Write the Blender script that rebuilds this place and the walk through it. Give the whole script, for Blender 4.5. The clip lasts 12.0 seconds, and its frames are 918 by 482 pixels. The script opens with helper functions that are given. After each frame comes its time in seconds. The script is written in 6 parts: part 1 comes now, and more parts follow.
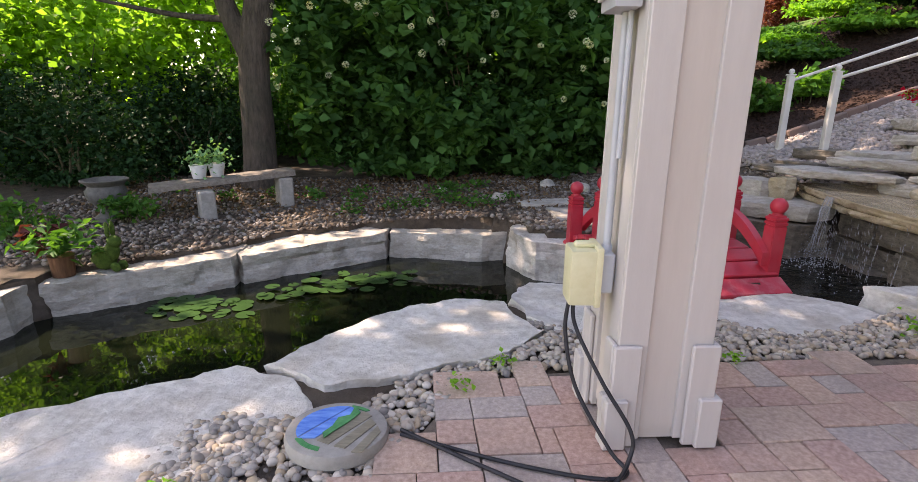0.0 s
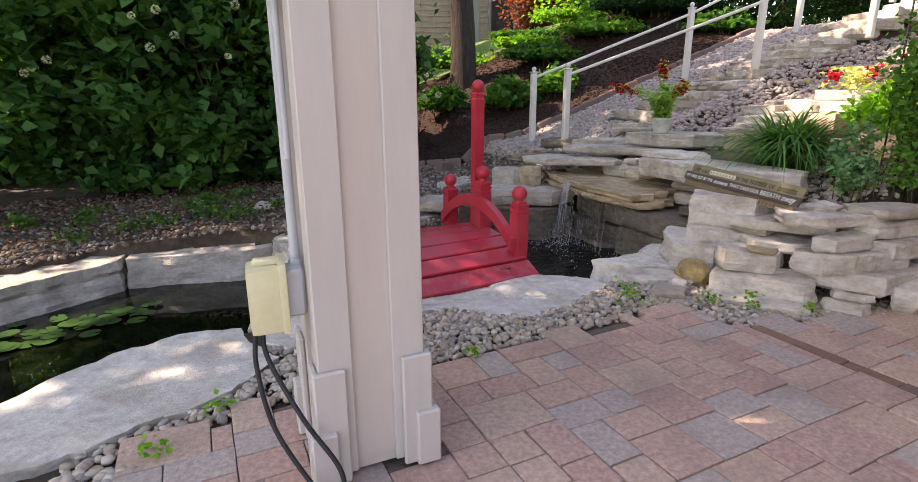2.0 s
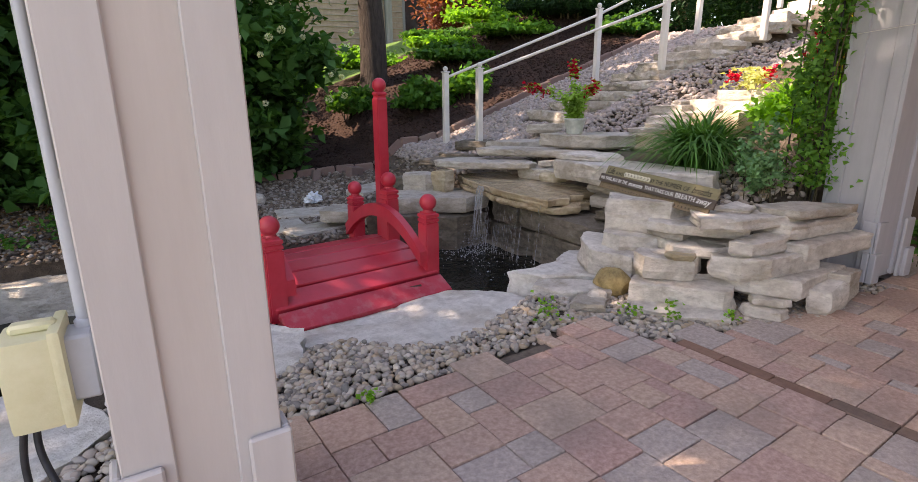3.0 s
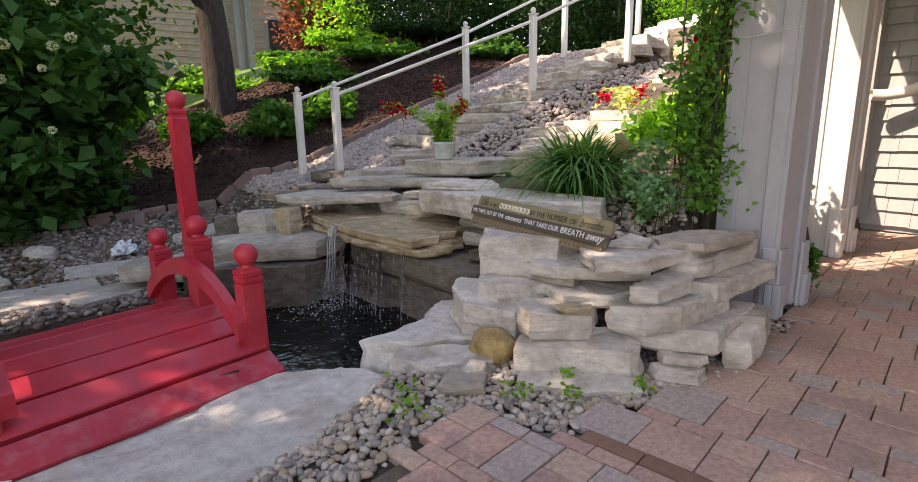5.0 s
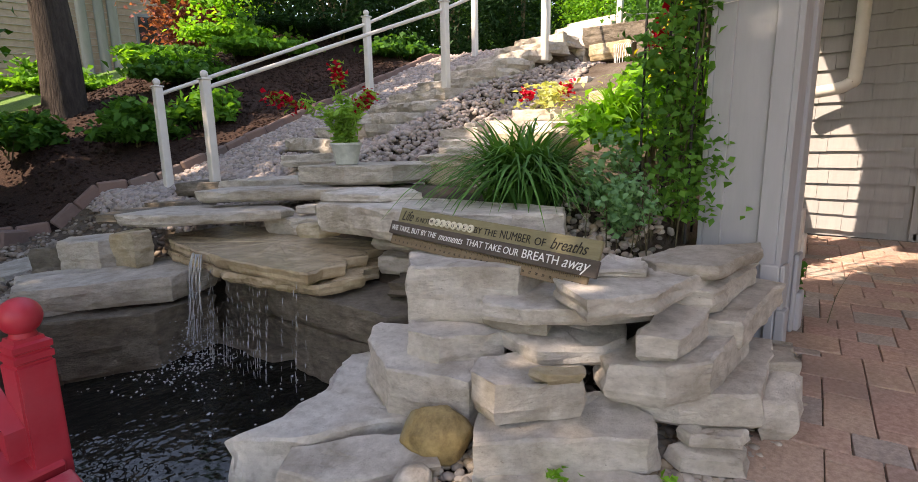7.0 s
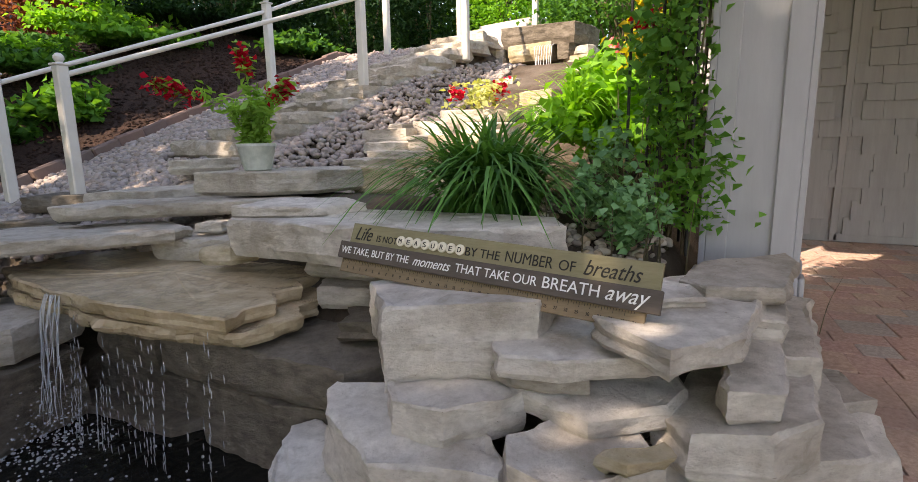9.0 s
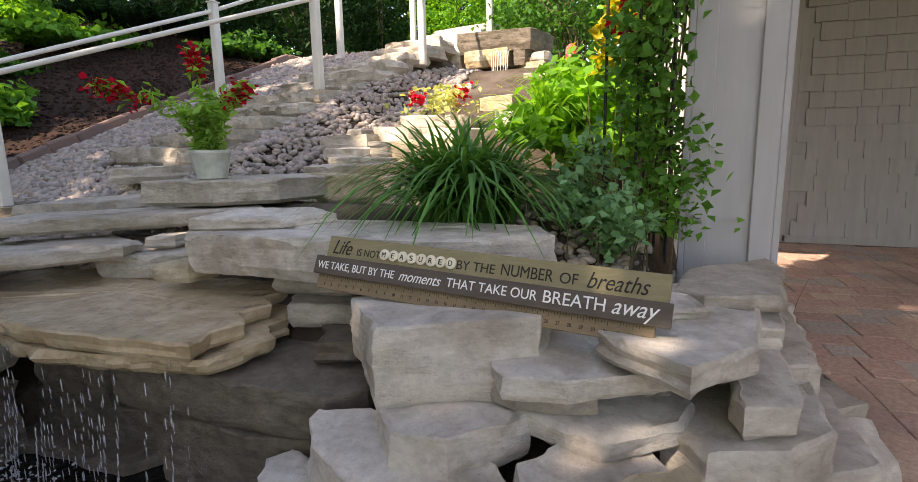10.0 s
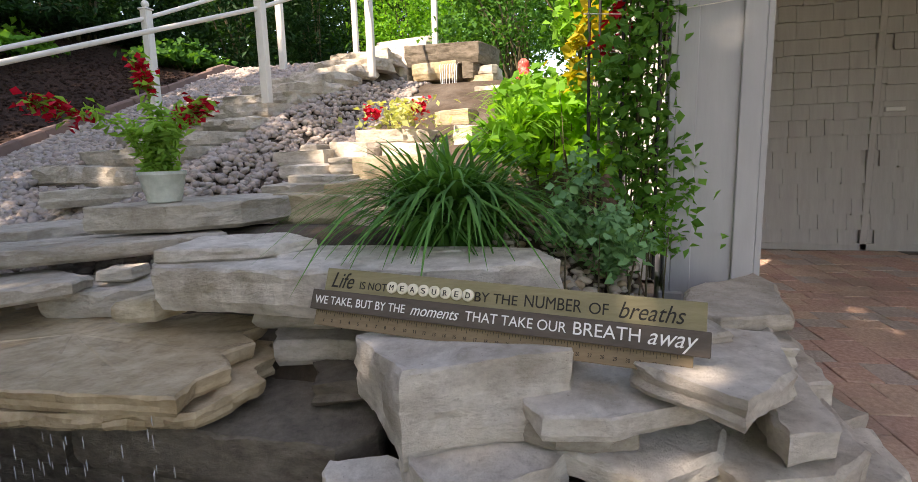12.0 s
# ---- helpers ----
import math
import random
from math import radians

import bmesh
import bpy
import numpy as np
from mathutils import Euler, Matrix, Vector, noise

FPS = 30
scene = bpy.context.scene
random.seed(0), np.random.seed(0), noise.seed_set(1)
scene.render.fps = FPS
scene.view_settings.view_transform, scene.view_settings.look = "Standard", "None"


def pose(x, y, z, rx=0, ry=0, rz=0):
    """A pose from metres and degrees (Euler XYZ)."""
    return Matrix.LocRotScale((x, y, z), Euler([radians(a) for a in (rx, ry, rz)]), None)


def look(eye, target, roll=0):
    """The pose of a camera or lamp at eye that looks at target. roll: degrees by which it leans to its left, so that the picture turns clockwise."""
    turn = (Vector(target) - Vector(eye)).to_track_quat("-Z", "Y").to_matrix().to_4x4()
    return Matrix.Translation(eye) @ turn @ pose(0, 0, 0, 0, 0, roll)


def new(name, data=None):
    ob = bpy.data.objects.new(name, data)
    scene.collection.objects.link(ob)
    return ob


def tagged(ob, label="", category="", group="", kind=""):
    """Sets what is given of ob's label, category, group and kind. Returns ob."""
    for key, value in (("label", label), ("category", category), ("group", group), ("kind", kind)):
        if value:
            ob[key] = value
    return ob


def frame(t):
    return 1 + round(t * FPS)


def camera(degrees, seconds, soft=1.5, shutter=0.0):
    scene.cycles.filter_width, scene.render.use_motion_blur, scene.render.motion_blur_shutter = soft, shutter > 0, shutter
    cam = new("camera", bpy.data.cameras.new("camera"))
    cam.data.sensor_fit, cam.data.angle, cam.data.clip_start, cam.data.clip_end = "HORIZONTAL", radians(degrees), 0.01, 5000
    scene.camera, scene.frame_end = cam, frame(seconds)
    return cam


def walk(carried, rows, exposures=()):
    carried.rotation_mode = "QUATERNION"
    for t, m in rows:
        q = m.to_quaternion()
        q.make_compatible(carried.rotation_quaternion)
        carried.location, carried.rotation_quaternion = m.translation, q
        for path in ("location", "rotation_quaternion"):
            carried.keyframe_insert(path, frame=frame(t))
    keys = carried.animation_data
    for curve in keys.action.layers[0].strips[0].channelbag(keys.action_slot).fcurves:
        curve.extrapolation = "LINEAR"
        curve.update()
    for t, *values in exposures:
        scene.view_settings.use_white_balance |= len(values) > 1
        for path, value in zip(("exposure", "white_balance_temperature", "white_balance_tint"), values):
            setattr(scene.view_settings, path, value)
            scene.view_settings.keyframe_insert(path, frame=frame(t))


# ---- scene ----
cam = camera(81.5, 12.0, soft=0.5)

PATH = [
    (0, (-0.046, -0.078, 1.077), (-0.035, 1.85, 0.544), 0.6),
    (0.5, (0.044, -0.045, 1.061), (0.285, 1.869, 0.533), 0.3),
    (1, (0.132, -0.003, 1.054), (0.555, 1.879, 0.526), 0.0),
    (1.5, (0.234, 0.03, 1.056), (0.797, 1.875, 0.529), -0.1),
    (2, (0.341, 0.082, 1.05), (1.038, 1.881, 0.522), -0.3),
    (2.5, (0.467, 0.2, 1.039), (1.303, 1.939, 0.512), -0.3),
    (3, (0.585, 0.338, 1.032), (1.534, 2.02, 0.51), -0.4),
    (3.2, (0.63, 0.39, 1.026), (1.626, 2.046, 0.508), -0.5),
    (4.8, (1.102, 0.797, 0.96), (2.37, 2.284, 0.531), -0.9),
    (5, (1.162, 0.837, 0.966), (2.461, 2.298, 0.541), -1.0),
    (5.5, (1.284, 0.973, 0.961), (2.665, 2.361, 0.549), -1.0),
    (6, (1.43, 1.133, 0.93), (2.869, 2.462, 0.525), -1.1),
    (6.5, (1.554, 1.279, 0.901), (3.04, 2.558, 0.504), -1.1),
    (7, (1.64, 1.431, 0.87), (3.187, 2.638, 0.482), -1.1),
    (7.5, (1.697, 1.56, 0.858), (3.319, 2.667, 0.477), -1.1),
    (7.7, (1.724, 1.61, 0.85), (3.376, 2.682, 0.473), -1.1),
    (9.3, (1.911, 1.965, 0.825), (3.69, 2.806, 0.466), -1.0),
    (9.5, (1.915, 1.991, 0.827), (3.712, 2.794, 0.472), -1.0),
    (10, (1.928, 2.044, 0.831), (3.761, 2.765, 0.484), -1.1),
    (10.5, (1.945, 2.095, 0.839), (3.804, 2.748, 0.495), -1.3),
    (11, (1.938, 2.152, 0.846), (3.822, 2.733, 0.512), -1.4),
    (11.5, (1.942, 2.201, 0.86), (3.838, 2.741, 0.521), -1.6),
    (12, (1.938, 2.251, 0.875), (3.85, 2.744, 0.556), -1.6),
]
walk(cam, [(t, look(eye, target, roll)) for t, eye, target, roll in PATH], [(0.0, 2.13, 8250, 26), (2.5, 2.06, 8350, 26), (5.0, 1.97, 8350, 24), (12.0, 1.88, 8150, 20)])

# ---- daylight ----
SUN_TO = Vector((-0.63, 0.31, 0.74)).normalized()
world = bpy.data.worlds.new("world")
scene.world = world
world.use_nodes = True
wn = world.node_tree.nodes
sky = wn.new("ShaderNodeTexSky")
sky.sky_type = "NISHITA"
sky.sun_disc = False
sky.sun_elevation = math.asin(SUN_TO.z)
sky.sun_rotation = math.atan2(SUN_TO.x, SUN_TO.y)
wn["Background"].inputs["Strength"].default_value = 0.15
world.node_tree.links.new(sky.outputs[0], wn["Background"].inputs[0])
sun = new("sun", bpy.data.lights.new("sun", "SUN"))
sun.data.energy, sun.data.angle, sun.data.color = 3.0, radians(0.6), (1.0, 0.95, 0.86)
sun.matrix_world = look(SUN_TO * 30, (0, 0, 0))


# ---- materials ----
def nodes_of(name):
    m = bpy.data.materials.new(name)
    m.use_nodes = True
    return m, m.node_tree, m.node_tree.nodes["Principled BSDF"]


def noise_node(nt, scale, detail=4.0, rough=0.6, stretch=None):
    geo = nt.nodes.new("ShaderNodeNewGeometry")
    n = nt.nodes.new("ShaderNodeTexNoise")
    n.inputs["Scale"].default_value, n.inputs["Detail"].default_value, n.inputs["Roughness"].default_value = scale, detail, rough
    src = geo.outputs["Position"]
    if stretch:
        mp = nt.nodes.new("ShaderNodeMapping")
        mp.inputs["Scale"].default_value = stretch
        nt.links.new(src, mp.inputs["Vector"])
        src = mp.outputs[0]
    nt.links.new(src, n.inputs["Vector"])
    return n


def ramp_node(nt, src, stops):
    r = nt.nodes.new("ShaderNodeValToRGB")
    while len(r.color_ramp.elements) < len(stops):
        r.color_ramp.elements.new(0.5)
    for e, (p, c) in zip(r.color_ramp.elements, stops):
        e.position, e.color = p, (*c, 1)
    nt.links.new(src, r.inputs[0])
    return r


def blend(nt, a, b, fac, mode="MIX"):
    mx = nt.nodes.new("ShaderNodeMix")
    mx.data_type, mx.blend_type = "RGBA", mode
    for sock, v in ((mx.inputs[6], a), (mx.inputs[7], b), (mx.inputs[0], fac)):
        if isinstance(v, (int, float)):
            sock.default_value = v
        elif isinstance(v, tuple):
            sock.default_value = (*v, 1)
        else:
            nt.links.new(v, sock)
    return mx.outputs[2]


def surf(name, c1, c2, scale=4.0, rough=0.8, bump=0.3, bscale=60.0, dist=0.01, c3=None, c3scale=1.3, c3amount=0.5, spec=0.3,
         metal=0.0, pick="", picks=(), stretch=None, hard=0.18, worn=0.0, mix=0.35):
    """A procedural surface: two colours mixed by fine noise, a third in patches, relief, and a pick of tints per piece."""
    m, nt, p = nodes_of(name)
    fine = noise_node(nt, scale, 9.0, 0.7, stretch)
    col = ramp_node(nt, fine.outputs[0], [(0.5 - hard, c1), (0.5 + hard, c2)]).outputs[0]
    if pick:
        src = nt.nodes.new("ShaderNodeObjectInfo").outputs["Random"] if pick == "object" else nt.nodes.new("ShaderNodeNewGeometry").outputs["Random Per Island"]
        stops = [(i / len(picks), c) for i, c in enumerate(picks)]
        tint = ramp_node(nt, src, stops)
        tint.color_ramp.interpolation = "CONSTANT" if len(picks) > 3 else "LINEAR"
        col = blend(nt, tint.outputs[0], col, mix)
    if c3:
        big = noise_node(nt, c3scale, 5.0, 0.6)
        mask = ramp_node(nt, big.outputs[0], [(0.48, (0, 0, 0)), (0.66, (c3amount,) * 3)])
        col = blend(nt, col, c3, mask.outputs[0])
    if worn:
        pits = noise_node(nt, 55.0, 6.0, 0.75, (1, 1, 2.5))
        spots = ramp_node(nt, pits.outputs[0], [(0.30, (0.55, 0.51, 0.47)), (0.37, (1, 1, 1))])
        col = blend(nt, col, spots.outputs[0], 1.0, "MULTIPLY")
        mott = noise_node(nt, 24.0, 7.0, 0.7, (1, 1, 1.8))
        tone = ramp_node(nt, mott.outputs[0], [(0.36, (0.72, 0.69, 0.65)), (0.5, (1, 1, 1)), (0.66, (1.12, 1.11, 1.1))])
        col = blend(nt, col, tone.outputs[0], 0.5, "MULTIPLY")
        veins = noise_node(nt, 2.2, 9.0, 0.62)
        crack = ramp_node(nt, veins.outputs[0], [(0.488, (1, 1, 1)), (0.5, (0.62, 0.58, 0.52)), (0.512, (1, 1, 1))])
        col = blend(nt, col, crack.outputs[0], 0.22, "MULTIPLY")
    nt.links.new(col, p.inputs["Base Color"])
    p.inputs["Roughness"].default_value, p.inputs["Metallic"].default_value = rough, metal
    p.inputs["Specular IOR Level"].default_value = spec
    if bump:
        rel = noise_node(nt, bscale, 8.0, 0.74 if worn else 0.68, stretch)
        b = nt.nodes.new("ShaderNodeBump")
        b.inputs["Strength"].default_value, b.inputs["Distance"].default_value = bump, dist
        nt.links.new(rel.outputs[0], b.inputs["Height"])
        nt.links.new(b.outputs[0], p.inputs["Normal"])
    return m


def leafy(name, dark, light, translucent=0.35, rough=0.58):
    dark, light = ((0.74 * c[0], c[1], 0.95 * c[2]) if c[1] > 1.2 * c[0] else c for c in (dark, light))
    m, nt, p = nodes_of(name)
    rnd = nt.nodes.new("ShaderNodeNewGeometry").outputs["Random Per Island"]
    col = ramp_node(nt, rnd, [(0.0, dark), (1.0, light)]).outputs[0]
    big = noise_node(nt, 1.6, 3.0)
    shade = ramp_node(nt, big.outputs[0], [(0.3, (0.7, 0.72, 0.7)), (0.7, (1.15, 1.12, 1.0))])
    col = blend(nt, col, shade.outputs[0], 1.0, "MULTIPLY")
    nt.links.new(col, p.inputs["Base Color"])
    p.inputs["Roughness"].default_value = rough
    p.inputs["Specular IOR Level"].default_value = 0.12
    tr = nt.nodes.new("ShaderNodeBsdfTranslucent")
    warm = blend(nt, col, (1.6, 1.5, 0.55), 1.0, "MULTIPLY")
    nt.links.new(warm, tr.inputs["Color"])
    mix = nt.nodes.new("ShaderNodeMixShader")
    mix.inputs[0].default_value = translucent
    nt.links.new(p.outputs[0], mix.inputs[1])
    nt.links.new(tr.outputs[0], mix.inputs[2])
    nt.links.new(mix.outputs[0], nt.nodes["Material Output"].inputs["Surface"])
    return m


def water_mat(name, tint, bump, scale):
    m, nt, p = nodes_of(name)
    p.inputs["Base Color"].default_value = (*tint, 1)
    p.inputs["Roughness"].default_value, p.inputs["IOR"].default_value = 0.02, 1.33
    n = noise_node(nt, scale, 2.0)
    b = nt.nodes.new("ShaderNodeBump")
    b.inputs["Strength"].default_value, b.inputs["Distance"].default_value = bump, 0.02
    nt.links.new(n.outputs[0], b.inputs["Height"])
    nt.links.new(b.outputs[0], p.inputs["Normal"])
    return m


M_LIME = surf("limestone", (0.38, 0.34, 0.285), (0.61, 0.56, 0.485), 13, 0.85, 1.0, 30, 0.016, (0.22, 0.185, 0.14), 3.0, 0.5, hard=0.2, worn=0.6, stretch=(1, 1, 2.2))
M_LIME_PALE = surf("pale_limestone", (0.53, 0.485, 0.425), (0.79, 0.74, 0.665), 13, 0.85, 1.0, 30, 0.016, (0.29, 0.24, 0.175), 4.5, 0.6, hard=0.2, worn=0.6, stretch=(1, 1, 2.2))
M_FLAG = surf("dry_pale_flagstone", (0.55, 0.515, 0.46), (0.82, 0.785, 0.72), 13, 0.85, 1.0, 30, 0.016, (0.38, 0.31, 0.22), 3.2, 0.55, hard=0.2, worn=0.5)
# Dark stone: weathered pieces, and painted shade in gaps and recesses.
M_LIME_DARK = surf("weathered_shaded_limestone", (0.10, 0.083, 0.062), (0.25, 0.215, 0.17), 13, 0.85, 1.0, 30, 0.016, (0.085, 0.072, 0.055), 3.0, 0.5, hard=0.2, worn=0.5, stretch=(1, 1, 2.2))
M_LIME_TAN = surf("tan_limestone", (0.36, 0.30, 0.20), (0.60, 0.52, 0.39), 13, 0.8, 1.0, 30, 0.016, (0.42, 0.30, 0.13), 3.0, 0.5, hard=0.2, worn=0.5, stretch=(1, 1, 2.2))
M_WET = surf("wet_stone", (0.33, 0.245, 0.145), (0.58, 0.47, 0.325), 9, 0.12, 0.4, 26, 0.012, (0.30, 0.22, 0.12), 3.0, 0.6, 0.5, hard=0.2, worn=0.4, stretch=(1, 1, 1.6))
M_OCHRE = surf("ochre_boulder", (0.20, 0.14, 0.06), (0.50, 0.36, 0.16), 14, 0.7, 0.6, 40, 0.01, (0.20, 0.19, 0.13), 7.0, 0.8, hard=0.15)
# Urn stone darkened so its colour carries the shade it stands in.
M_URN = surf("shaded_cast_urn", (0.07, 0.065, 0.058), (0.16, 0.15, 0.135), 14, 0.8, 0.4, 50, 0.006)
M_PEBBLE = surf("river_pebbles", (0.22, 0.195, 0.17), (0.40, 0.36, 0.32), 30, 0.75, 0.2, 90, 0.004, None, pick="island",
                picks=((0.463, 0.402, 0.325), (0.250, 0.222, 0.190), (0.525, 0.450, 0.347), (0.350, 0.270, 0.185), (0.388, 0.348, 0.302), (0.625, 0.558, 0.470), (0.425, 0.312, 0.185), (0.175, 0.162, 0.146), (0.450, 0.360, 0.280)))
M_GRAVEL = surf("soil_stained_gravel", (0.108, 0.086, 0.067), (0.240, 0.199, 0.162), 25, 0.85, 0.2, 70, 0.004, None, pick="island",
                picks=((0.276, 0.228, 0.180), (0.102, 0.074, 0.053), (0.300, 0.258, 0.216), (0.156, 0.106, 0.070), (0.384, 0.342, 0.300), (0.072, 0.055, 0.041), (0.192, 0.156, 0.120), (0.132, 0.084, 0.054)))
M_COBBLE = surf("slope_cobbles", (0.261, 0.226, 0.204), (0.400, 0.357, 0.326), 25, 0.8, 0.2, 70, 0.004, None, pick="island",
                picks=((0.348, 0.296, 0.270), (0.261, 0.222, 0.204), (0.409, 0.357, 0.326), (0.313, 0.244, 0.213), (0.365, 0.326, 0.300), (0.200, 0.170, 0.157), (0.383, 0.313, 0.261)))
PAVER_TINTS = ((0.525, 0.292, 0.237), (0.456, 0.393, 0.366), (0.574, 0.371, 0.274), (0.500, 0.268, 0.230), (0.551, 0.328, 0.255), (0.434, 0.379, 0.351), (0.600, 0.410, 0.307), (0.512, 0.298, 0.249), (0.563, 0.347, 0.268))
M_PAVER = surf("paver_concrete", (0.20, 0.15, 0.12), (0.60, 0.48, 0.40), 55, 0.85, 0.8, 140, 0.004, (0.22, 0.18, 0.155), 2.2, 0.45, hard=0.13, mix=0.45, pick="object", picks=PAVER_TINTS)
M_PAVER_FAR = surf("paver_concrete_far", (0.20, 0.15, 0.12), (0.60, 0.48, 0.40), 55, 0.85, 0.8, 140, 0.004, (0.22, 0.18, 0.155), 2.2, 0.45, hard=0.13, mix=0.45, pick="island", picks=PAVER_TINTS)
M_SAND = surf("joint_sand", (0.09, 0.07, 0.055), (0.18, 0.145, 0.115), 40, 0.95, 0.5, 150, 0.004)
M_SOIL = surf("garden_soil", (0.05, 0.036, 0.026), (0.12, 0.09, 0.065), 9, 0.95, 0.9, 45, 0.03, (0.20, 0.17, 0.14), 2.0, 0.5)
M_MULCH = surf("bark_mulch", (0.024, 0.012, 0.008), (0.07, 0.036, 0.025), 26, 0.95, 1.0, 60, 0.03, (0.025, 0.014, 0.01), 2.0, 0.6)
M_LAWN = surf("lawn", (0.05, 0.11, 0.02), (0.13, 0.24, 0.045), 20, 0.9, 0.8, 90, 0.03, (0.04, 0.075, 0.02), 0.8, 0.5)
M_RED = surf("red_paint", (0.45, 0.02, 0.038), (0.57, 0.042, 0.064), 5, 0.42, 0.15, 30, 0.004, (0.46, 0.07, 0.085), 3.0, 0.6, 0.4)
M_RED_WORN = surf("worn_red_paint", (0.40, 0.018, 0.034), (0.50, 0.04, 0.06), 6, 0.5, 0.3, 40, 0.004, (0.44, 0.2, 0.19), 16.0, 0.35, 0.4)
M_TRIM = surf("greige_trim_paint", (0.47, 0.435, 0.41), (0.53, 0.495, 0.465), 3, 0.55, 0.12, 35, 0.003, (0.50, 0.46, 0.43), 2.5, 0.3, stretch=(4, 4, 0.6))
M_PANEL = surf("beige_panel_paint", (0.48, 0.428, 0.385), (0.545, 0.49, 0.445), 3, 0.6, 0.12, 30, 0.003, (0.49, 0.44, 0.40), 2.0, 0.3, stretch=(4, 4, 0.5))
# White paint greyed far down: the passage's shade is put into this colour.
M_SHADED_WHITE = surf("shaded_white_paint", (0.26, 0.26, 0.262), (0.32, 0.32, 0.322), 6, 0.6, 0.2, 50, 0.003, (0.30, 0.297, 0.29), 2.0, 0.4, stretch=(0.850, 3.400, 0.425))
# Same white kept lighter, since this post stands in the sun.
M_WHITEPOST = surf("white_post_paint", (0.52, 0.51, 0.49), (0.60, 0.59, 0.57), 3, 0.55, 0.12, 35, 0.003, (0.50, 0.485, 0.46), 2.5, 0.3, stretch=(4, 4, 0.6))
# Trim paint turned grey-blue: the column's shade is painted into it.
M_COLUMN_SHADED = surf("shaded_column_paint", (0.36, 0.365, 0.385), (0.42, 0.425, 0.445), 3, 0.6, 0.15, 35, 0.003, (0.33, 0.33, 0.345), 2.5, 0.35, stretch=(4, 4, 0.6))
M_PAVER_DARK = surf("dark_brown_paver", (0.10, 0.062, 0.045), (0.24, 0.15, 0.11), 30, 0.7, 0.5, 120, 0.003, pick="object", mix=0.5, picks=((0.17, 0.125, 0.105), (0.34, 0.18, 0.12), (0.14, 0.11, 0.10), (0.28, 0.145, 0.10)))
M_RAIL = surf("cream_rail_paint", (0.58, 0.55, 0.50), (0.66, 0.63, 0.58), 8, 0.45, 0.05, 60, 0.002)
M_GREYMETAL = surf("grey_conduit", (0.40, 0.41, 0.43), (0.48, 0.49, 0.51), 8, 0.45, 0.05, 60, 0.002)
M_COVER = surf("yellowed_plastic", (0.58, 0.54, 0.32), (0.68, 0.65, 0.44), 12, 0.4, 0.3, 25, 0.006, (0.50, 0.46, 0.25), 6.0, 0.5, 0.4)
M_RUBBER = surf("black_rubber", (0.012, 0.012, 0.014), (0.03, 0.03, 0.034), 30, 0.5, 0.1, 80, 0.002)
M_BARK = surf("bark", (0.047, 0.036, 0.028), (0.145, 0.112, 0.087), 8, 0.95, 1.0, 14, 0.05, (0.04, 0.045, 0.03), 1.5, 0.4, stretch=(3, 3, 0.6))
M_BARK_DARK = surf("dark_bark", (0.03, 0.022, 0.018), (0.085, 0.066, 0.055), 8, 0.95, 1.0, 14, 0.05, stretch=(3, 3, 0.6))
M_CONCRETE = surf("cast_concrete", (0.24, 0.225, 0.20), (0.38, 0.36, 0.325), 18, 0.9, 0.4, 70, 0.005, (0.30, 0.28, 0.24), 5.0, 0.5)
M_BENCHWOOD = surf("weathered_wood", (0.13, 0.11, 0.09), (0.27, 0.235, 0.195), 10, 0.9, 0.7, 30, 0.008, stretch=(1, 5, 5))
M_ENAMEL = surf("white_enamel", (0.62, 0.62, 0.62), (0.74, 0.74, 0.73), 14, 0.4, 0.1, 30, 0.003, (0.45, 0.44, 0.42), 9.0, 0.5)
M_CERAMIC = surf("mottled_ceramic", (0.48, 0.51, 0.47), (0.62, 0.65, 0.60), 30, 0.4, 0.1, 40, 0.003, (0.38, 0.42, 0.38), 14.0, 0.7)
M_COPPER = surf("brown_copper", (0.09, 0.045, 0.026), (0.22, 0.11, 0.06), 14, 0.4, 0.2, 40, 0.004, metal=0.4, stretch=(3, 3, 0.4))
M_MOSS = surf("green_moss", (0.04, 0.085, 0.012), (0.10, 0.17, 0.025), 50, 0.95, 1.0, 140, 0.02)
M_SIGN_TOP = surf("khaki_board", (0.20, 0.175, 0.095), (0.265, 0.235, 0.14), 12, 0.7, 0.2, 60, 0.002, stretch=(8, 1, 8))
M_SIGN_MID = surf("dark_brown_board", (0.075, 0.06, 0.05), (0.11, 0.09, 0.075), 12, 0.7, 0.2, 60, 0.002, stretch=(8, 1, 8))
M_SIGN_LOW = surf("ruler_board", (0.17, 0.125, 0.075), (0.24, 0.18, 0.115), 12, 0.7, 0.2, 60, 0.002, stretch=(8, 1, 8))
M_INK = surf("black_ink", (0.012, 0.011, 0.01), (0.03, 0.028, 0.025), 30, 0.7, 0.0)
M_WHITEINK = surf("white_ink", (0.72, 0.72, 0.70), (0.80, 0.80, 0.78), 30, 0.7, 0.0)
M_CREAMDISC = surf("cream_disc", (0.62, 0.57, 0.43), (0.72, 0.68, 0.55), 30, 0.5, 0.1, 50, 0.002)
M_BLUEGLASS = surf("blue_stained_glass", (0.05, 0.17, 0.60), (0.19, 0.40, 0.82), 9, 0.2, 0.2, 30, 0.003, stretch=(1, 5, 1))
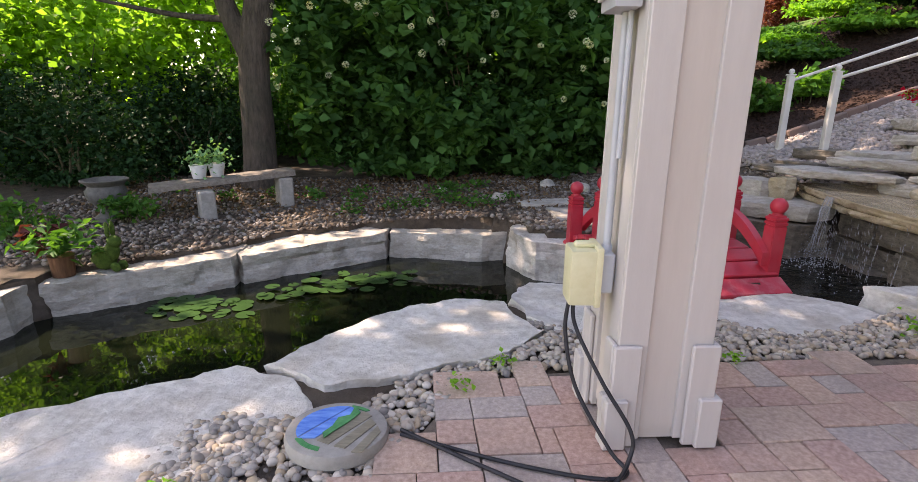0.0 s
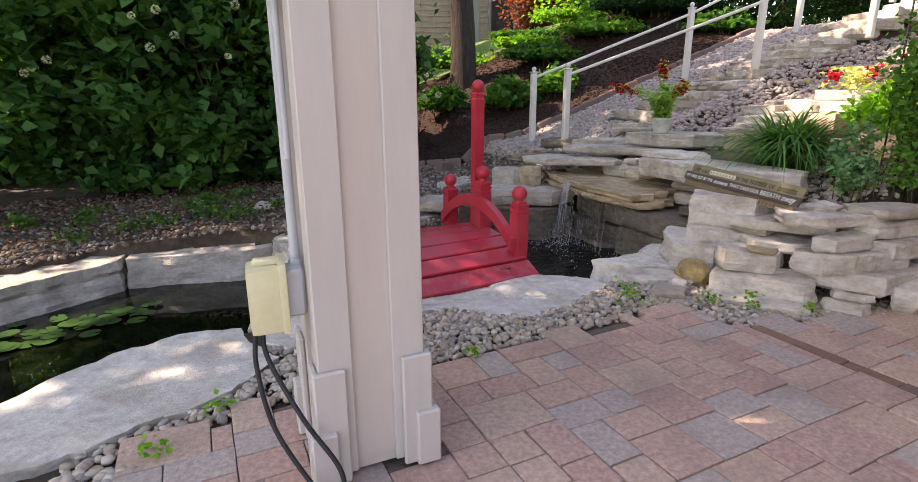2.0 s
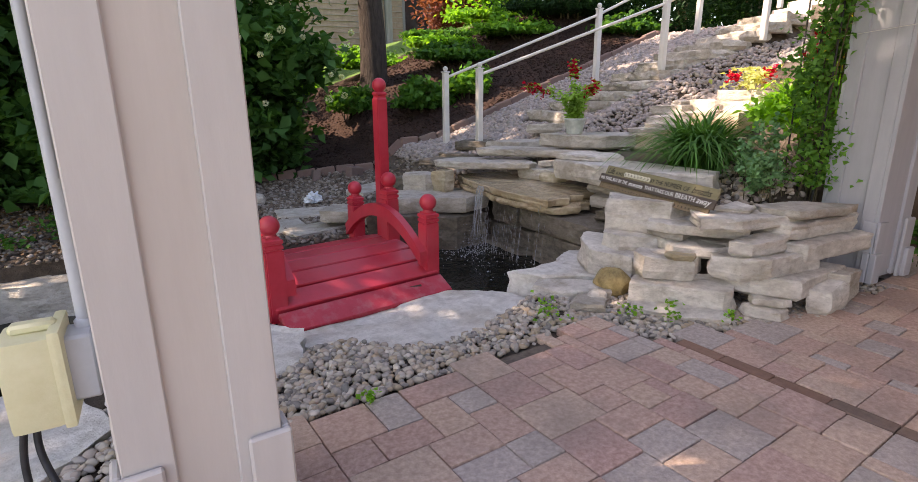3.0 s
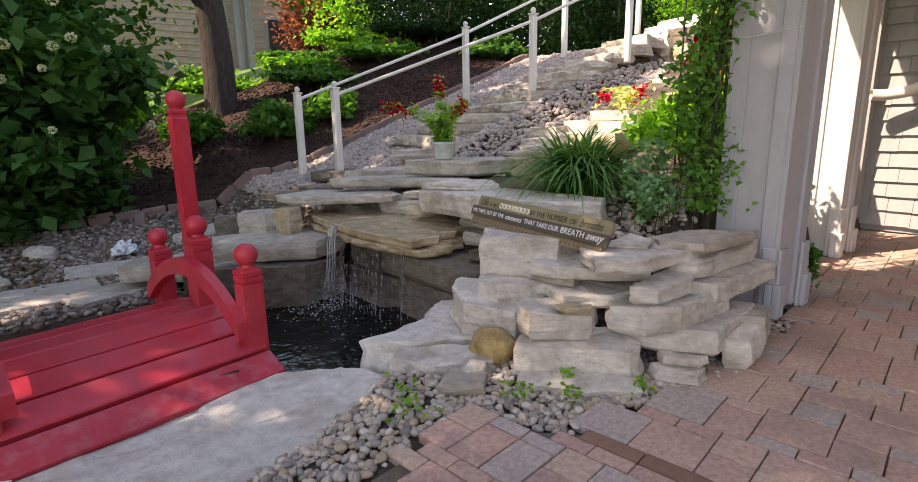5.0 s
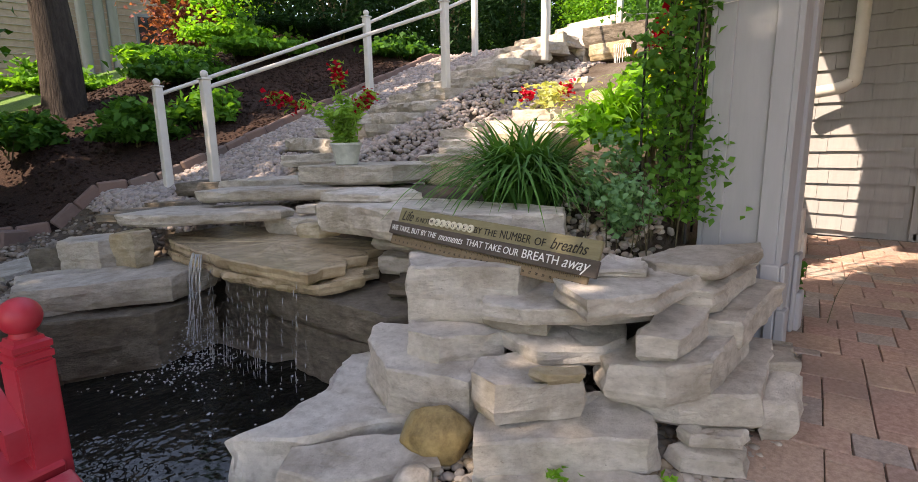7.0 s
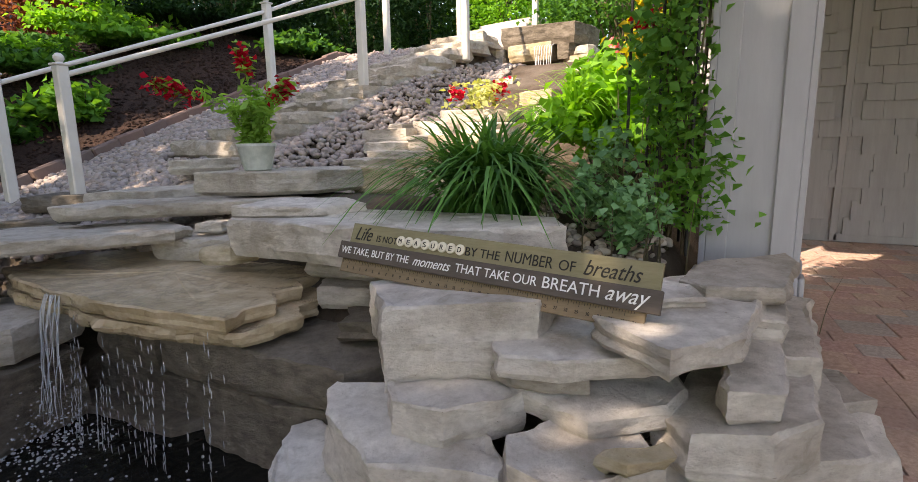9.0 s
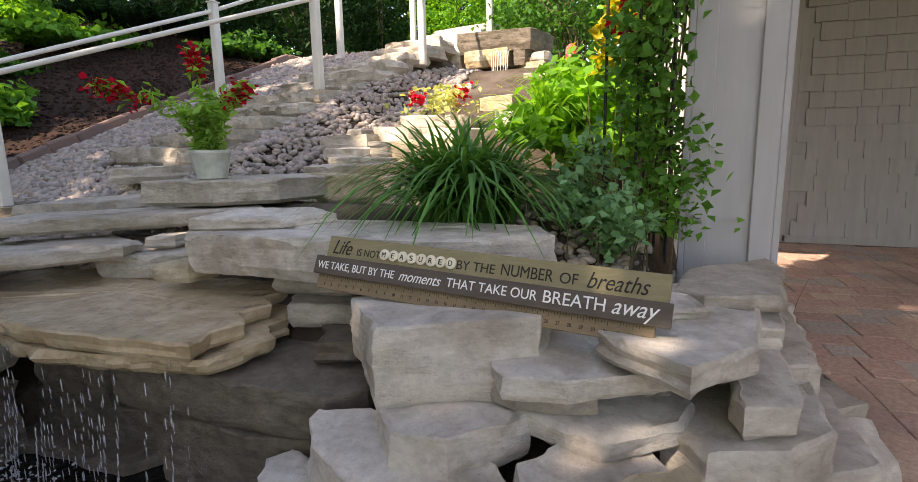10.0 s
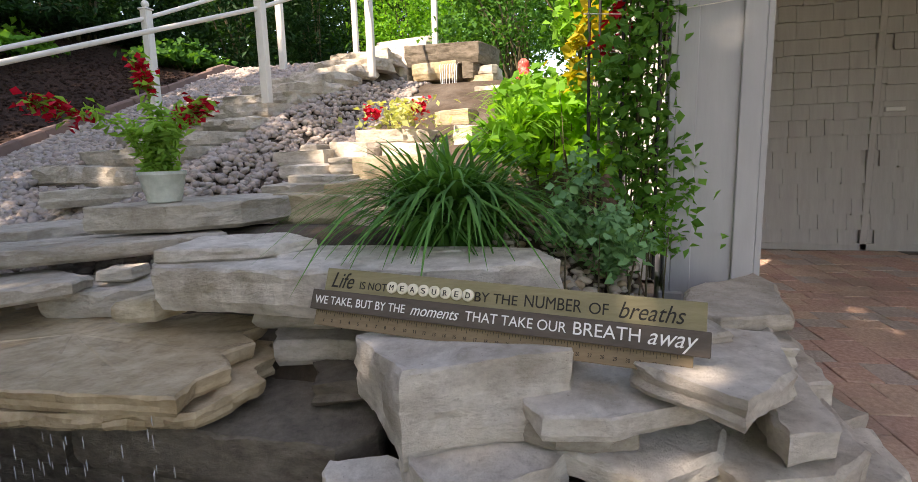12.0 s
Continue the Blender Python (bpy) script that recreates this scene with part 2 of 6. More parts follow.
M_GREENGLASS = surf("green_stained_glass", (0.03, 0.20, 0.07), (0.10, 0.36, 0.14), 14, 0.2, 0.2, 30, 0.003)
M_BROWNGLASS = surf("brown_stained_glass", (0.17, 0.145, 0.10), (0.30, 0.27, 0.20), 14, 0.3, 0.2, 30, 0.003, stretch=(1, 4, 1))
M_EDGE = surf("edging_brick", (0.13, 0.085, 0.07), (0.24, 0.17, 0.145), 14, 0.9, 0.5, 60, 0.006, pick="object", picks=((0.20, 0.12, 0.10), (0.15, 0.12, 0.11), (0.24, 0.15, 0.12)))
M_BRICK = surf("far_brick", (0.42, 0.30, 0.24), (0.55, 0.42, 0.34), 6, 0.9, 0.2, 30, 0.004)
M_ROOF = surf("roof_shingle", (0.10, 0.09, 0.085), (0.18, 0.165, 0.155), 10, 0.9, 0.4, 30, 0.01)
M_DARKGLASS = surf("dark_window_glass", (0.02, 0.022, 0.025), (0.04, 0.042, 0.045), 3, 0.08, 0.0, spec=0.6)
M_POND = water_mat("pond_water", (0.006, 0.008, 0.004), 0.06, 3.0)
M_POOL = water_mat("churned_water", (0.008, 0.009, 0.008), 0.5, 12.0)
L_VIB = leafy("viburnum_leaves", (0.026, 0.07, 0.021), (0.098, 0.20, 0.064), 0.36)
# Lighter copy of the viburnum green: light from above put into leaf colour.
L_SPRAY = leafy("top_lit_outer_leaves", (0.035, 0.09, 0.024), (0.12, 0.235, 0.07), 0.4)
L_DARK = leafy("dark_leaves", (0.012, 0.035, 0.014), (0.03, 0.07, 0.026), 0.2)
L_MAPLE = leafy("maple_leaves", (0.15, 0.29, 0.052), (0.33, 0.51, 0.105), 0.62)
L_CANOPY = leafy("canopy_leaves", (0.03, 0.075, 0.013), (0.07, 0.15, 0.025), 0.22)
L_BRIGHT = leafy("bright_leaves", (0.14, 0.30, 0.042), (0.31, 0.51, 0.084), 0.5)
L_BANK = leafy("bank_leaves", (0.09, 0.21, 0.035), (0.22, 0.40, 0.075), 0.45)
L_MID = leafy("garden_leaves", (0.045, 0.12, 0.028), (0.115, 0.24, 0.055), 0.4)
L_GREY = leafy("columbine_leaves", (0.120, 0.228, 0.120), (0.300, 0.444, 0.252), 0.3)
L_LIME = leafy("lime_leaves", (0.22, 0.34, 0.07), (0.42, 0.56, 0.16), 0.45)
L_VINE = leafy("vine_leaves", (0.078, 0.188, 0.046), (0.208, 0.375, 0.091), 0.4)
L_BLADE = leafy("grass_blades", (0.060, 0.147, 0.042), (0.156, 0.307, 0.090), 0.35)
L_YELLOW = leafy("yellow_leaves", (0.30, 0.27, 0.03), (0.50, 0.42, 0.06), 0.4)
L_CREAM = leafy("cream_leaves", (0.36, 0.42, 0.18), (0.60, 0.62, 0.36), 0.4)
L_PURPLE = leafy("purple_leaves", (0.06, 0.015, 0.018), (0.15, 0.04, 0.045), 0.3)
L_PINKTREE = leafy("red_maple_leaves", (0.16, 0.05, 0.05), (0.34, 0.13, 0.12), 0.4)
L_RED = leafy("red_petals", (0.38, 0.006, 0.022), (0.62, 0.012, 0.05), 0.2)
L_WHITE = leafy("white_petals", (0.48, 0.54, 0.38), (0.72, 0.76, 0.60), 0.25)
L_PAD = leafy("lily_pad_skin", (0.021, 0.047, 0.015), (0.045, 0.083, 0.025), 0.1, 0.3)
M_TRELLIS = surf("black_iron", (0.02, 0.02, 0.02), (0.04, 0.04, 0.038), 20, 0.5, 0.1, 60, 0.002)
M_STEM = surf("woody_stem", (0.07, 0.06, 0.035), (0.16, 0.14, 0.08), 14, 0.9, 0.3, 40, 0.004)


# ---- builders ----
def rng(seed):
    return np.random.RandomState(seed)


def fast_mesh(name, verts, faces):
    """A mesh from arrays of corners and of equal-sided faces."""
    verts, faces = np.asarray(verts, np.float32), np.asarray(faces, np.int32)
    me = bpy.data.meshes.new(name)
    n, k = faces.shape
    me.vertices.add(len(verts))
    me.vertices.foreach_set("co", verts.ravel())
    me.loops.add(n * k)
    me.loops.foreach_set("vertex_index", faces.ravel())
    me.polygons.add(n)
    me.polygons.foreach_set("loop_start", np.arange(0, n * k, k, dtype=np.int32))
    me.update(calc_edges=True)
    return me


def mesh_ob(name, me, material, parent=None, label="", smooth=None):
    if isinstance(me, bmesh.types.BMesh):
        bm, me = me, bpy.data.meshes.new(name)
        bm.to_mesh(me)
        bm.free()
    if material is not None and not me.materials:
        me.materials.append(material)
    if smooth is not None:
        me.polygons.foreach_set("use_smooth", np.ones(len(me.polygons), bool))
        me.set_sharp_from_angle(angle=radians(smooth))
    ob = new(name, me)
    if parent is not None:
        ob.parent = parent
    if label:
        tagged(ob, label)
    return ob


def part(name, me, material, parent, label="", smooth=None):
    return mesh_ob(name, me, material, parent, label, smooth)


def thing(name, label, category, group="", kind="", at=None):
    ob = new(name)
    ob.empty_display_size = 0.1
    if at is not None:
        ob.matrix_basis = at
    return tagged(ob, label, category, group, kind)


def box(sx, sy, sz, at=(0, 0, 0), bevel=0.0, m=None, bm=None, seg=1):
    """A box of that size on its base at `at`, with chamfered edges."""
    own = bmesh.new()
    bmesh.ops.create_cube(own, size=1.0)
    bmesh.ops.scale(own, vec=(sx, sy, sz), verts=own.verts)
    bmesh.ops.translate(own, vec=(at[0], at[1], at[2] + sz / 2), verts=own.verts)
    if bevel:
        bmesh.ops.bevel(own, geom=own.edges[:], offset=bevel, segments=seg, affect="EDGES", profile=0.7)
    if m is not None:
        bmesh.ops.transform(own, matrix=m, verts=own.verts)
    if bm is None:
        return own
    tmp = bpy.data.meshes.new("tmp")
    own.to_mesh(tmp)
    own.free()
    bm.from_mesh(tmp)
    bpy.data.meshes.remove(tmp)
    return bm


def lathe(profile, n=24, m=None):
    """A turned solid from (radius, height) pairs."""
    bm = bmesh.new()
    rings = []
    for r, z in profile:
        rings.append([bm.verts.new((r * math.cos(2 * math.pi * i / n), r * math.sin(2 * math.pi * i / n), z)) for i in range(n)])
    for a, b in zip(rings, rings[1:]):
        for i in range(n):
            bm.faces.new((a[i], a[(i + 1) % n], b[(i + 1) % n], b[i]))
    bm.faces.new(rings[0][::-1])
    bm.faces.new(rings[-1])
    if m is not None:
        bmesh.ops.transform(bm, matrix=m, verts=bm.verts)
    return bm


def square_post(profile):
    """A square post with grooves, from (half width, height) pairs."""
    bm = bmesh.new()
    rings = [[bm.verts.new((sx * w, sy * w, z)) for sx, sy in ((-1, -1), (1, -1), (1, 1), (-1, 1))] for w, z in profile]
    for a, b in zip(rings, rings[1:]):
        for i in range(4):
            bm.faces.new((a[i], a[(i + 1) % 4], b[(i + 1) % 4], b[i]))
    bm.faces.new(rings[0][::-1])
    bm.faces.new(rings[-1])
    bmesh.ops.bevel(bm, geom=[e for e in bm.edges if abs(e.verts[0].co.z - e.verts[1].co.z) > 0.05], offset=0.006, segments=2, affect="EDGES")
    return bm


def tube_arrays(points, radii, n=8):
    pts = np.array(points, float)
    rad = np.broadcast_to(np.array(radii, float), (len(pts),))
    tan = np.gradient(pts, axis=0)
    tan /= np.linalg.norm(tan, axis=1)[:, None] + 1e-9
    up = np.array([0, 0, 1.0]) if abs(tan[0][2]) < 0.9 else np.array([1.0, 0, 0])
    verts = []
    for p, t, r in zip(pts, tan, rad):
        a = np.cross(t, up)
        a /= np.linalg.norm(a) + 1e-9
        b = np.cross(t, a)
        for i in range(n):
            w = 2 * math.pi * i / n
            verts.append(p + r * (math.cos(w) * a + math.sin(w) * b))
    faces = []
    for k in range(len(pts) - 1):
        for i in range(n):
            j = (i + 1) % n
            faces.append((k * n + i, k * n + j, k * n + n + j, k * n + n + i))
    return np.array(verts), np.array(faces)


def tubes(name, list_of, n=8):
    vs, fs, off = [], [], 0
    for pts, rad in list_of:
        v, f = tube_arrays(pts, rad, n)
        vs.append(v)
        fs.append(f + off)
        off += len(v)
    return fast_mesh(name, np.concatenate(vs), np.concatenate(fs))


def curve_pts(ctrl, n=16):
    """A smooth line through the given points."""
    c = [Vector(p) for p in ctrl]
    c = [c[0] * 2 - c[1]] + c + [c[-1] * 2 - c[-2]]
    out = []
    for i in range(1, len(c) - 2):
        for k in range(n):
            t = k / n
            p0, p1, p2, p3 = c[i - 1:i + 3]
            out.append(0.5 * (2 * p1 + (p2 - p0) * t + (2 * p0 - 5 * p1 + 4 * p2 - p3) * t * t + (3 * p1 - p0 - 3 * p2 + p3) * t ** 3))
    out.append(c[-2])
    return [tuple(p) for p in out]


def smooth(a, b, t):
    t = min(1.0, max(0.0, (t - a) / (b - a)))
    return t * t * (3 - 2 * t)


def ground_z(x, y):
    """Height of the garden: low by the pond, rising to the stair slope and the mulch bank."""
    z = -0.16 + 0.11 * smooth(-1.5, 0.8, x)
    z += 0.05 * min(max(y - 5.2, 0), 6) * smooth(3.0, 0.0, x)
    near = smooth(2.95, 2.4, y) * smooth(-1.5, -0.8, x)
    z = z * (1 - near) - 0.03 * near
    bed = smooth(1.98, 2.15, y)
    z += bed * (0.42 * smooth(3.0, 3.55, x) + 0.385 * min(max(x - 3.6, 0), 4.0))
    z -= 0.28 * smooth(4.6, 4.2, y) * bed * smooth(4.1, 4.6, x)
    z += 0.8 * smooth(6.6, 9.8, y) * smooth(0.6, 3.4, x)
    z += 0.12 * smooth(3.6, 6.2, y) * smooth(1.6, 3.0, x) * smooth(4.0, 3.0, x)
    return z


def inside(poly, x, y):
    hit = False
    for (x1, y1), (x2, y2) in zip(poly, poly[1:] + poly[:1]):
        if (y1 > y) != (y2 > y) and x < (x2 - x1) * (y - y1) / (y2 - y1) + x1:
            hit = not hit
    return hit


def leaf_mesh(name, centres, sizes, seed, droop=0.4, width=0.36, aim=None):
    """Many small folded leaves, each of its own direction."""
    r = rng(seed)
    c = np.asarray(centres, float)
    n = len(c)
    s = np.broadcast_to(np.asarray(sizes, float), (n,)) * r.uniform(0.7, 1.25, n)
    d = r.normal(size=(n, 3))
    d[:, 2] = d[:, 2] * 0.45 - droop
    if aim is not None:
        d += aim
    d /= np.linalg.norm(d, axis=1)[:, None]
    side = np.cross(d, r.normal(size=(n, 3)) * 0.6 + np.array([0, 0, 1.0]))
    side /= np.linalg.norm(side, axis=1)[:, None] + 1e-9
    nor = np.cross(side, d)
    w, fold = width, 0.12
    base = c - d * s[:, None] * 0.5
    l1 = base + d * (0.42 * s)[:, None] - side * (w * s)[:, None] + nor * (fold * s)[:, None]
    l2 = base + d * (0.42 * s)[:, None] + side * (w * s)[:, None] + nor * (fold * s)[:, None]
    tip = base + d * s[:, None] - nor * (0.1 * s)[:, None]
    v = np.stack([base, l1, tip, l2], 1).reshape(-1, 3)
    i = np.arange(n)[:, None] * 4
    f = np.concatenate([i + np.array([[0, 2, 1]]), i + np.array([[0, 3, 2]])])
    return fast_mesh(name, v, f)


def clumps(n, centre, radii, seed, k=60, spread=0.22, hollow=0.45, floor=None):
    """Leaf places gathered in uneven clumps inside an ellipsoid."""
    r = rng(seed)
    u = r.normal(size=(k, 3))
    u /= np.linalg.norm(u, axis=1)[:, None]
    u *= (r.uniform(hollow, 1.0, k) ** 0.6 * r.uniform(0.85, 1.12, k))[:, None]
    cc = np.asarray(centre) + u * np.asarray(radii)
    p = cc[r.randint(0, k, n)] + r.normal(size=(n, 3)) * spread * np.asarray(radii) * r.uniform(0.5, 1.2, n)[:, None]
    if floor is not None:
        p[:, 2] = np.maximum(p[:, 2], floor + r.uniform(0, 0.12, n))
    return p


def ico(sub):
    bm = bmesh.new()
    bmesh.ops.create_icosphere(bm, subdivisions=sub, radius=1.0)
    bm.verts.ensure_lookup_table()
    v = np.array([x.co for x in bm.verts])
    f = np.array([[q.index for q in x.verts] for x in bm.faces])
    bm.free()
    return v, f


ICO1, ICO2 = ico(1), ico(2)


def pebble_mesh(name, places, sizes, seed, shape=ICO2):
    """Rounded stones, each squashed and turned by chance, in one mesh."""
    r = rng(seed)
    v0, f0 = shape
    n = len(places)
    sc = np.stack([r.uniform(0.75, 1.25, n), r.uniform(0.6, 1.0, n), r.uniform(0.45, 0.75, n)], 1) * np.asarray(sizes)[:, None]
    a, b = r.uniform(0, 2 * math.pi, n), r.normal(0, 0.35, n)
    ca, sa, cb, sb = np.cos(a), np.sin(a), np.cos(b), np.sin(b)
    wob = 1 + r.normal(0, 0.07, (n, len(v0)))
    p = v0[None] * wob[:, :, None] * sc[:, None, :]
    x = p[:, :, 0] * cb[:, None] + p[:, :, 2] * sb[:, None]
    z = -p[:, :, 0] * sb[:, None] + p[:, :, 2] * cb[:, None]
    q = np.stack([x * ca[:, None] - p[:, :, 1] * sa[:, None], x * sa[:, None] + p[:, :, 1] * ca[:, None], z], 2) + np.asarray(places)[:, None, :]
    f = f0[None] + (np.arange(n) * len(v0))[:, None, None]
    me = fast_mesh(name, q.reshape(-1, 3), f.reshape(-1, f0.shape[1]))
    me.polygons.foreach_set("use_smooth", np.ones(len(me.polygons), bool))
    return me


def rock_mesh(name, outline, height, seed, rough=0.02, n=44, layers=5, batter=0.05, chips=0.5, crown=0.01):
    """A quarried stone: an uneven outline, bedded sides that step in and out, a chipped rim and a rough top. Base at z 0."""
    r = rng(seed)
    pts = np.array(outline, float)
    seg = np.roll(pts, -1, 0) - pts
    ln = np.linalg.norm(seg, axis=1)
    cum = np.r_[0, np.cumsum(ln)]
    t = np.linspace(0, cum[-1], n, endpoint=False) + 0.15 * cum[-1] / n * r.uniform(-1, 1, n)
    ring = np.array([pts[k] + seg[k] * ((q % cum[-1] - cum[k]) / ln[k]) for q in t for k in [min(len(pts) - 1, int(np.searchsorted(cum, q % cum[-1], "right") - 1))]])
    mid = ring.mean(0)
    out = ring - mid
    out /= np.linalg.norm(out, axis=1)[:, None]
    size = min(np.ptp(pts[:, 0]), np.ptp(pts[:, 1]))
    sx, sy = r.uniform(0, 50, 2)

    def wave(x, y, z, f):
        return noise.noise(Vector((x * f + sx, y * f + sy, z * f)))

    verts = []
    step = r.normal(0, rough * 0.7, layers + 1)
    for k in range(layers + 1):
        z = height * (k / layers) * (0.93 if k == layers else 1)
        for i in range(n):
            p = ring[i]
            o = step[k] * wave(p[0], p[1], 3.0, 2.2) * 2 + rough * (wave(p[0], p[1], z, 7.0) * 1.1 + wave(p[0], p[1], z * 2.5, 19.0) * 0.5)
            o -= batter * size * (k / layers) * 0.5
            if k == layers:
                o -= rough * chips * max(0, wave(p[0], p[1], 9.0, 9.0)) * 3
            q = p + out[i] * o
            verts.append((q[0], q[1], z + (0 if k in (0,) else rough * 0.35 * wave(p[0], p[1], z, 8.0))))
    top = np.array(verts[-n:])[:, :2]
    for s, lift in ((0.93, 0.0), (0.68, 0.6), (0.36, 1.0)):
        for i in range(n):
            q = mid + (top[i] - mid) * s
            verts.append((q[0], q[1], height + crown * lift + rough * (0.6 * wave(q[0], q[1], 5.0, 5.0) + 0.3 * wave(q[0], q[1], 5.0, 16.0))))
    verts.append((mid[0], mid[1], height + crown + rough * 0.5 * wave(mid[0], mid[1], 5.0, 5.0)))
    bm = bmesh.new()
    vs = [bm.verts.new(v) for v in verts]
    rows = layers + 1 + 3
    for k in range(rows - 1):
        for i in range(n):
            j = (i + 1) % n
            bm.faces.new((vs[k * n + i], vs[k * n + j], vs[k * n + n + j], vs[k * n + n + i]))
    for i in range(n):
        bm.faces.new((vs[(rows - 1) * n + i], vs[(rows - 1) * n + (i + 1) % n], vs[-1]))
    bm.faces.new(vs[:n][::-1])
    me = bpy.data.meshes.new(name)
    bm.to_mesh(me)
    bm.free()
    return me


def hull2d(points):
    """The convex outline round a set of points, counter-clockwise."""
    p = sorted(set((float(x), float(y)) for x, y in points))

    def half(seq):
        out = []
        for q in seq:
            while len(out) > 1 and (out[-1][0] - out[-2][0]) * (q[1] - out[-2][1]) - (out[-1][1] - out[-2][1]) * (q[0] - out[-2][0]) <= 0:
                out.pop()
            out.append(q)
        return out[:-1]

    return half(p) + half(p[::-1])


def hewn_mesh(name, outline, height, seed, rough=0.015, batter=0.03, fine=0.024, warp=0.0):
    """A split block: flat broken faces with creases and bedding ledges, a chipped crisp rim, a nearly flat top. Base at z 0."""
    r = rng(seed)
    o = np.array(outline, float)
    if warp:
        fine = max(fine, 0.034)
    seg = np.roll(o, -1, 0) - o
    ln = np.linalg.norm(seg, axis=1)
    ring = []
    for p, q, d in zip(o, seg, ln):
        k = max(1, int(round(d / fine)))
        ring += [p + q * (m / k) for m in range(k)]
    ring = np.array(ring)
    n = len(ring)
    run = np.r_[0, np.cumsum(np.linalg.norm(np.diff(ring, axis=0), axis=1))]
    tang = np.roll(ring, -1, 0) - np.roll(ring, 1, 0)
    out = np.stack([tang[:, 1], -tang[:, 0]], 1)
    out /= np.linalg.norm(out, axis=1)[:, None] + 1e-9
    mid = ring.mean(0)
    # creased faces: random offsets on a coarse lattice, joined by straight lines
    layers = max(4, min(11, int(height / (0.022 if not warp else 0.035)) + 1))
    cols, rows = max(4, int(run[-1] / 0.085)), max(2, int(height / 0.07) + 1)
    lat = r.normal(0, 0.62, (cols, rows + 1))
    lat = np.concatenate([lat, lat[:1]])
    inset, belly = r.uniform(0.012, 0.03) * min(1.0, height / 0.07), r.uniform(0.12, 0.38)
    ledge = np.round(r.normal(0, 0.8, layers + 1)) * rough * 0.32
    lean = r.normal(0, 0.14, 2) * min(height, 0.1) / np.maximum(np.ptp(o, axis=0), 0.1)
    off = Vector((seed * 1.7 % 31, seed * 0.9 % 17, seed * 0.37 % 11))

    def wave(x, y, z, f):
        return noise.noise(Vector((x * f, y * f, z * f)) + off)

    verts = []
    for k in range(layers + 1):
        w = k / layers
        z = height * w
        s = 1 - batter * max(0.0, w - belly)
        under = inset * (1 - min(1.0, w / belly)) + (0.006 * (w - belly) / (1 - belly) if w > belly else 0.0)
        for i in range(n):
            p = ring[i]
            a = run[i] / (run[-1] + fine) * cols
            i0, f = int(a) % cols, a - int(a)
            b = w * rows
            j0 = min(int(b), rows - 1)
            g = b - j0
            crease = (lat[i0, j0] * (1 - f) + lat[i0 + 1, j0] * f) * (1 - g) + (lat[i0, j0 + 1] * (1 - f) + lat[i0 + 1, j0 + 1] * f) * g
            d = rough * (0.75 if not warp else 0.3) * crease - under + ledge[k] * (0.5 + wave(p[0], p[1], 2.0 + k, 5.0)) + rough * (0.45 * wave(p[0], p[1], z, 21) + 0.3 * wave(p[0], p[1], z * 2, 60))
            if warp:
                d += warp * (0.8 * wave(p[0], p[1], z * 1.4, 3.6) + 0.4 * wave(p[0], p[1], z * 1.6, 9.0))
            q = mid + (p - mid) * s + out[i] * d
            rise = (float(lean @ p) + rough * 0.12 * wave(p[0], p[1], z, 12)) if k == layers else 0.0
            if k == layers:
                q = q - out[i] * 0.003
            elif k == layers - 1:
                z = height - max(0.005, min(0.35 * height, rough * (0.3 + 2.4 * max(0.0, wave(p[0], p[1], 7.0, 13.0)))))
                rise = float(lean @ p)
                q = q + out[i] * 0.002
            verts.append((q[0], q[1], z + rise))
    top = np.array(verts[-n:])
    for s in (0.9, 0.68, 0.4):
        for i in range(n):
            x, y = mid + (top[i, :2] - mid) * s
            rise = float(lean @ (x, y)) + rough * (0.3 * wave(x, y, 5.0, 6.0) + 0.16 * wave(x, y, 5.0, 19.0)) + 0.3 * warp * wave(x, y, 5.0, 3.0)
            rise -= rough * 0.5 * (1 if wave(x, y, 3.0, 4.5) > 0.22 else 0)
            verts.append((x, y, height + rise))
    verts.append((mid[0], mid[1], height + rough * 0.2 * wave(mid[0], mid[1], 5.0, 6.0)))
    total, faces = layers + 4, []
    for k in range(total - 1):
        for i in range(n):
            q = (i + 1) % n
            faces.append((k * n + i, k * n + q, k * n + n + q, k * n + n + i))
    last = len(verts) - 1
    faces += [((total - 1) * n + i, (total - 1) * n + (i + 1) % n, last) for i in range(n)]
    faces.append(tuple(range(n))[::-1])
    me = bpy.data.meshes.new(name)
    me.from_pydata(verts, [], faces)
    return me


def boulder(name, label, at, radii, seed, material, turn=0.0, group=""):
    """A rounded, slightly faceted field stone."""
    bm = bmesh.new()
    bmesh.ops.create_icosphere(bm, subdivisions=4, radius=1.0)
    off = Vector((seed * 1.3 % 19, seed * 0.7 % 13, seed * 0.3 % 7))
    r = rng(seed)
    cuts = [(Vector(c).normalized(), r.uniform(0.72, 0.92)) for c in r.normal(size=(9, 3))]
    for v in bm.verts:
        for n, d in cuts:
            k = v.co.dot(n)
            if k > d:
                v.co -= n * (k - d) * 0.8
        v.co *= 1 + 0.09 * noise.noise(v.co * 1.6 + off) + 0.035 * noise.noise(v.co * 5 + off)
        v.co = Vector((v.co.x * radii[0], v.co.y * radii[1], v.co.z * radii[2]))
    ob = mesh_ob(name, bm, material, smooth=50)
    ob.matrix_basis = pose(*at, 0, 0, turn)
    return tagged(ob, label, "boulder", group)


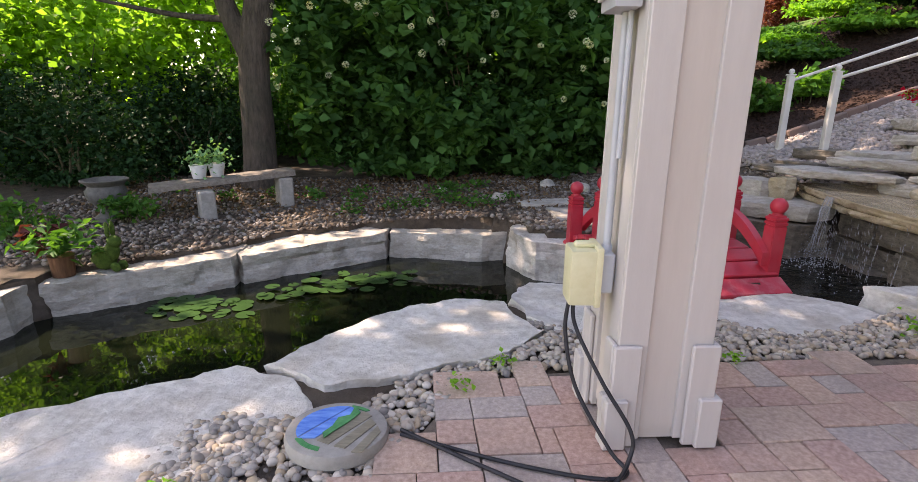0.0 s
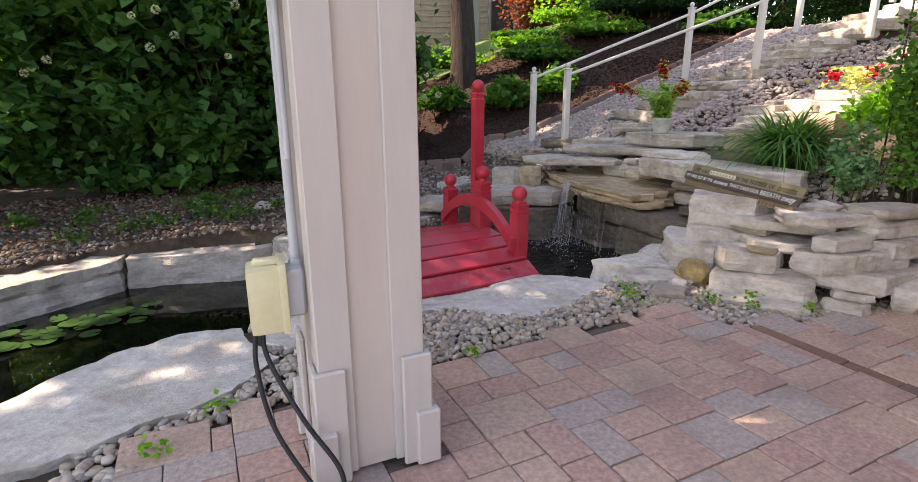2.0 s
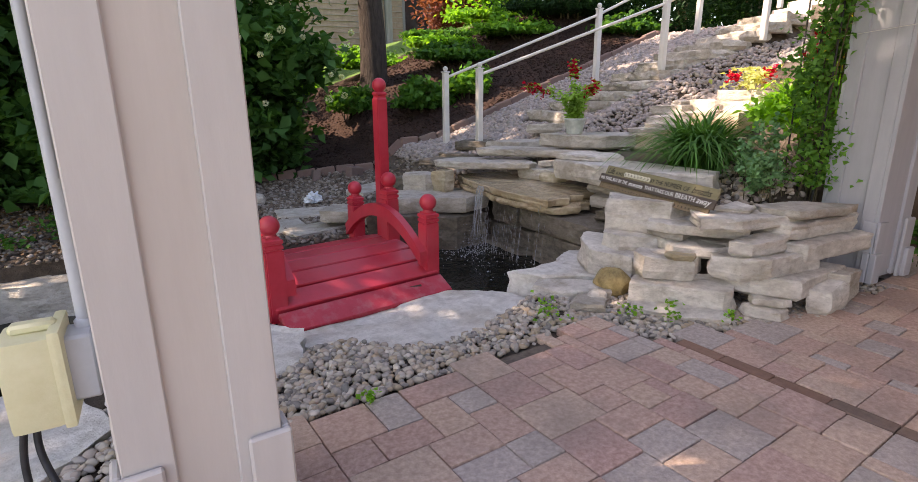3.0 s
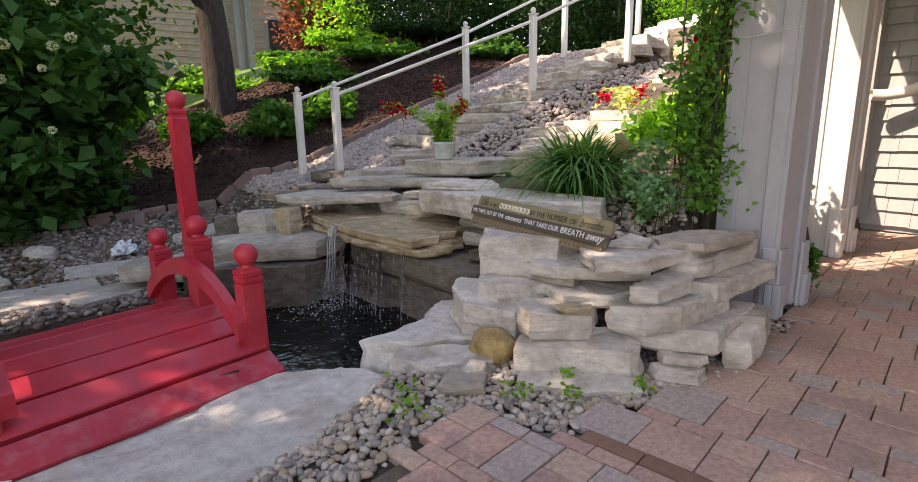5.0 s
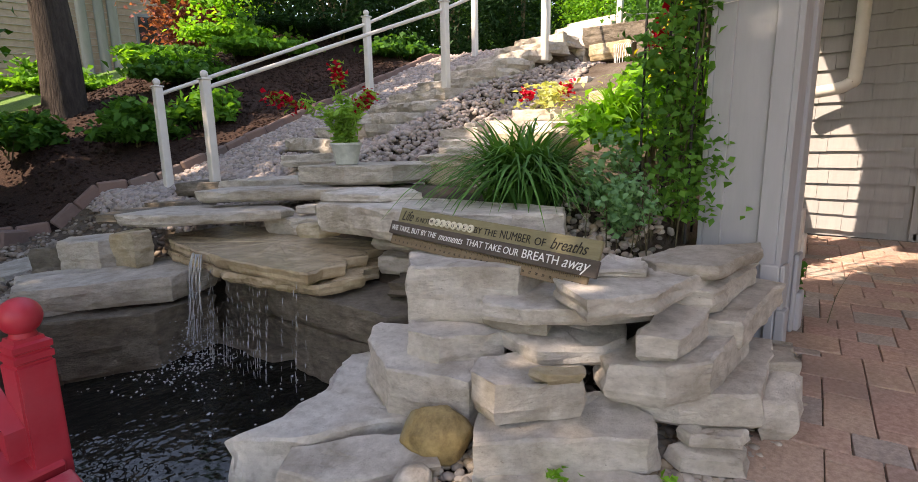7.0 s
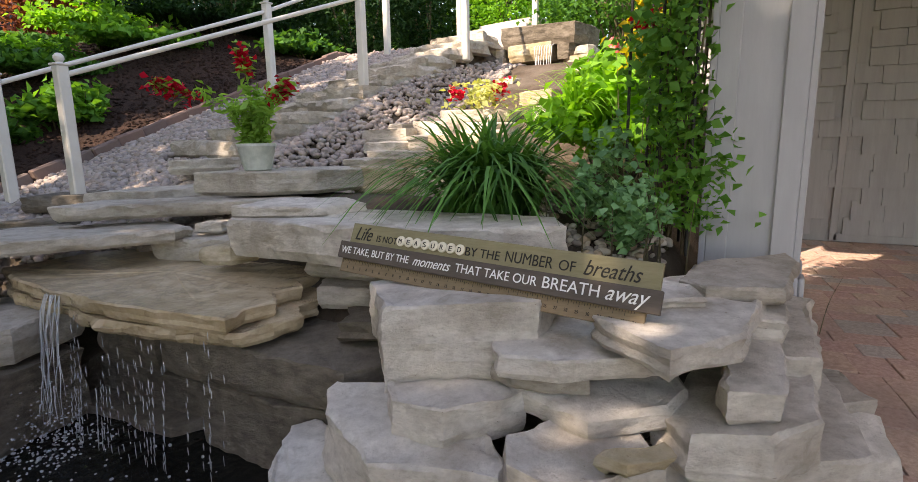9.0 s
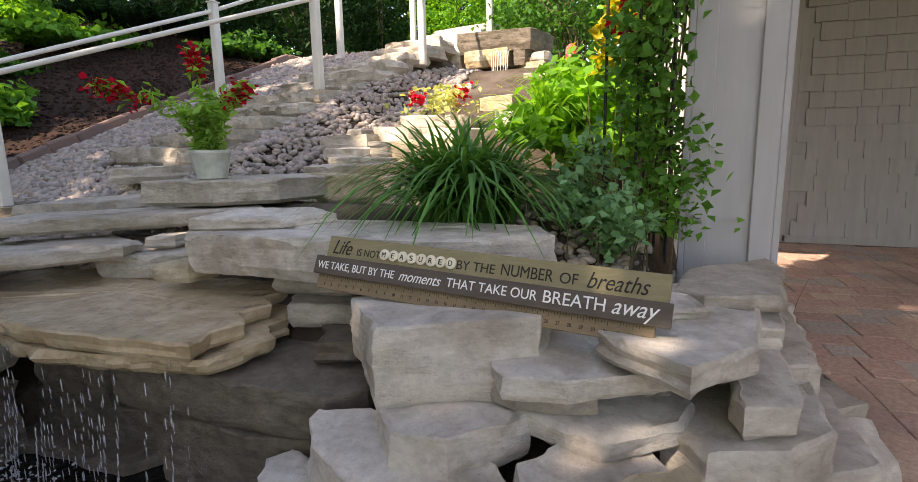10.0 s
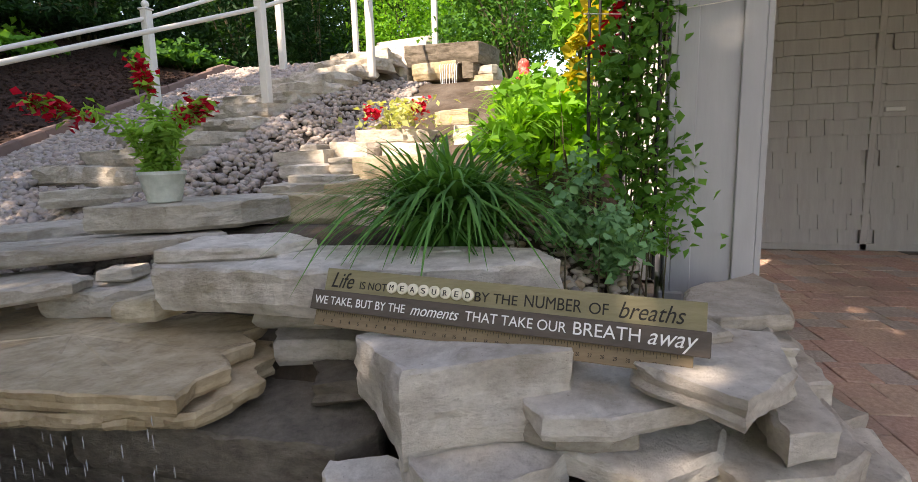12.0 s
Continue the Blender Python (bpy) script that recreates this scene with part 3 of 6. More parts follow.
def stone(name, label, outline, ztop, height, seed, material, group="", tilt=(0, 0), category="stone", split=True, **kw):
    """A loose stone with its own outline in plan, its top at ztop."""
    o = np.array(outline, float)
    c = o.mean(0)
    if split:
        o = np.array(hull2d(outline) if not kw.get("keep") else outline, float)
        if np.sum(o[:, 0] * np.roll(o[:, 1], -1) - o[:, 1] * np.roll(o[:, 0], -1)) < 0:
            o = o[::-1]
        me = hewn_mesh(name, o - c, height, seed, kw.get("rough", 0.015), kw.get("batter", 0.03), kw.get("fine", 0.024), kw.get("warp", 0.0))
    else:
        me = rock_mesh(name, o - c, height, seed, **kw)
    ob = mesh_ob(name, me, material, smooth=13 if split else 32)
    ob.matrix_basis = pose(c[0], c[1], ztop - height, tilt[0], tilt[1], 0)
    return tagged(ob, label, category, group)


def block(cx, cy, length, depth, yaw, seed, cut=0.1):
    """An uneven four-sided outline, one or two of its corners knocked off."""
    r = rng(seed)
    pts = []
    for sx, sy in ((-1, -1), (1, -1), (1, 1), (-1, 1)):
        x, y = sx * length / 2 * r.uniform(0.94, 1.03), sy * depth / 2 * r.uniform(0.85, 1.05)
        if r.uniform() < 0.4:
            a, b = r.uniform(0.05, 0.06 + cut) * length, r.uniform(0.08, 0.25) * depth
            pts += [(x - sx * a, y), (x, y - sy * b)]
        else:
            pts.append((x, y))
    if r.uniform() < 0.6:
        pts.append((r.uniform(-0.25, 0.25) * length, -depth * r.uniform(0.5, 0.56)))
    w = radians(yaw)
    out = [(cx + x * math.cos(w) - y * math.sin(w), cy + x * math.sin(w) + y * math.cos(w)) for x, y in pts]
    m = np.mean(out, 0)
    return sorted(out, key=lambda p: math.atan2(p[1] - m[1], p[0] - m[0]))


# ---- ground ----
POND = [(-4.6, 2.2), (-3.1, 3.1), (-2.6, 3.7), (-1.9, 4.2), (-1.6, 4.65), (-0.6, 5.0), (0.3, 4.9), (0.7, 4.3), (1.1, 4.3), (1.9, 4.3), (2.1, 3.2),
        (1.2, 2.95), (0.5, 2.85), (0.0, 2.6), (-0.5, 2.2), (-0.9, 1.9), (-1.3, 1.9), (-2.2, 1.4), (-4.0, 1.0)]
ROCK_A = [(-0.84, 1.88), (-0.66, 2.18), (-0.5, 2.34), (-0.3, 2.56), (0.0, 2.66), (0.22, 2.62), (0.27, 2.45), (0.4, 2.24), (0.2, 2.02), (-0.05, 1.9), (-0.3, 1.78), (-0.55, 1.72)]
FLAGS = [(0.3, 2.4), (0.55, 2.25), (0.95, 2.35), (1.15, 2.6), (1.4, 2.32), (1.6, 2.26), (1.95, 2.36), (2.22, 2.5), (2.34, 2.64), (2.2, 3.0), (1.0, 3.0), (0.4, 2.85)]
POOL = [(1.9, 2.95), (2.5, 2.75), (2.95, 3.0), (3.2, 3.4), (3.1, 4.05), (2.4, 4.2), (1.9, 4.1)]


def ground():
    xs = np.concatenate([[-600, -200, -80, -40, -25, -18], np.arange(-14, -5, 0.5), np.arange(-5, 9, 0.14), np.arange(9, 18, 0.5), [20, 26, 40, 80, 200, 600]])
    ys = np.concatenate([[-600, -200, -80, -30, -12, -6, -3], np.arange(-1, 10, 0.14), np.arange(10, 20, 0.5), [22, 28, 40, 80, 200, 600]])
    verts, faces, kinds = [], [], []
    for y in ys:
        for x in xs:
            z = ground_z(min(max(x, -14), 12), min(y, 16)) + 0.012 * noise.noise(Vector((x * 3, y * 3, 0)))
            if inside(POND, x, y):
                z = -0.95
            elif inside(POOL, x, y):
                z = -0.6
            elif inside(FLAGS, x, y):
                z = -0.3
            verts.append((x, y, z))
    nx = len(xs)
    for j in range(len(ys) - 1):
        for i in range(nx - 1):
            faces.append((j * nx + i, j * nx + i + 1, (j + 1) * nx + i + 1, (j + 1) * nx + i))
            cx, cy = (xs[i] + xs[i + 1]) / 2, (ys[j] + ys[j + 1]) / 2
            lawn = cy > 11.5 or cx < -9 or cx > 11 or cy < -3
            bank = cx > 0.5 and cy > edging_y(cx)
            kinds.append(2 if lawn else 1 if bank else 0)
    me = fast_mesh("ground", verts, faces)
    for m in (M_SOIL, M_MULCH, M_LAWN):
        me.materials.append(m)
    me.polygons.foreach_set("material_index", np.array(kinds, np.int32))
    ob = mesh_ob("ground", me, None, smooth=40)
    return tagged(ob, "dark garden soil, bark mulch bank and lawn", "ground", kind="structure")


def edging_y(x):
    return 7.5 - 0.26 * min(max(x - 1.2, 0), 3.0) - 0.05 * max(x - 4.2, 0)


ground()


def sheet(name, poly, z, material, label, category):
    bm = bmesh.new()
    bm.faces.new([bm.verts.new((x, y, z)) for x, y in poly])
    return tagged(mesh_ob(name, bm, material), label, category, kind="structure")


sheet("water_pond", [(-5.2, 0.6), (1.75, 0.6), (1.75, 5.3), (-5.2, 5.3)], -0.45, M_POND, "still dark pond water reflecting the trees", "water")
sheet("water_pool", [(1.75, 2.4), (3.3, 2.4), (3.3, 4.5), (1.75, 4.5)], -0.17, M_POOL, "dark churned water under the waterfall", "water")

# ---- stones round the pond ----
EDGE_LABEL = "grey limestone slab edging the pond"
POND_STONES = [
    ([(-3.7, 2.0), (-3.05, 2.75), (-2.9, 3.08), (-2.93, 3.3), (-3.2, 3.6), (-4.2, 3.0)], -0.19, M_LIME),
    ([(-2.95, 3.33), (-2.72, 3.42), (-2.2, 3.75), (-1.83, 3.98), (-1.85, 4.35), (-2.3, 4.4), (-2.9, 3.95), (-3.05, 3.6)], -0.2, M_LIME),
    ([(-1.78, 4.05), (-1.5, 4.45), (-0.9, 4.72), (-0.72, 4.8), (-0.7, 5.3), (-1.3, 5.4), (-2.1, 5.0), (-2.2, 4.55)], -0.2, M_LIME),
    ([(-0.67, 4.85), (-0.35, 4.8), (0.2, 4.72), (0.42, 4.8), (0.5, 5.2), (-0.1, 5.5), (-0.66, 5.35)], -0.2, M_LIME),
    ([(0.42, 4.6), (0.62, 4.2), (1.05, 4.1), (1.3, 4.3), (1.2, 4.75), (0.6, 4.95)], -0.1, M_LIME_PALE),
]
for i, (o, z, m) in enumerate(POND_STONES):
    away = [Vector((x + 1.0, y - 3.2)).normalized() * 0.2 for x, y in o]
    o = o + [(x + d.x, y + d.y) for (x, y), d in zip(o, away)]
    stone("pond_edge_stone", EDGE_LABEL, o, z, 0.34 + abs(z) * 0.2, 11 + i, m, "stones edging the pond", rough=0.022, batter=0.0, fine=0.04, warp=0.05)
stone("flat_rock", "broad pale limestone rock with hollows beside the pond",
      ROCK_A,
      0.0, 0.6, 31, M_FLAG, "stones edging the pond", rough=0.022, fine=0.04, warp=0.04, keep=True)
stone("flat_rock", "broad pale limestone rock sloping to the pond",
      [(-0.93, 1.9), (-0.66, 1.83), (-0.55, 1.62), (-0.62, 1.38), (-0.75, 1.1), (-1.0, 0.75), (-1.9, 0.6), (-2.6, 0.9), (-2.1, 1.25), (-1.5, 1.55)],
      -0.01, 0.6, 32, M_FLAG, "stones edging the pond", rough=0.022, fine=0.04, warp=0.06)
stone("flat_rock", "pale limestone rock with a worn hollow", [(0.24, 2.66), (0.3, 2.4), (0.5, 2.2), (0.95, 2.3), (1.1, 2.75), (0.8, 2.95), (0.4, 2.9)],
      -0.01, 0.55, 33, M_FLAG, "stones edging the pond", rough=0.03, warp=0.05)
stone("flagstone", "large flat pale flagstone under the end of the bridge",
      [(1.02, 2.86), (1.12, 2.62), (1.36, 2.25), (1.6, 2.2), (1.95, 2.3), (2.28, 2.46), (2.4, 2.62), (2.26, 2.88), (2.02, 3.02), (1.5, 3.06), (1.15, 3.05)],
      -0.092, 0.46, 34, M_FLAG, "stones round the pool", rough=0.025, warp=0.05)
stone("flagstone", "pale flagstone sloping down to the pool", [(2.3, 2.82), (2.43, 2.64), (2.72, 2.46), (2.92, 2.68), (3.02, 2.98), (2.96, 3.02), (2.68, 2.85), (2.46, 2.78)],
      0.03, 0.3, 35, M_FLAG, "stones round the pool", rough=0.02, keep=True)
stone("flat_rock", "white angular limestone piece at the edge of the pebbles", [(2.33, 2.6), (2.36, 2.42), (2.58, 2.24), (2.66, 2.34), (2.6, 2.5), (2.42, 2.66)],
      0.025, 0.12, 36, M_LIME_PALE, "stones round the pool", rough=0.015)
stone("flagstone", "low flat stone among the pebbles", [(2.56, 2.1), (2.66, 1.88), (2.82, 1.72), (2.9, 1.78), (2.82, 2.0), (2.68, 2.16)], 0.02, 0.06, 37, M_LIME_PALE, rough=0.012)
stone("flagstone", "pale stone at the edge of the pavers", [(2.3, 2.25), (2.42, 2.12), (2.52, 2.2), (2.42, 2.33)], 0.03, 0.06, 38, M_LIME, rough=0.012)
for i, (x, y, w, d) in enumerate(((1.85, 5.35, 0.75, 0.35), (1.25, 4.95, 0.8, 0.5), (0.9, 5.45, 0.6, 0.3), (1.75, 4.75, 0.7, 0.35), (2.6, 5.9, 0.6, 0.35))):
    stone("stepping_stone", "flat grey stepping stone in the gravel", block(x, y, w, d, -8 + 9 * i, 300 + i), ground_z(x, y) + 0.035, 0.09, 40 + i, M_LIME, "stepping stones", rough=0.012)

# ---- dry stone wall beside the pavers ----
WALL = "stones of the dry wall"


def wall_stone(label, p1, p2, depth, ztop, height, seed, material=None, rough=0.016, **kw):
    (x1, y1), (x2, y2) = p1, p2
    ln = math.hypot(x2 - x1, y2 - y1)
    ux, uy = (x2 - x1) / ln, (y2 - y1) / ln
    cx, cy = (x1 + x2) / 2 - uy * depth / 2, (y1 + y2) / 2 + ux * depth / 2
    return stone("wall_stone", label, block(cx, cy, ln * 1.0, depth, math.degrees(math.atan2(uy, ux)), seed), ztop, height, seed, material or M_LIME_PALE, WALL, rough=rough, **kw)


# label, top face, how far it runs back under the next course, top, height, seed, stone
WALL_STONES = [
    ("long pale limestone block at the foot of the wall", [(2.62, 2.16), (2.89, 1.81), (2.93, 1.8), (2.99, 1.95), (2.86, 2.1), (2.71, 2.22)], (0.08, 0.03), 0.115, 0.14, 101, M_LIME_PALE),
    ("pale limestone block of the dry wall", [(2.73, 2.25), (2.7, 2.15), (2.88, 1.98), (2.96, 2.02), (2.86, 2.19)], (0.1, 0.05), 0.225, 0.115, 102, M_LIME_PALE),
    ("small yellow stone wedged between blocks", [(2.79, 2.1), (2.78, 2.04), (2.85, 1.97), (2.89, 1.99), (2.82, 2.09)], (0, 0), 0.262, 0.04, 103, M_LIME_TAN),
    ("rounded limestone boulder by the pool", [(2.81, 2.76), (2.69, 2.54), (2.75, 2.27), (2.84, 2.34), (2.96, 2.71), (2.91, 2.84)], (0.05, 0.0), 0.19, 0.2, 104, M_LIME_PALE),
    ("rough limestone block of the dry wall", [(2.79, 2.55), (2.8, 2.42), (2.97, 2.3), (3.05, 2.38), (2.95, 2.59), (2.89, 2.62)], (0.1, 0.05), 0.262, 0.12, 105, M_LIME_PALE),
    ("flat pale slab of the dry wall", [(3.04, 2.43), (2.915, 2.35), (2.935, 2.21), (3.03, 2.04), (3.19, 1.905), (3.3, 1.96), (3.24, 2.24)], (0.06, 0.03), 0.365, 0.06, 107, M_LIME_PALE),
    ("thin broken slab of the dry wall", [(3.0, 2.42), (2.94, 2.32), (2.99, 2.15), (3.03, 2.17), (3.04, 2.34)], (0.1, 0.04), 0.308, 0.04, 108, M_LIME),
    ("wedge-shaped pale slab of the dry wall", [(2.98, 2.35), (2.91, 2.14), (3.03, 1.99), (3.13, 1.96), (3.18, 2.02), (3.06, 2.33)], (0.15, 0.06), 0.27, 0.07, 109, M_LIME_PALE),
    ("flat slab on top of the wall", [(3.02, 2.15), (2.9, 1.99), (3.05, 1.86), (3.45, 1.8), (3.6, 1.87), (3.47, 2.03), (3.2, 2.12)], (0.04, 0.03), 0.438, 0.06, 110, M_LIME_PALE),
    ("thin slab on top of the wall", [(3.12, 2.08), (3.21, 1.94), (3.33, 1.98), (3.38, 2.13)], (0, 0), 0.462, 0.028, 111, M_LIME_PALE),
    ("flat slab against the timber column", [(3.37, 2.02), (3.31, 1.95), (3.36, 1.77), (3.72, 1.71), (3.86, 1.74), (3.62, 1.99)], (0, 0.0), 0.462, 0.045, 112, M_LIME),
    ("pale limestone block pointing outwards", [(2.99, 1.89), (3.03, 1.79), (3.27, 1.77), (3.35, 1.8), (3.29, 1.88)], (0.06, 0.02), 0.342, 0.09, 113, M_LIME_PALE),
    ("pale limestone block at the wall's corner", [(2.95, 1.95), (2.98, 1.8), (3.08, 1.71), (3.46, 1.69), (3.42, 1.81), (3.11, 1.92)], (0.1, 0.08), 0.255, 0.115, 114, M_LIME_PALE),
    ("pale limestone block of the dry wall", [(3.29, 1.85), (3.31, 1.77), (3.83, 1.73), (3.94, 1.76), (3.56, 1.82)], (0.0, 0.12), 0.402, 0.095, 115, M_LIME_PALE),
    ("long pale limestone block of the dry wall", [(3.31, 1.76), (3.33, 1.69), (3.88, 1.65), (3.9, 1.71), (3.53, 1.75)], (0.0, 0.14), 0.312, 0.1, 116, M_LIME_PALE),
    ("long pale limestone block of the dry wall", [(3.03, 1.78), (3.15, 1.6), (3.63, 1.64), (3.54, 1.72)], (0.0, 0.14), 0.172, 0.11, 117, M_LIME_PALE),
    ("small pale stone at the foot of the wall", [(3.01, 1.74), (3.07, 1.63), (3.13, 1.62), (3.09, 1.72)], (0.03, 0.04), 0.088, 0.045, 119, M_LIME_PALE),
    ("small pale stone at the foot of the wall", [(2.98, 1.75), (3.04, 1.62), (3.11, 1.62), (3.04, 1.72)], (0.03, 0.05), 0.046, 0.06, 120, M_LIME_PALE),
    ("upright pale stone at the wall's end", [(3.24, 1.6), (3.29, 1.53), (3.46, 1.54), (3.44, 1.61)], (0, 0.02), 0.135, 0.15, 121, M_LIME_PALE),
    ("upright grey stone at the wall's end", [(3.4, 1.61), (3.47, 1.54), (3.69, 1.59), (3.68, 1.65)], (0, 0.03), 0.165, 0.18, 122, M_LIME),
]
for lab, top, back, z, hgt, seed, m in WALL_STONES:
    outline = top + ([(x + back[0], y + back[1]) for x, y in top] if any(back) else [])
    q = rng(seed + 7).uniform(-1.8, 1.8, 2)
    stone("wall_stone", lab, outline, z, hgt * 0.94, seed, m, WALL, tilt=tuple(q), rough=0.014, batter=0.0)
stone("wall_stone", "big pale limestone block under the sign", [(2.885, 2.63), (2.98, 2.49), (3.05, 2.29), (3.3, 2.3), (3.42, 2.66), (3.13, 2.84)], 0.443, 0.215, 106, M_LIME_PALE, WALL, rough=0.018, batter=0.0)
# Fill stones added behind the gaps; their dark colour imitates shade there.
wall_stone("fill stone inside the wall, darkened to stand for gap shade", (3.34, 2.2), (3.4, 1.84), 0.36, 0.25, 0.27, 118, M_LIME_DARK)
wall_stone("fill stone inside the wall, darkened to stand for gap shade", (3.05, 2.5), (3.1, 2.1), 0.36, 0.2, 0.25, 126, M_LIME_DARK)
boulder("boulder", "yellow rounded boulder at the foot of the wall", (2.665, 2.325, 0.05), (0.112, 0.085, 0.085), 123, M_OCHRE, -50)
boulder("small_stone", "small white stone among the pebbles", (2.5, 2.27, 0.02), (0.065, 0.05, 0.038), 124, M_LIME_PALE, 10)
boulder("boulder", "tan stone at the side of the waterfall", (2.98, 2.78, 0.02), (0.1, 0.09, 0.08), 125, M_LIME, 30)

# ---- waterfall ----
FALL = "stones of the waterfall"
SLAB = "wet brown limestone layer with water sheeting over it"
LIP = [(2.90, 3.19), (3.0, 3.215), (3.10, 3.19), (3.17, 3.26), (3.27, 3.24), (3.33, 3.32), (3.44, 3.31), (3.56, 3.45), (3.7, 3.85), (3.6, 4.2), (3.3, 4.5), (2.93, 4.52), (2.87, 4.3), (2.84, 4.02), (2.835, 3.7), (2.86, 3.45)]
stone("waterfall_slab", SLAB, LIP, 0.345, 0.052, 141, M_WET, FALL, tilt=(1.3, 0), rough=0.012, batter=0.0, category="stone slab", keep=True)
stone("waterfall_slab", SLAB, [(x + (0.012 if y > 3.2 else 0.04) - 0.02 * math.sin(9 * y), y - (0.05 if x > 2.95 and y < 3.5 else 0.0)) for x, y in LIP], 0.293, 0.056, 142, M_WET, FALL, tilt=(1.3, 0), rough=0.02, batter=-0.02, category="stone slab", keep=True)
FALL_STONES = [
    ("broken grey ledge beside the wet slab", [(3.36, 3.3), (3.4, 3.02), (3.55, 2.9), (3.75, 3.2), (3.6, 3.4)], 0.405, 0.07, M_LIME),
    ("grey bedded stone under the large slab", [(3.28, 3.18), (3.36, 2.92), (3.6, 2.8), (3.7, 3.1), (3.5, 3.3)], 0.33, 0.075, M_LIME),
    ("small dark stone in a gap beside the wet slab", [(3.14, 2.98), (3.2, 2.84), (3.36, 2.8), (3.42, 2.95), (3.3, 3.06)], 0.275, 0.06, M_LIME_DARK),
    # Stones under the overhang: the slab's shade is put into their dark colour.
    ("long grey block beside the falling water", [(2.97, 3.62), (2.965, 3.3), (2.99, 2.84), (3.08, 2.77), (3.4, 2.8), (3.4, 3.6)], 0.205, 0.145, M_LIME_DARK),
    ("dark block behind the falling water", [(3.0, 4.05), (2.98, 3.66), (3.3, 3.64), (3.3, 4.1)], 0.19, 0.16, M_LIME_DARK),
    ("wet stone at the back of the pool, darkened for shade", [(2.99, 3.45), (2.97, 3.1), (3.03, 2.86), (3.4, 2.8), (3.4, 3.4)], 0.055, 0.34, M_LIME_DARK),
    ("wet stone at the back of the pool, darkened for shade", [(3.06, 4.2), (3.04, 3.48), (3.4, 3.42), (3.4, 4.2)], 0.0, 0.3, M_LIME_DARK),
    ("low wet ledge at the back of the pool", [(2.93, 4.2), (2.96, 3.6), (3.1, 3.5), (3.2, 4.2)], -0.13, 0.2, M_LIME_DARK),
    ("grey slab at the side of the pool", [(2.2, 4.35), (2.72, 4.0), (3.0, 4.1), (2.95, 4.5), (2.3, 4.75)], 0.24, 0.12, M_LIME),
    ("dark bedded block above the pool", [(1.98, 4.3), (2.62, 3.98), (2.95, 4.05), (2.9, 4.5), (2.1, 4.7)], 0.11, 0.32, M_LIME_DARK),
    ("flat pale slab beside the bridge", [(1.7, 4.7), (2.1, 4.28), (2.5, 4.25), (2.3, 4.7), (1.9, 4.95)], 0.13, 0.1, M_LIME),
    ("grey square block above the waterfall", [(2.5, 4.75), (2.6, 4.5), (2.78, 4.52), (2.8, 4.85), (2.6, 4.92)], 0.37, 0.17, M_LIME),
    ("upright yellow stone above the waterfall", [(2.66, 4.5), (2.7, 4.32), (2.8, 4.34), (2.82, 4.54)], 0.42, 0.2, M_LIME_TAN),
    ("flat weathered slab above the waterfall", [(2.72, 4.56), (2.8, 4.32), (3.0, 4.2), (3.3, 3.94), (3.42, 3.98), (3.5, 4.3), (3.1, 4.75)], 0.492, 0.055, M_LIME),
    ("flat dark slab above the waterfall", [(2.75, 4.95), (2.9, 4.65), (3.3, 4.55), (3.4, 4.9), (3.0, 5.1)], 0.46, 0.05, M_LIME_DARK),
    ("pale block under a slab", [(3.3, 4.1), (3.34, 3.9), (3.55, 3.66), (3.72, 3.75), (3.6, 4.15)], 0.452, 0.1, M_LIME),
    ("broad pale slab above the waterfall", [(3.12, 4.5), (3.3, 4.3), (3.6, 3.98), (3.9, 3.78), (4.05, 3.95), (3.95, 4.35), (3.45, 4.7)], 0.575, 0.06, M_LIME),
    ("large pale slab behind the sign", [(3.24, 3.56), (3.27, 3.3), (3.24, 2.9), (3.34, 2.5), (3.46, 2.34), (3.66, 2.44), (3.7, 3.1), (3.62, 3.62), (3.4, 3.68)], 0.565, 0.14, M_LIME_PALE),
    ("pale stone on the large slab", [(3.3, 3.6), (3.42, 3.3), (3.62, 3.2), (3.75, 3.4), (3.6, 3.66)], 0.6, 0.045, M_LIME_PALE),
    ("orange stone on the wet slab", [(3.24, 3.72), (3.28, 3.6), (3.4, 3.58), (3.42, 3.72)], 0.445, 0.07, M_LIME_TAN),
    ("small pale stone on a slab", [(3.42, 3.98), (3.47, 3.87), (3.58, 3.89), (3.55, 4.02)], 0.502, 0.05, M_LIME),
    ("pale slab step above the waterfall", [(3.5, 4.95), (3.7, 4.65), (4.15, 4.5), (4.3, 4.8), (3.9, 5.05)], 0.6, 0.08, M_LIME),
    ("pale slab step above the waterfall", [(4.0, 4.95), (4.3, 4.75), (4.7, 4.7), (4.75, 5.0), (4.3, 5.15)], 0.75, 0.09, M_LIME),
    ("pale slab under the flower pot", [(3.72, 4.35), (3.8, 4.0), (4.0, 3.78), (4.3, 3.72), (4.5, 4.0), (4.2, 4.3)], 0.7, 0.12, M_LIME),
    ("dark slab at the foot of the stair", [(3.5, 5.6), (3.8, 5.2), (4.3, 5.15), (4.2, 5.6), (3.8, 5.8)], 0.56, 0.1, M_LIME_DARK),
    ("dark slab at the foot of the rail", [(3.2, 5.4), (3.4, 5.0), (3.75, 5.05), (3.7, 5.5)], 0.45, 0.08, M_LIME_DARK),
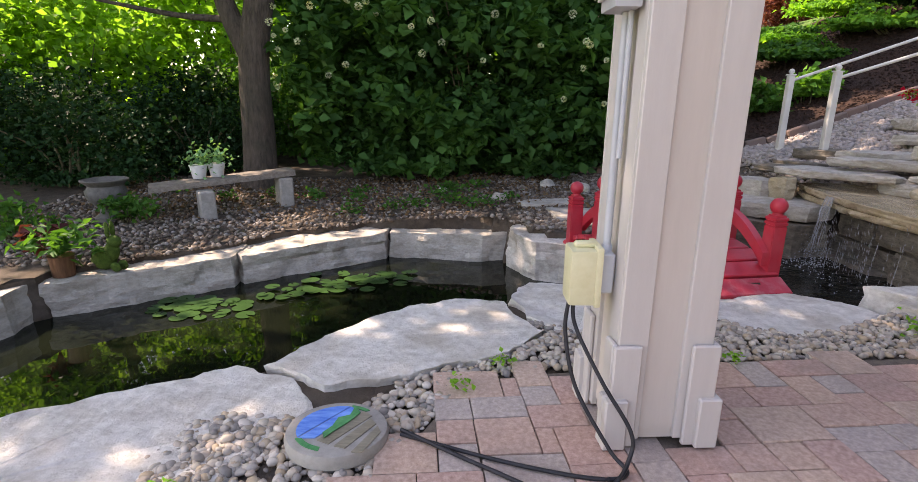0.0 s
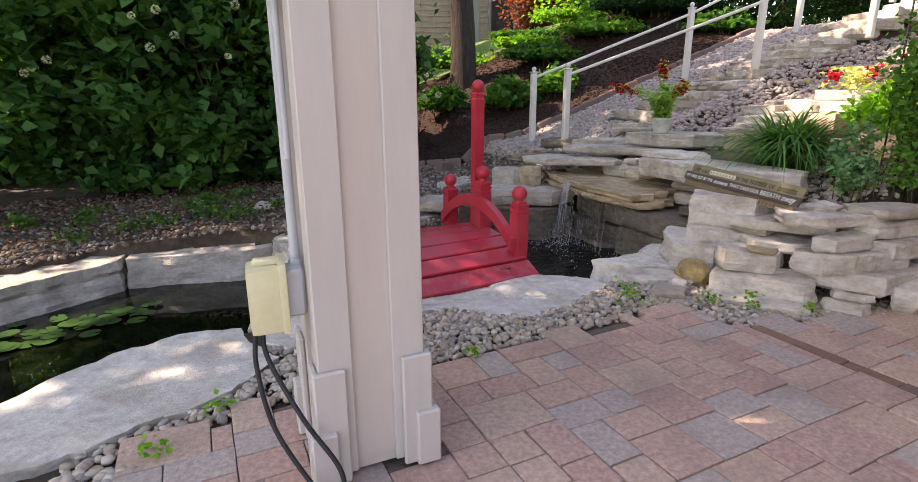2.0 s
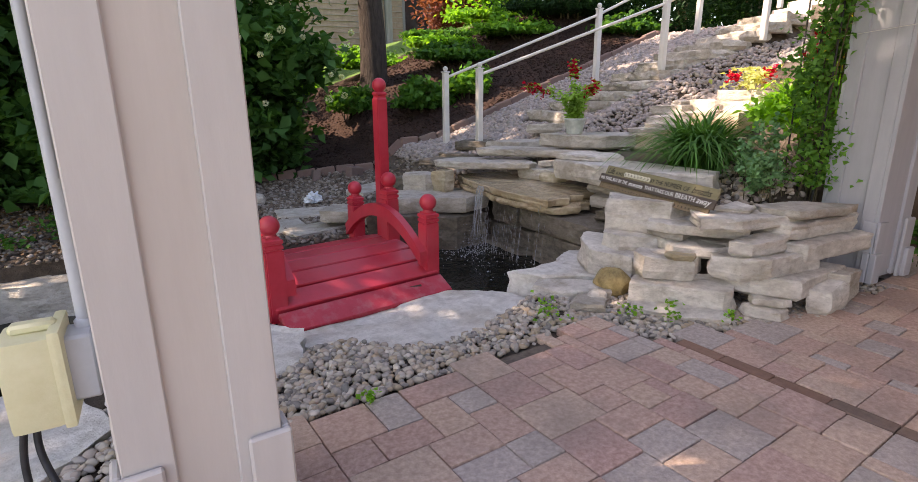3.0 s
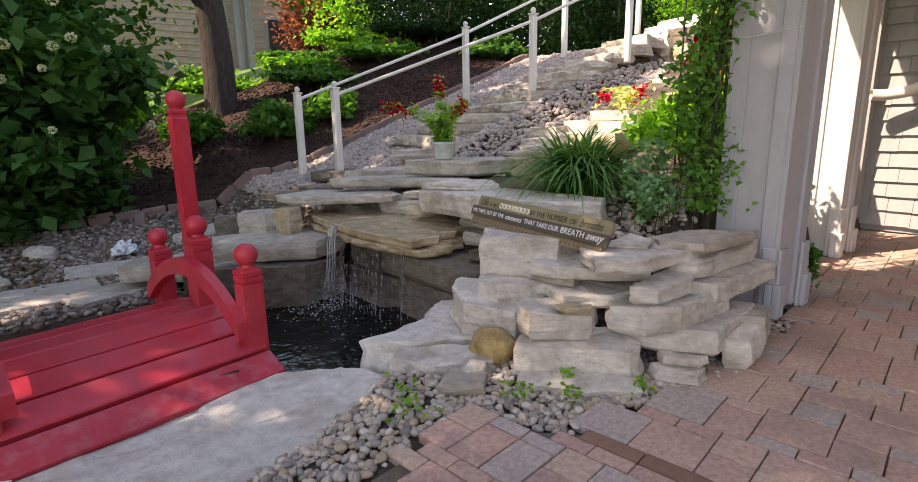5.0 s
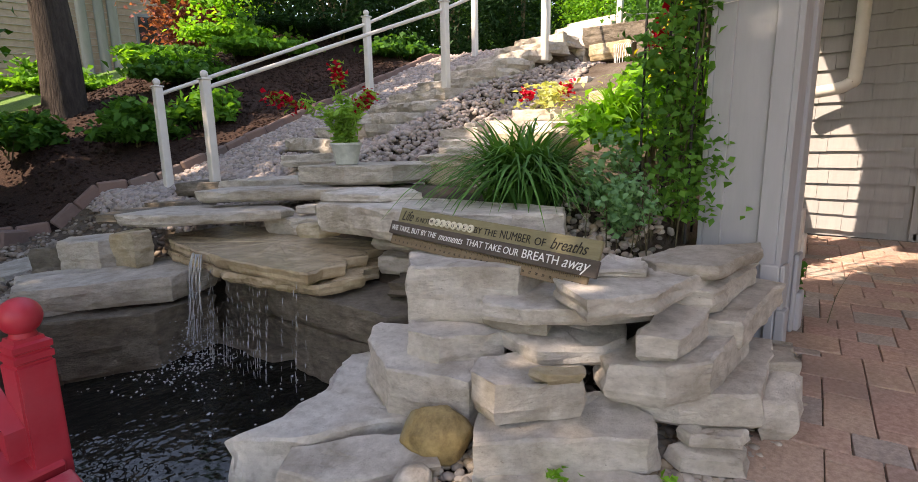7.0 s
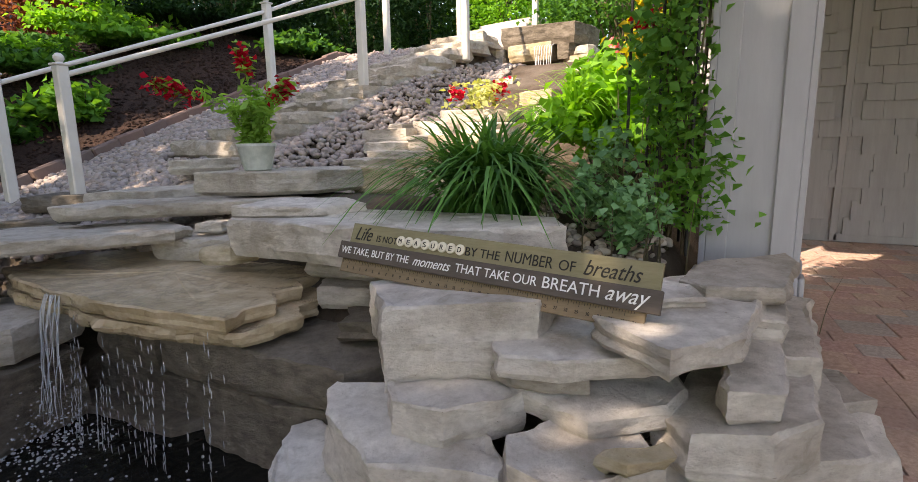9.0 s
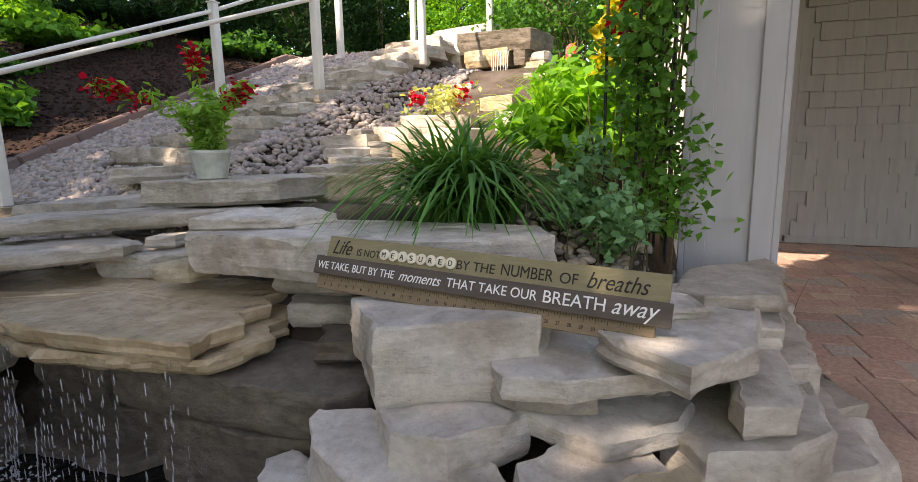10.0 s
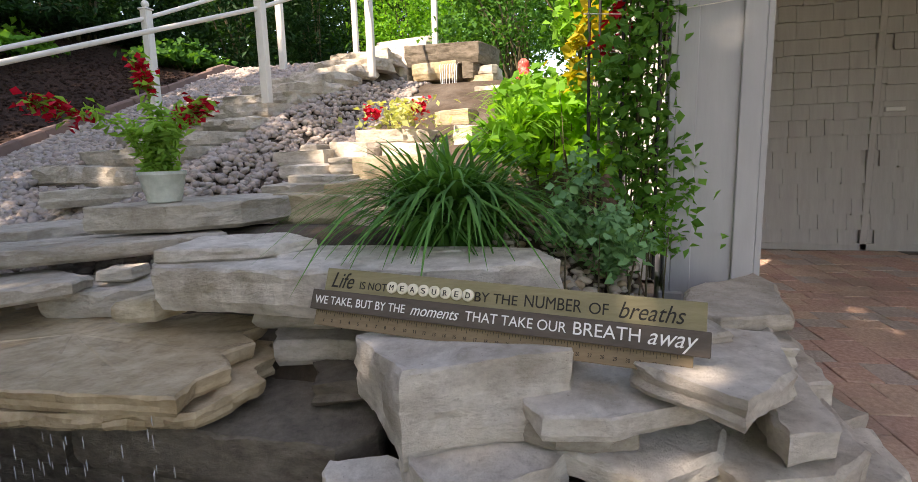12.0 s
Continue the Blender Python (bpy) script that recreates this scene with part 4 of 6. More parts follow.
    ("brown rock in the gravel", [(2.5, 5.3), (2.8, 5.05), (3.1, 5.1), (2.9, 5.4)], 0.27, 0.2, M_LIME_DARK),
]
for i, (lab, o, z, hgt, m) in enumerate(FALL_STONES):
    stone("fall_stone", lab, o, z, hgt, 160 + i, m, FALL, rough=0.016, n=44, layers=5, batter=0.0)
# the stream's upper ledges: front, middle, width, top, height
LEDGES = [
    (4.27, 3.59, 0.57, 0.69, 0.14, M_LIME_TAN),
    (4.27, 3.22, 0.27, 0.69, 0.22, M_LIME),
    (4.50, 3.85, 0.42, 0.75, 0.10, M_LIME),
    (4.52, 3.46, 0.38, 0.75, 0.10, M_LIME_TAN),
    (4.62, 3.81, 0.31, 0.78, 0.06, M_LIME),
    (4.86, 4.00, 0.26, 0.84, 0.09, M_LIME_PALE),
    (5.01, 3.82, 0.22, 0.88, 0.15, M_LIME),
    (4.97, 3.46, 0.45, 0.87, 0.13, M_LIME_TAN),
    (5.22, 4.23, 0.36, 0.94, 0.14, M_LIME),
    (5.40, 4.23, 0.21, 0.98, 0.09, M_LIME),
    (5.40, 3.92, 0.39, 0.98, 0.13, M_LIME_PALE),
    (5.33, 3.51, 0.35, 0.97, 0.12, M_LIME_PALE),
    (5.74, 3.76, 0.61, 1.08, 0.11, M_LIME),
    (6.96, 4.12, 0.64, 1.44, 0.12, M_LIME_PALE),
    (7.64, 4.39, 0.56, 1.65, 0.15, M_LIME_PALE),
    (7.80, 4.45, 0.31, 1.78, 0.13, M_LIME),
    (7.80, 4.50, 0.31, 1.91, 0.17, M_LIME_PALE),
    (7.80, 3.96, 0.57, 1.88, 0.17, M_LIME_TAN),
    # Back of the upper fall's cavity: dark stone colour stands in for shade.
    (8.02, 3.88, 0.80, 1.76, 0.5, M_LIME_DARK),
    (7.80, 3.58, 0.17, 1.88, 0.18, M_LIME_DARK),
    (7.80, 3.42, 0.23, 1.83, 0.13, M_LIME),
    (7.80, 3.47, 0.34, 1.73, 0.16, M_LIME_TAN),
    (7.24, 3.23, 0.49, 1.53, 0.25, M_LIME_PALE),
    (6.27, 3.39, 0.32, 1.24, 0.17, M_LIME_TAN),
    (5.82, 3.21, 0.21, 1.10, 0.19, M_LIME_PALE),
    (7.80, 3.88, 0.93, 2.09, 0.23, M_LIME_DARK),
    # Bottom of the same cavity, coloured dark for its shade too.
    (7.67, 3.83, 0.59, 1.45, 0.24, M_LIME_DARK),
]
for i, (x, y, w, z, hgt, m) in enumerate(LEDGES):
    stone("ledge_stone", "bedded limestone block stepping down the stream", block(x + 0.36, y, 0.72, w, (3, -4, 5, -2)[i % 4], 500 + i), z, hgt, 600 + i, m, "ledges along the stream", rough=0.016, batter=0.0)
uf = thing("upper_waterfall", "thin white water falling between two blocks", "waterfall")
part("falling_water", tubes("falling_water", [([(7.82, 3.8 + 0.028 * k, 1.87), (7.74, 3.8 + 0.028 * k, 1.84), (7.71, 3.8 + 0.024 * k + 0.012 * math.sin(k), 1.6), (7.7, 3.8 + 0.024 * k, 1.45)], 0.0035) for k in range(-3, 5)], 6), surf("white_water", (0.55, 0.56, 0.56), (0.75, 0.76, 0.76), 20, 0.25, 0.3, 60, 0.004), uf)

# falling water
wf = thing("waterfall", "thin strands of water falling from the slab into the pool", "waterfall")
r = rng(9)
st, beads = [], []
for i in range(24):
    # the main spill, breaking up on its way down
    y = 3.95 + r.normal(0, 0.032)
    x0, wander = 2.83 + r.uniform(-0.01, 0.02), r.normal(0, 0.05)
    cut0, cut1 = (0.0, r.uniform(0.3, 1.0)) if i < 12 else sorted(r.uniform(0.2, 1.0, 2))
    pts = []
    for t in np.linspace(cut0, cut1, 8):
        z = 0.34 - 0.51 * t
        pts.append((x0 - 0.07 * t ** 0.6 + 0.003 * math.sin(34 * z + i), y + wander * t + 0.004 * math.sin(27 * z + 2 * i), z))
    st.append((pts, np.linspace(r.uniform(0.0018, 0.004), 0.0008, 8)))
for i in range(34):
    # separate dripping threads along the lip
    y, n = r.uniform(3.2, 3.9), r.randint(4, 12)
    x0, t0 = 2.835 + 0.13 * max(0.0, 3.6 - y) + r.uniform(-0.01, 0.03), r.uniform(0, 0.6)
    for k in range(n):
        t = t0 + (1 - t0) * ((k + r.uniform(0.0, 0.6)) / n) ** 0.8
        z = 0.30 - 0.46 * t
        beads.append(([(x0 - 0.05 * t, y + 0.015 * t * math.sin(i), z + 0.012), (x0 - 0.05 * t, y + 0.015 * t * math.sin(i), z), (x0 - 0.05 * t, y + 0.015 * t * math.sin(i), z - r.uniform(0.008, 0.03))], [0.0006, r.uniform(0.0012, 0.0026), 0.0008]))
st += beads
m_fall, nt, p = nodes_of("falling_water")
p.inputs["Base Color"].default_value = (0.9, 0.92, 0.94, 1)
p.inputs["Roughness"].default_value, p.inputs["IOR"].default_value, p.inputs["Transmission Weight"].default_value = 0.1, 1.33, 0.72
part("falling_water", tubes("falling_water", st, 5), m_fall, wf)["kind"] = "stuff"
drops = np.stack([r.normal(2.75, 0.06, 260), r.normal(3.93, 0.09, 260), -0.17 + np.abs(r.normal(0, 0.08, 260))], 1)
part("water_drops", pebble_mesh("water_drops", drops, r.uniform(0.002, 0.0065, 260), 4, ICO1), m_fall, wf)["kind"] = "stuff"
foam = np.stack([r.normal(2.68, 0.14, 260), np.where(r.uniform(size=260) < 0.6, r.normal(3.88, 0.13, 260), r.uniform(3.1, 4.05, 260)), np.full(260, -0.166)], 1)
part("foam", pebble_mesh("foam", foam, r.uniform(0.003, 0.008, 260), 6, ICO1), m_fall, wf, "white foam bubbles on the pool")["kind"] = "stuff"

# ---- red bridge ----
def bridge():
    b = thing("garden_bridge", "small arched red-painted wooden garden bridge with worn planks", "bridge", at=pose(1.445, 3.6, 0, 0, 0, 8.5))

    def deck(y):
        return 0.095 - 0.42 * y * y

    ys = np.linspace(-0.6, 0.6, 9)
    for y in ys:
        tilt = math.degrees(math.atan(-0.84 * y))
        part("plank", box(1.02, 0.143, 0.036, (0, 0, -0.016), 0.006, pose(0, y, deck(y) - 0.02, tilt)), M_RED_WORN if y < -0.5 else M_RED, b)
    for s in (-1, 1):
        bm = bmesh.new()
        n = 14
        rows = []
        for y in np.linspace(-0.64, 0.64, n):
            z = deck(y) - 0.045
            rows.append([bm.verts.new((s * 0.47 + dx, y, z + dz)) for dx, dz in ((-0.02, 0), (0.02, 0), (0.02, -0.085), (-0.02, -0.085))])
        for a, c in zip(rows, rows[1:]):
            for k in range(4):
                bm.faces.new((a[k], a[(k + 1) % 4], c[(k + 1) % 4], c[k]))
        bm.faces.new(rows[0])
        bm.faces.new(rows[-1][::-1])
        part("stringer", bm, M_RED, b)
        # arched hand rail on the inner side of the posts
        bm = bmesh.new()
        rows = []
        for y in np.linspace(-0.50, 0.50, 19):
            z = 0.345 - 0.9 * y * y
            rows.append([bm.verts.new((s * 0.415 + dx, y, z + dz)) for dx, dz in ((-0.024, 0), (0.024, 0), (0.024, -0.085), (-0.024, -0.085))])
        for a, c in zip(rows, rows[1:]):
            for k in range(4):
                bm.faces.new((a[k], a[(k + 1) % 4], c[(k + 1) % 4], c[k]))
        bm.faces.new(rows[0])
        bm.faces.new(rows[-1][::-1])
        bmesh.ops.bevel(bm, geom=[e for e in bm.edges if e.calc_face_angle(0) > 1.0], offset=0.008, segments=2, affect="EDGES")
        part("hand_rail", bm, M_RED, b, smooth=40)
        for y in (-0.46, 0.0, 0.5):
            zb, zt = deck(y) - 0.1, {-0.46: 0.37, 0.0: 0.455, 0.5: 0.335}[y]
            bm = square_post([(0.0475, zb), (0.0475, zt - 0.088), (0.041, zt - 0.085), (0.041, zt - 0.077), (0.047, zt - 0.074), (0.047, zt - 0.057),
                              (0.041, zt - 0.054), (0.041, zt - 0.048), (0.047, zt - 0.045), (0.047, zt - 0.028), (0.036, zt - 0.022), (0.034, zt - 0.012)])
            ob = part("post", bm, M_RED, b)
            ob.location = (s * 0.485, y, 0)
            ball = part("ball_finial", lathe([(0.03, -0.012), (0.034, 0.0)] + [(0.052 * math.sin(a), 0.052 - 0.052 * math.cos(a) + 0.004) for a in np.linspace(0.6, 3.0, 10)], 20), M_RED, ob, smooth=40)
            ball.location = (0, 0, zt - 0.012)
    # tall pole standing beside the middle post
    bm = square_post([(0.036, 0.0), (0.0375, 0.02), (0.0375, 1.10), (0.03, 1.112), (0.03, 1.125), (0.036, 1.13), (0.036, 1.14), (0.028, 1.15)])
    pole = part("tall_pole", bm, M_RED, b)
    pole.matrix_basis = pose(0.515, 0.14, -0.08, 0.8, 0, 0)
    part("ball_finial", lathe([(0.028, 1.145)] + [(0.047 * math.sin(a), 1.192 - 0.047 * math.cos(a)) for a in np.linspace(0.7, 3.0, 10)], 20), M_RED, pole, smooth=40)



bridge()
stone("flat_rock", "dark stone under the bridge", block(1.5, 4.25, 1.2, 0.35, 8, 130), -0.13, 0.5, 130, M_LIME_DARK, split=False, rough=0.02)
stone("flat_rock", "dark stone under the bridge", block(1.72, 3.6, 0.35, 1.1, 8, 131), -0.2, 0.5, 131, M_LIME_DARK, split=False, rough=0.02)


# ---- timber posts ----
def wrapped_post(name, label, at, w, height, inner, trim=None):
    """A boxed post: recessed panels, corner boards and stepped base blocks."""
    trim = trim or M_TRIM
    t = thing(name, label, "post", kind="structure", at=at)
    h2, bw, th = w / 2, 0.092, 0.022
    part("core", box(w - 2 * th, w - 2 * th, height, (0, 0, 0.012)), inner, t)
    for sx in (-1, 1):
        for sy in (-1, 1):
            cx, cy = sx * h2, sy * h2
            bm = bmesh.new()
            box(bw, th, height - 0.02, (cx - sx * bw / 2, cy - sy * th / 2, 0.02), 0.003, bm=bm)
            box(th, bw - th, height - 0.02, (cx - sx * th / 2, cy - sy * (th + (bw - th) / 2), 0.02), 0.003, bm=bm)
            part("corner_board", bm, trim, t)
            for (ln, top, out) in ((bw - 0.004, 0.345, 0.018), (bw - 0.02, 0.172, 0.036)):
                bm = bmesh.new()
                box(ln, out, top, (cx + sx * out - sx * ln / 2, cy + sy * (out / 2 + 0.001), 0.006), 0.005, bm=bm)
                box(out, ln - out, top, (cx + sx * (out / 2 + 0.001), cy + sy * out - sy * (out + (ln - out) / 2), 0.006), 0.005, bm=bm)
                part("base_block", bm, trim, t)
    for k in range(4):
        a = pose(0, 0, 0, 0, 0, 90 * k)
        part("panel", box(w - 2 * bw + 0.004, 0.006, height - 0.06, (0, -h2 + th - 0.004, 0.05), 0, a), inner, t)
    return t


post = wrapped_post("post_1", "greige boxed timber post with stepped base blocks on the pavers", pose(0.588, 1.54, 0, 0, 0, 3), 0.295, 2.6, M_PANEL)
# The second post's grey stands for the shade it is in.
wrapped_post("post_2", "boxed timber column standing behind the dry wall, greyed for its shade", pose(4.16, 1.83, 0, 0, 0, -4), 0.32, 2.6, M_COLUMN_SHADED, M_COLUMN_SHADED)
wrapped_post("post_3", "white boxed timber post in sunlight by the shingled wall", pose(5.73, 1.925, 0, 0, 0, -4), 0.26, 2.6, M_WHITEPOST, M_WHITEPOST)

# electrical fittings on the first post's pond side
fit_x = 0.588 - 0.295 / 2
cond = thing("conduit", "grey electrical conduit pipe fixed to the post", "conduit")
part("pipe", tubes("pipe", [([(fit_x - 0.016, 1.52, 0.6), (fit_x - 0.016, 1.52, 1.42)], 0.013), ([(fit_x - 0.014, 1.485, 0.9), (fit_x - 0.014, 1.485, 1.42)], 0.008)], 12), M_GREYMETAL, cond, smooth=60)
part("outlet_box", box(0.05, 0.075, 0.13, (fit_x - 0.026, 1.5, 0.485), 0.006), M_GREYMETAL, cond, smooth=40)
part("coupling", lathe([(0.018, 0.59), (0.018, 0.625), (0.014, 0.63)], 12, pose(fit_x - 0.016, 1.52, 0)), M_GREYMETAL, cond, smooth=40)
mb = thing("meter_box", "pale grey electrical box high on the post", "electrical box")
part("box_body", box(0.075, 0.15, 0.5, (fit_x - 0.04, 1.5, 1.3), 0.012, seg=2), M_GREYMETAL, mb, smooth=40)
part("box_lid", box(0.012, 0.13, 0.44, (fit_x - 0.084, 1.5, 1.33), 0.005, seg=2), M_TRIM, mb, smooth=40)
oc = thing("outlet_cover", "yellowed translucent plastic weatherproof outlet cover", "outlet cover")
bm = box(0.085, 0.11, 0.175, (fit_x - 0.1, 1.49, 0.455), 0.014, seg=2)
box(0.07, 0.03, 0.02, (fit_x - 0.09, 1.49, 0.628), 0.006, bm=bm)
part("cover_body", bm, M_COVER, oc, smooth=40)
part("cover_hood", box(0.02, 0.125, 0.19, (fit_x - 0.055, 1.495, 0.45), 0.008, seg=2), M_COVER, oc, smooth=40)
for k, (dx, ctrl) in enumerate(((0, [(0.31, 1.48, 0.47), (0.30, 1.46, 0.36), (0.33, 1.40, 0.2), (0.42, 1.30, 0.05), (0.46, 1.24, 0.012), (0.36, 1.22, 0.01), (0.1, 1.29, 0.012), (-0.22, 1.42, 0.012)]),
                               (1, [(0.325, 1.49, 0.47), (0.33, 1.46, 0.38), (0.40, 1.36, 0.24), (0.475, 1.29, 0.12), (0.47, 1.26, 0.05), (0.40, 1.19, 0.012), (0.25, 1.15, 0.01), (0.05, 1.26, 0.012), (-0.22, 1.43, 0.022)]))):
    cab = tagged(mesh_ob("power_cable", tubes("power_cable", [(curve_pts(ctrl, 12), 0.0065)], 8), M_RUBBER, smooth=60), "black rubber power cable looping down to the pavers", "cable", "power cables")

# stained glass stepping stone
ds = thing("stained_glass_stone", "round concrete stepping stone with blue, green and brown stained glass", "stepping stone", at=pose(-0.425, 1.42, 0.0, -3, 2, 20))
part("concrete_disc", lathe([(0.15, -0.02), (0.163, -0.01), (0.166, 0.015), (0.16, 0.032), (0.15, 0.035)], 56), M_CONCRETE, ds, smooth=40)


def glass_piece(name, pts, z, m):
    bm = bmesh.new()
    f = bm.faces.new([bm.verts.new((x, y, z)) for x, y in pts])
    e = bmesh.ops.extrude_face_region(bm, geom=[f])
    bmesh.ops.translate(bm, vec=(0, 0, 0.003), verts=[v for v in e["geom"] if isinstance(v, bmesh.types.BMVert)])
    bmesh.ops.recalc_face_normals(bm, faces=bm.faces)
    part(name, bm, m, ds)


def arc(r0, a, b, n=14):
    return [(r0 * math.cos(t), r0 * math.sin(t)) for t in np.linspace(radians(a), radians(b), n)]


glass_piece("blue_pane", arc(0.128, 62, 190), 0.035, M_BLUEGLASS)
glass_piece("blue_pane", [(-0.124, -0.03), (0.062, 0.108), (0.085, 0.075), (-0.075, -0.045)], 0.036, M_BLUEGLASS)
glass_piece("green_pane", arc(0.136, 192, 238) + arc(0.118, 236, 194), 0.035, M_GREENGLASS)
glass_piece("green_pane", arc(0.137, 30, 60) + arc(0.122, 58, 32), 0.035, M_GREENGLASS)
for k in range(3):
    o = -0.052 * k
    glass_piece("brown_pane", [(-0.07 + 0.045 * k, -0.058 + o * 0.9), (0.10 + 0.012 * k, 0.068 + o), (0.118 + 0.004 * k, 0.03 + o), (-0.04 + 0.045 * k, -0.09 + o * 0.72)], 0.035, M_BROWNGLASS)
glass_piece("green_leaf_pane", [(-0.05, -0.03), (-0.015, 0.0), (0.01, 0.045), (0.05, 0.05), (0.075, 0.1), (0.085, 0.055), (0.04, 0.01), (-0.02, -0.035), (-0.05, -0.06)], 0.0405, M_GREENGLASS)

# ---- stair, rail and edging on the slope ----
for i in range(11):
    x, y, z = 4.75 + 0.29 * i, 5.28 - 0.055 * i, 0.86 + 0.112 * i
    stone("stair_step", "rough pale limestone stair step", block(x, y, 0.44, 0.98 - 0.015 * i, -9, 800 + i, 0.08), z, 0.12, 800 + i, M_LIME, "steps of the slope stair", rough=0.05, batter=0.0, fine=0.05, warp=0.05)
for i in range(4):
    stone("stair_step", "smooth pale stair step in full sun", block(8.3 + 0.33 * i, 4.85 - 0.03 * i, 0.4, 1.0, -5, 820 + i, 0.05), 2.06 + 0.13 * i, 0.14, 820 + i, M_LIME_PALE, "steps at the top", rough=0.008, n=32, layers=3)

RIGHT_POSTS = [(3.81, 5.57, 0.40, 1.0), (5.74, 4.75, 1.14, 1.02), (7.02, 4.4, 1.77, 0.98), (8.6, 4.2, 2.3, 0.98)]
LEFT_POSTS = [(3.76, 6.27, 0.36, 1.03), (5.69, 5.75, 1.16, 1.0), (7.39, 5.6, 1.92, 1.0), (9.0, 5.45, 2.4, 1.0)]


def railing(posts, label):
    rl = thing("stair_railing", label, "railing", "railings of the stair")
    tops = []
    for x, y, z, hgt in posts:
        bm = box(0.068, 0.068, hgt - 0.07 + 0.12, (x, y, z - 0.12), 0.008)
        box(0.084, 0.084, 0.014, (x, y, z + hgt - 0.075), 0.004, bm=bm)
        po = part("rail_post", bm, M_RAIL, rl)
        c = z + hgt - 0.03
        part("ball_cap", lathe([(0.02, c - 0.035)] + [(0.03 * math.sin(a), c - 0.03 * math.cos(a)) for a in np.linspace(0.6, 3.0, 8)], 14, pose(x, y, 0)), M_RAIL, po, smooth=40)
        tops.append((x, y, z + hgt - 0.135))
    for a, b in zip(tops, tops[1:]):
        part("hand_rail", tubes("hand_rail", [([a, b], 0.017)], 10), M_RAIL, rl, smooth=60)


railing(RIGHT_POSTS, "cream-painted metal stair railing with ball caps")
railing(LEFT_POSTS, "cream-painted metal stair railing beside the mulch bank")

brick_me = None
x = 1.3
edg = thing("edging_row", "row of brown edging bricks between gravel and mulch", "edging", kind="structure")
r = rng(77)
while x < 8.2:
    y = edging_y(x)
    if brick_me is None:
        bm = box(0.23, 0.1, 0.16, (0, 0, -0.1), 0.012)
        brick_me = bpy.data.meshes.new("edging_brick")
        bm.to_mesh(brick_me)
        bm.free()
    ob = part("edging_brick", brick_me, M_EDGE, edg)
    sl = math.degrees(math.atan((ground_z(x + 0.1, y) - ground_z(x - 0.1, y)) / 0.2))
    ob.matrix_basis = pose(x, y + r.uniform(-0.015, 0.015), ground_z(x, y) + 0.03 + r.uniform(-0.012, 0.012), r.uniform(-5, 5), -sl + r.uniform(-3, 3), -11 + r.uniform(-5, 5))
    x += 0.236 * math.cos(radians(sl))
for i, (bx, by) in enumerate(((2.75, 6.85), (2.3, 7.0))):
    ob = mesh_ob("loose_brick", brick_me, M_EDGE)
    ob.matrix_basis = pose(bx, by, ground_z(bx, by) + 0.06, 6, 8, 30 + 50 * i)
    tagged(ob, "loose brown brick lying in the gravel", "brick", "loose bricks")


# ---- buildings ----
def shingle_wall():
    wl = thing("wall_east", "white-painted shingled wall with flush doors", "wall", kind="structure", at=pose(6.95, 0, 0))
    part("backing", box(0.16, 7.0, 2.6, (0.1, -1.4, 0.0)), M_SHADED_WHITE, wl)
    r = rng(21)
    made = {}
    rows = 17
    doors = ((-1.75, 0.1), (0.125, 1.12))
    for k in range(rows):
        z = 0.05 + 0.128 * k
        y = -2.2 + r.uniform(0, 0.1)
        while y < 2.08:
            w = (0.13, 0.17, 0.21, 0.26)[r.randint(4)]
            if w not in made:
                bm = bmesh.new()
                v = [bm.verts.new(p) for p in ((0.02, 0, 0.15), (0.02, w - 0.0025, 0.15), (0.012, w - 0.0025, 0.15), (0.012, 0, 0.15),
                                              (0.02, 0, 0), (0.02, w - 0.0025, 0), (-0.016, w - 0.0025, 0), (-0.016, 0, 0))]
                for f in ((0, 1, 2, 3), (7, 6, 5, 4), (3, 2, 6, 7), (1, 0, 4, 5), (0, 3, 7, 4), (2, 1, 5, 6)):
                    bm.faces.new([v[q] for q in f])
                me = bpy.data.meshes.new("shingle")
                bm.to_mesh(me)
                bm.free()
                me.materials.append(M_SHADED_WHITE)
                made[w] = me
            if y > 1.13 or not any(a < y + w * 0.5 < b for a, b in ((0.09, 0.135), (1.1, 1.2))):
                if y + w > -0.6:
                    ob = part("shingle", made[w], M_SHADED_WHITE, wl)
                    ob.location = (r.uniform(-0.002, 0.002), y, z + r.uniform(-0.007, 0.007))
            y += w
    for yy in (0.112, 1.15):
        part("door_jamb", box(0.04, 0.05, 2.2, (0.005, yy, 0.01), 0.003), M_SHADED_WHITE, wl)
    part("door_foot", box(0.03, 3.2, 0.06, (0.0, -0.45, 0.005), 0.003), M_SHADED_WHITE, wl)
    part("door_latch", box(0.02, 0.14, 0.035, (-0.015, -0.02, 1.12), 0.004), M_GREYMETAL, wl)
    part("header_board", box(0.05, 4.4, 0.12, (-0.01, -0.1, 2.2), 0.003), M_SHADED_WHITE, wl)


shingle_wall()
tagged(mesh_ob("wall_side", box(0.16, 0.12, 2.5, (6.87, 2.02, 0.0)), M_SHADED_WHITE), "pale boarded wall beside the planting bed", "wall", kind="structure")
# Overhead boards lie out of view; their extents are set to shade the passage.
tagged(mesh_ob("ceiling", box(2.5, 5.2, 0.14, (3.2, -0.65, 2.62)), M_PANEL), "plain boarded ceiling over the paved area", "ceiling", kind="structure")
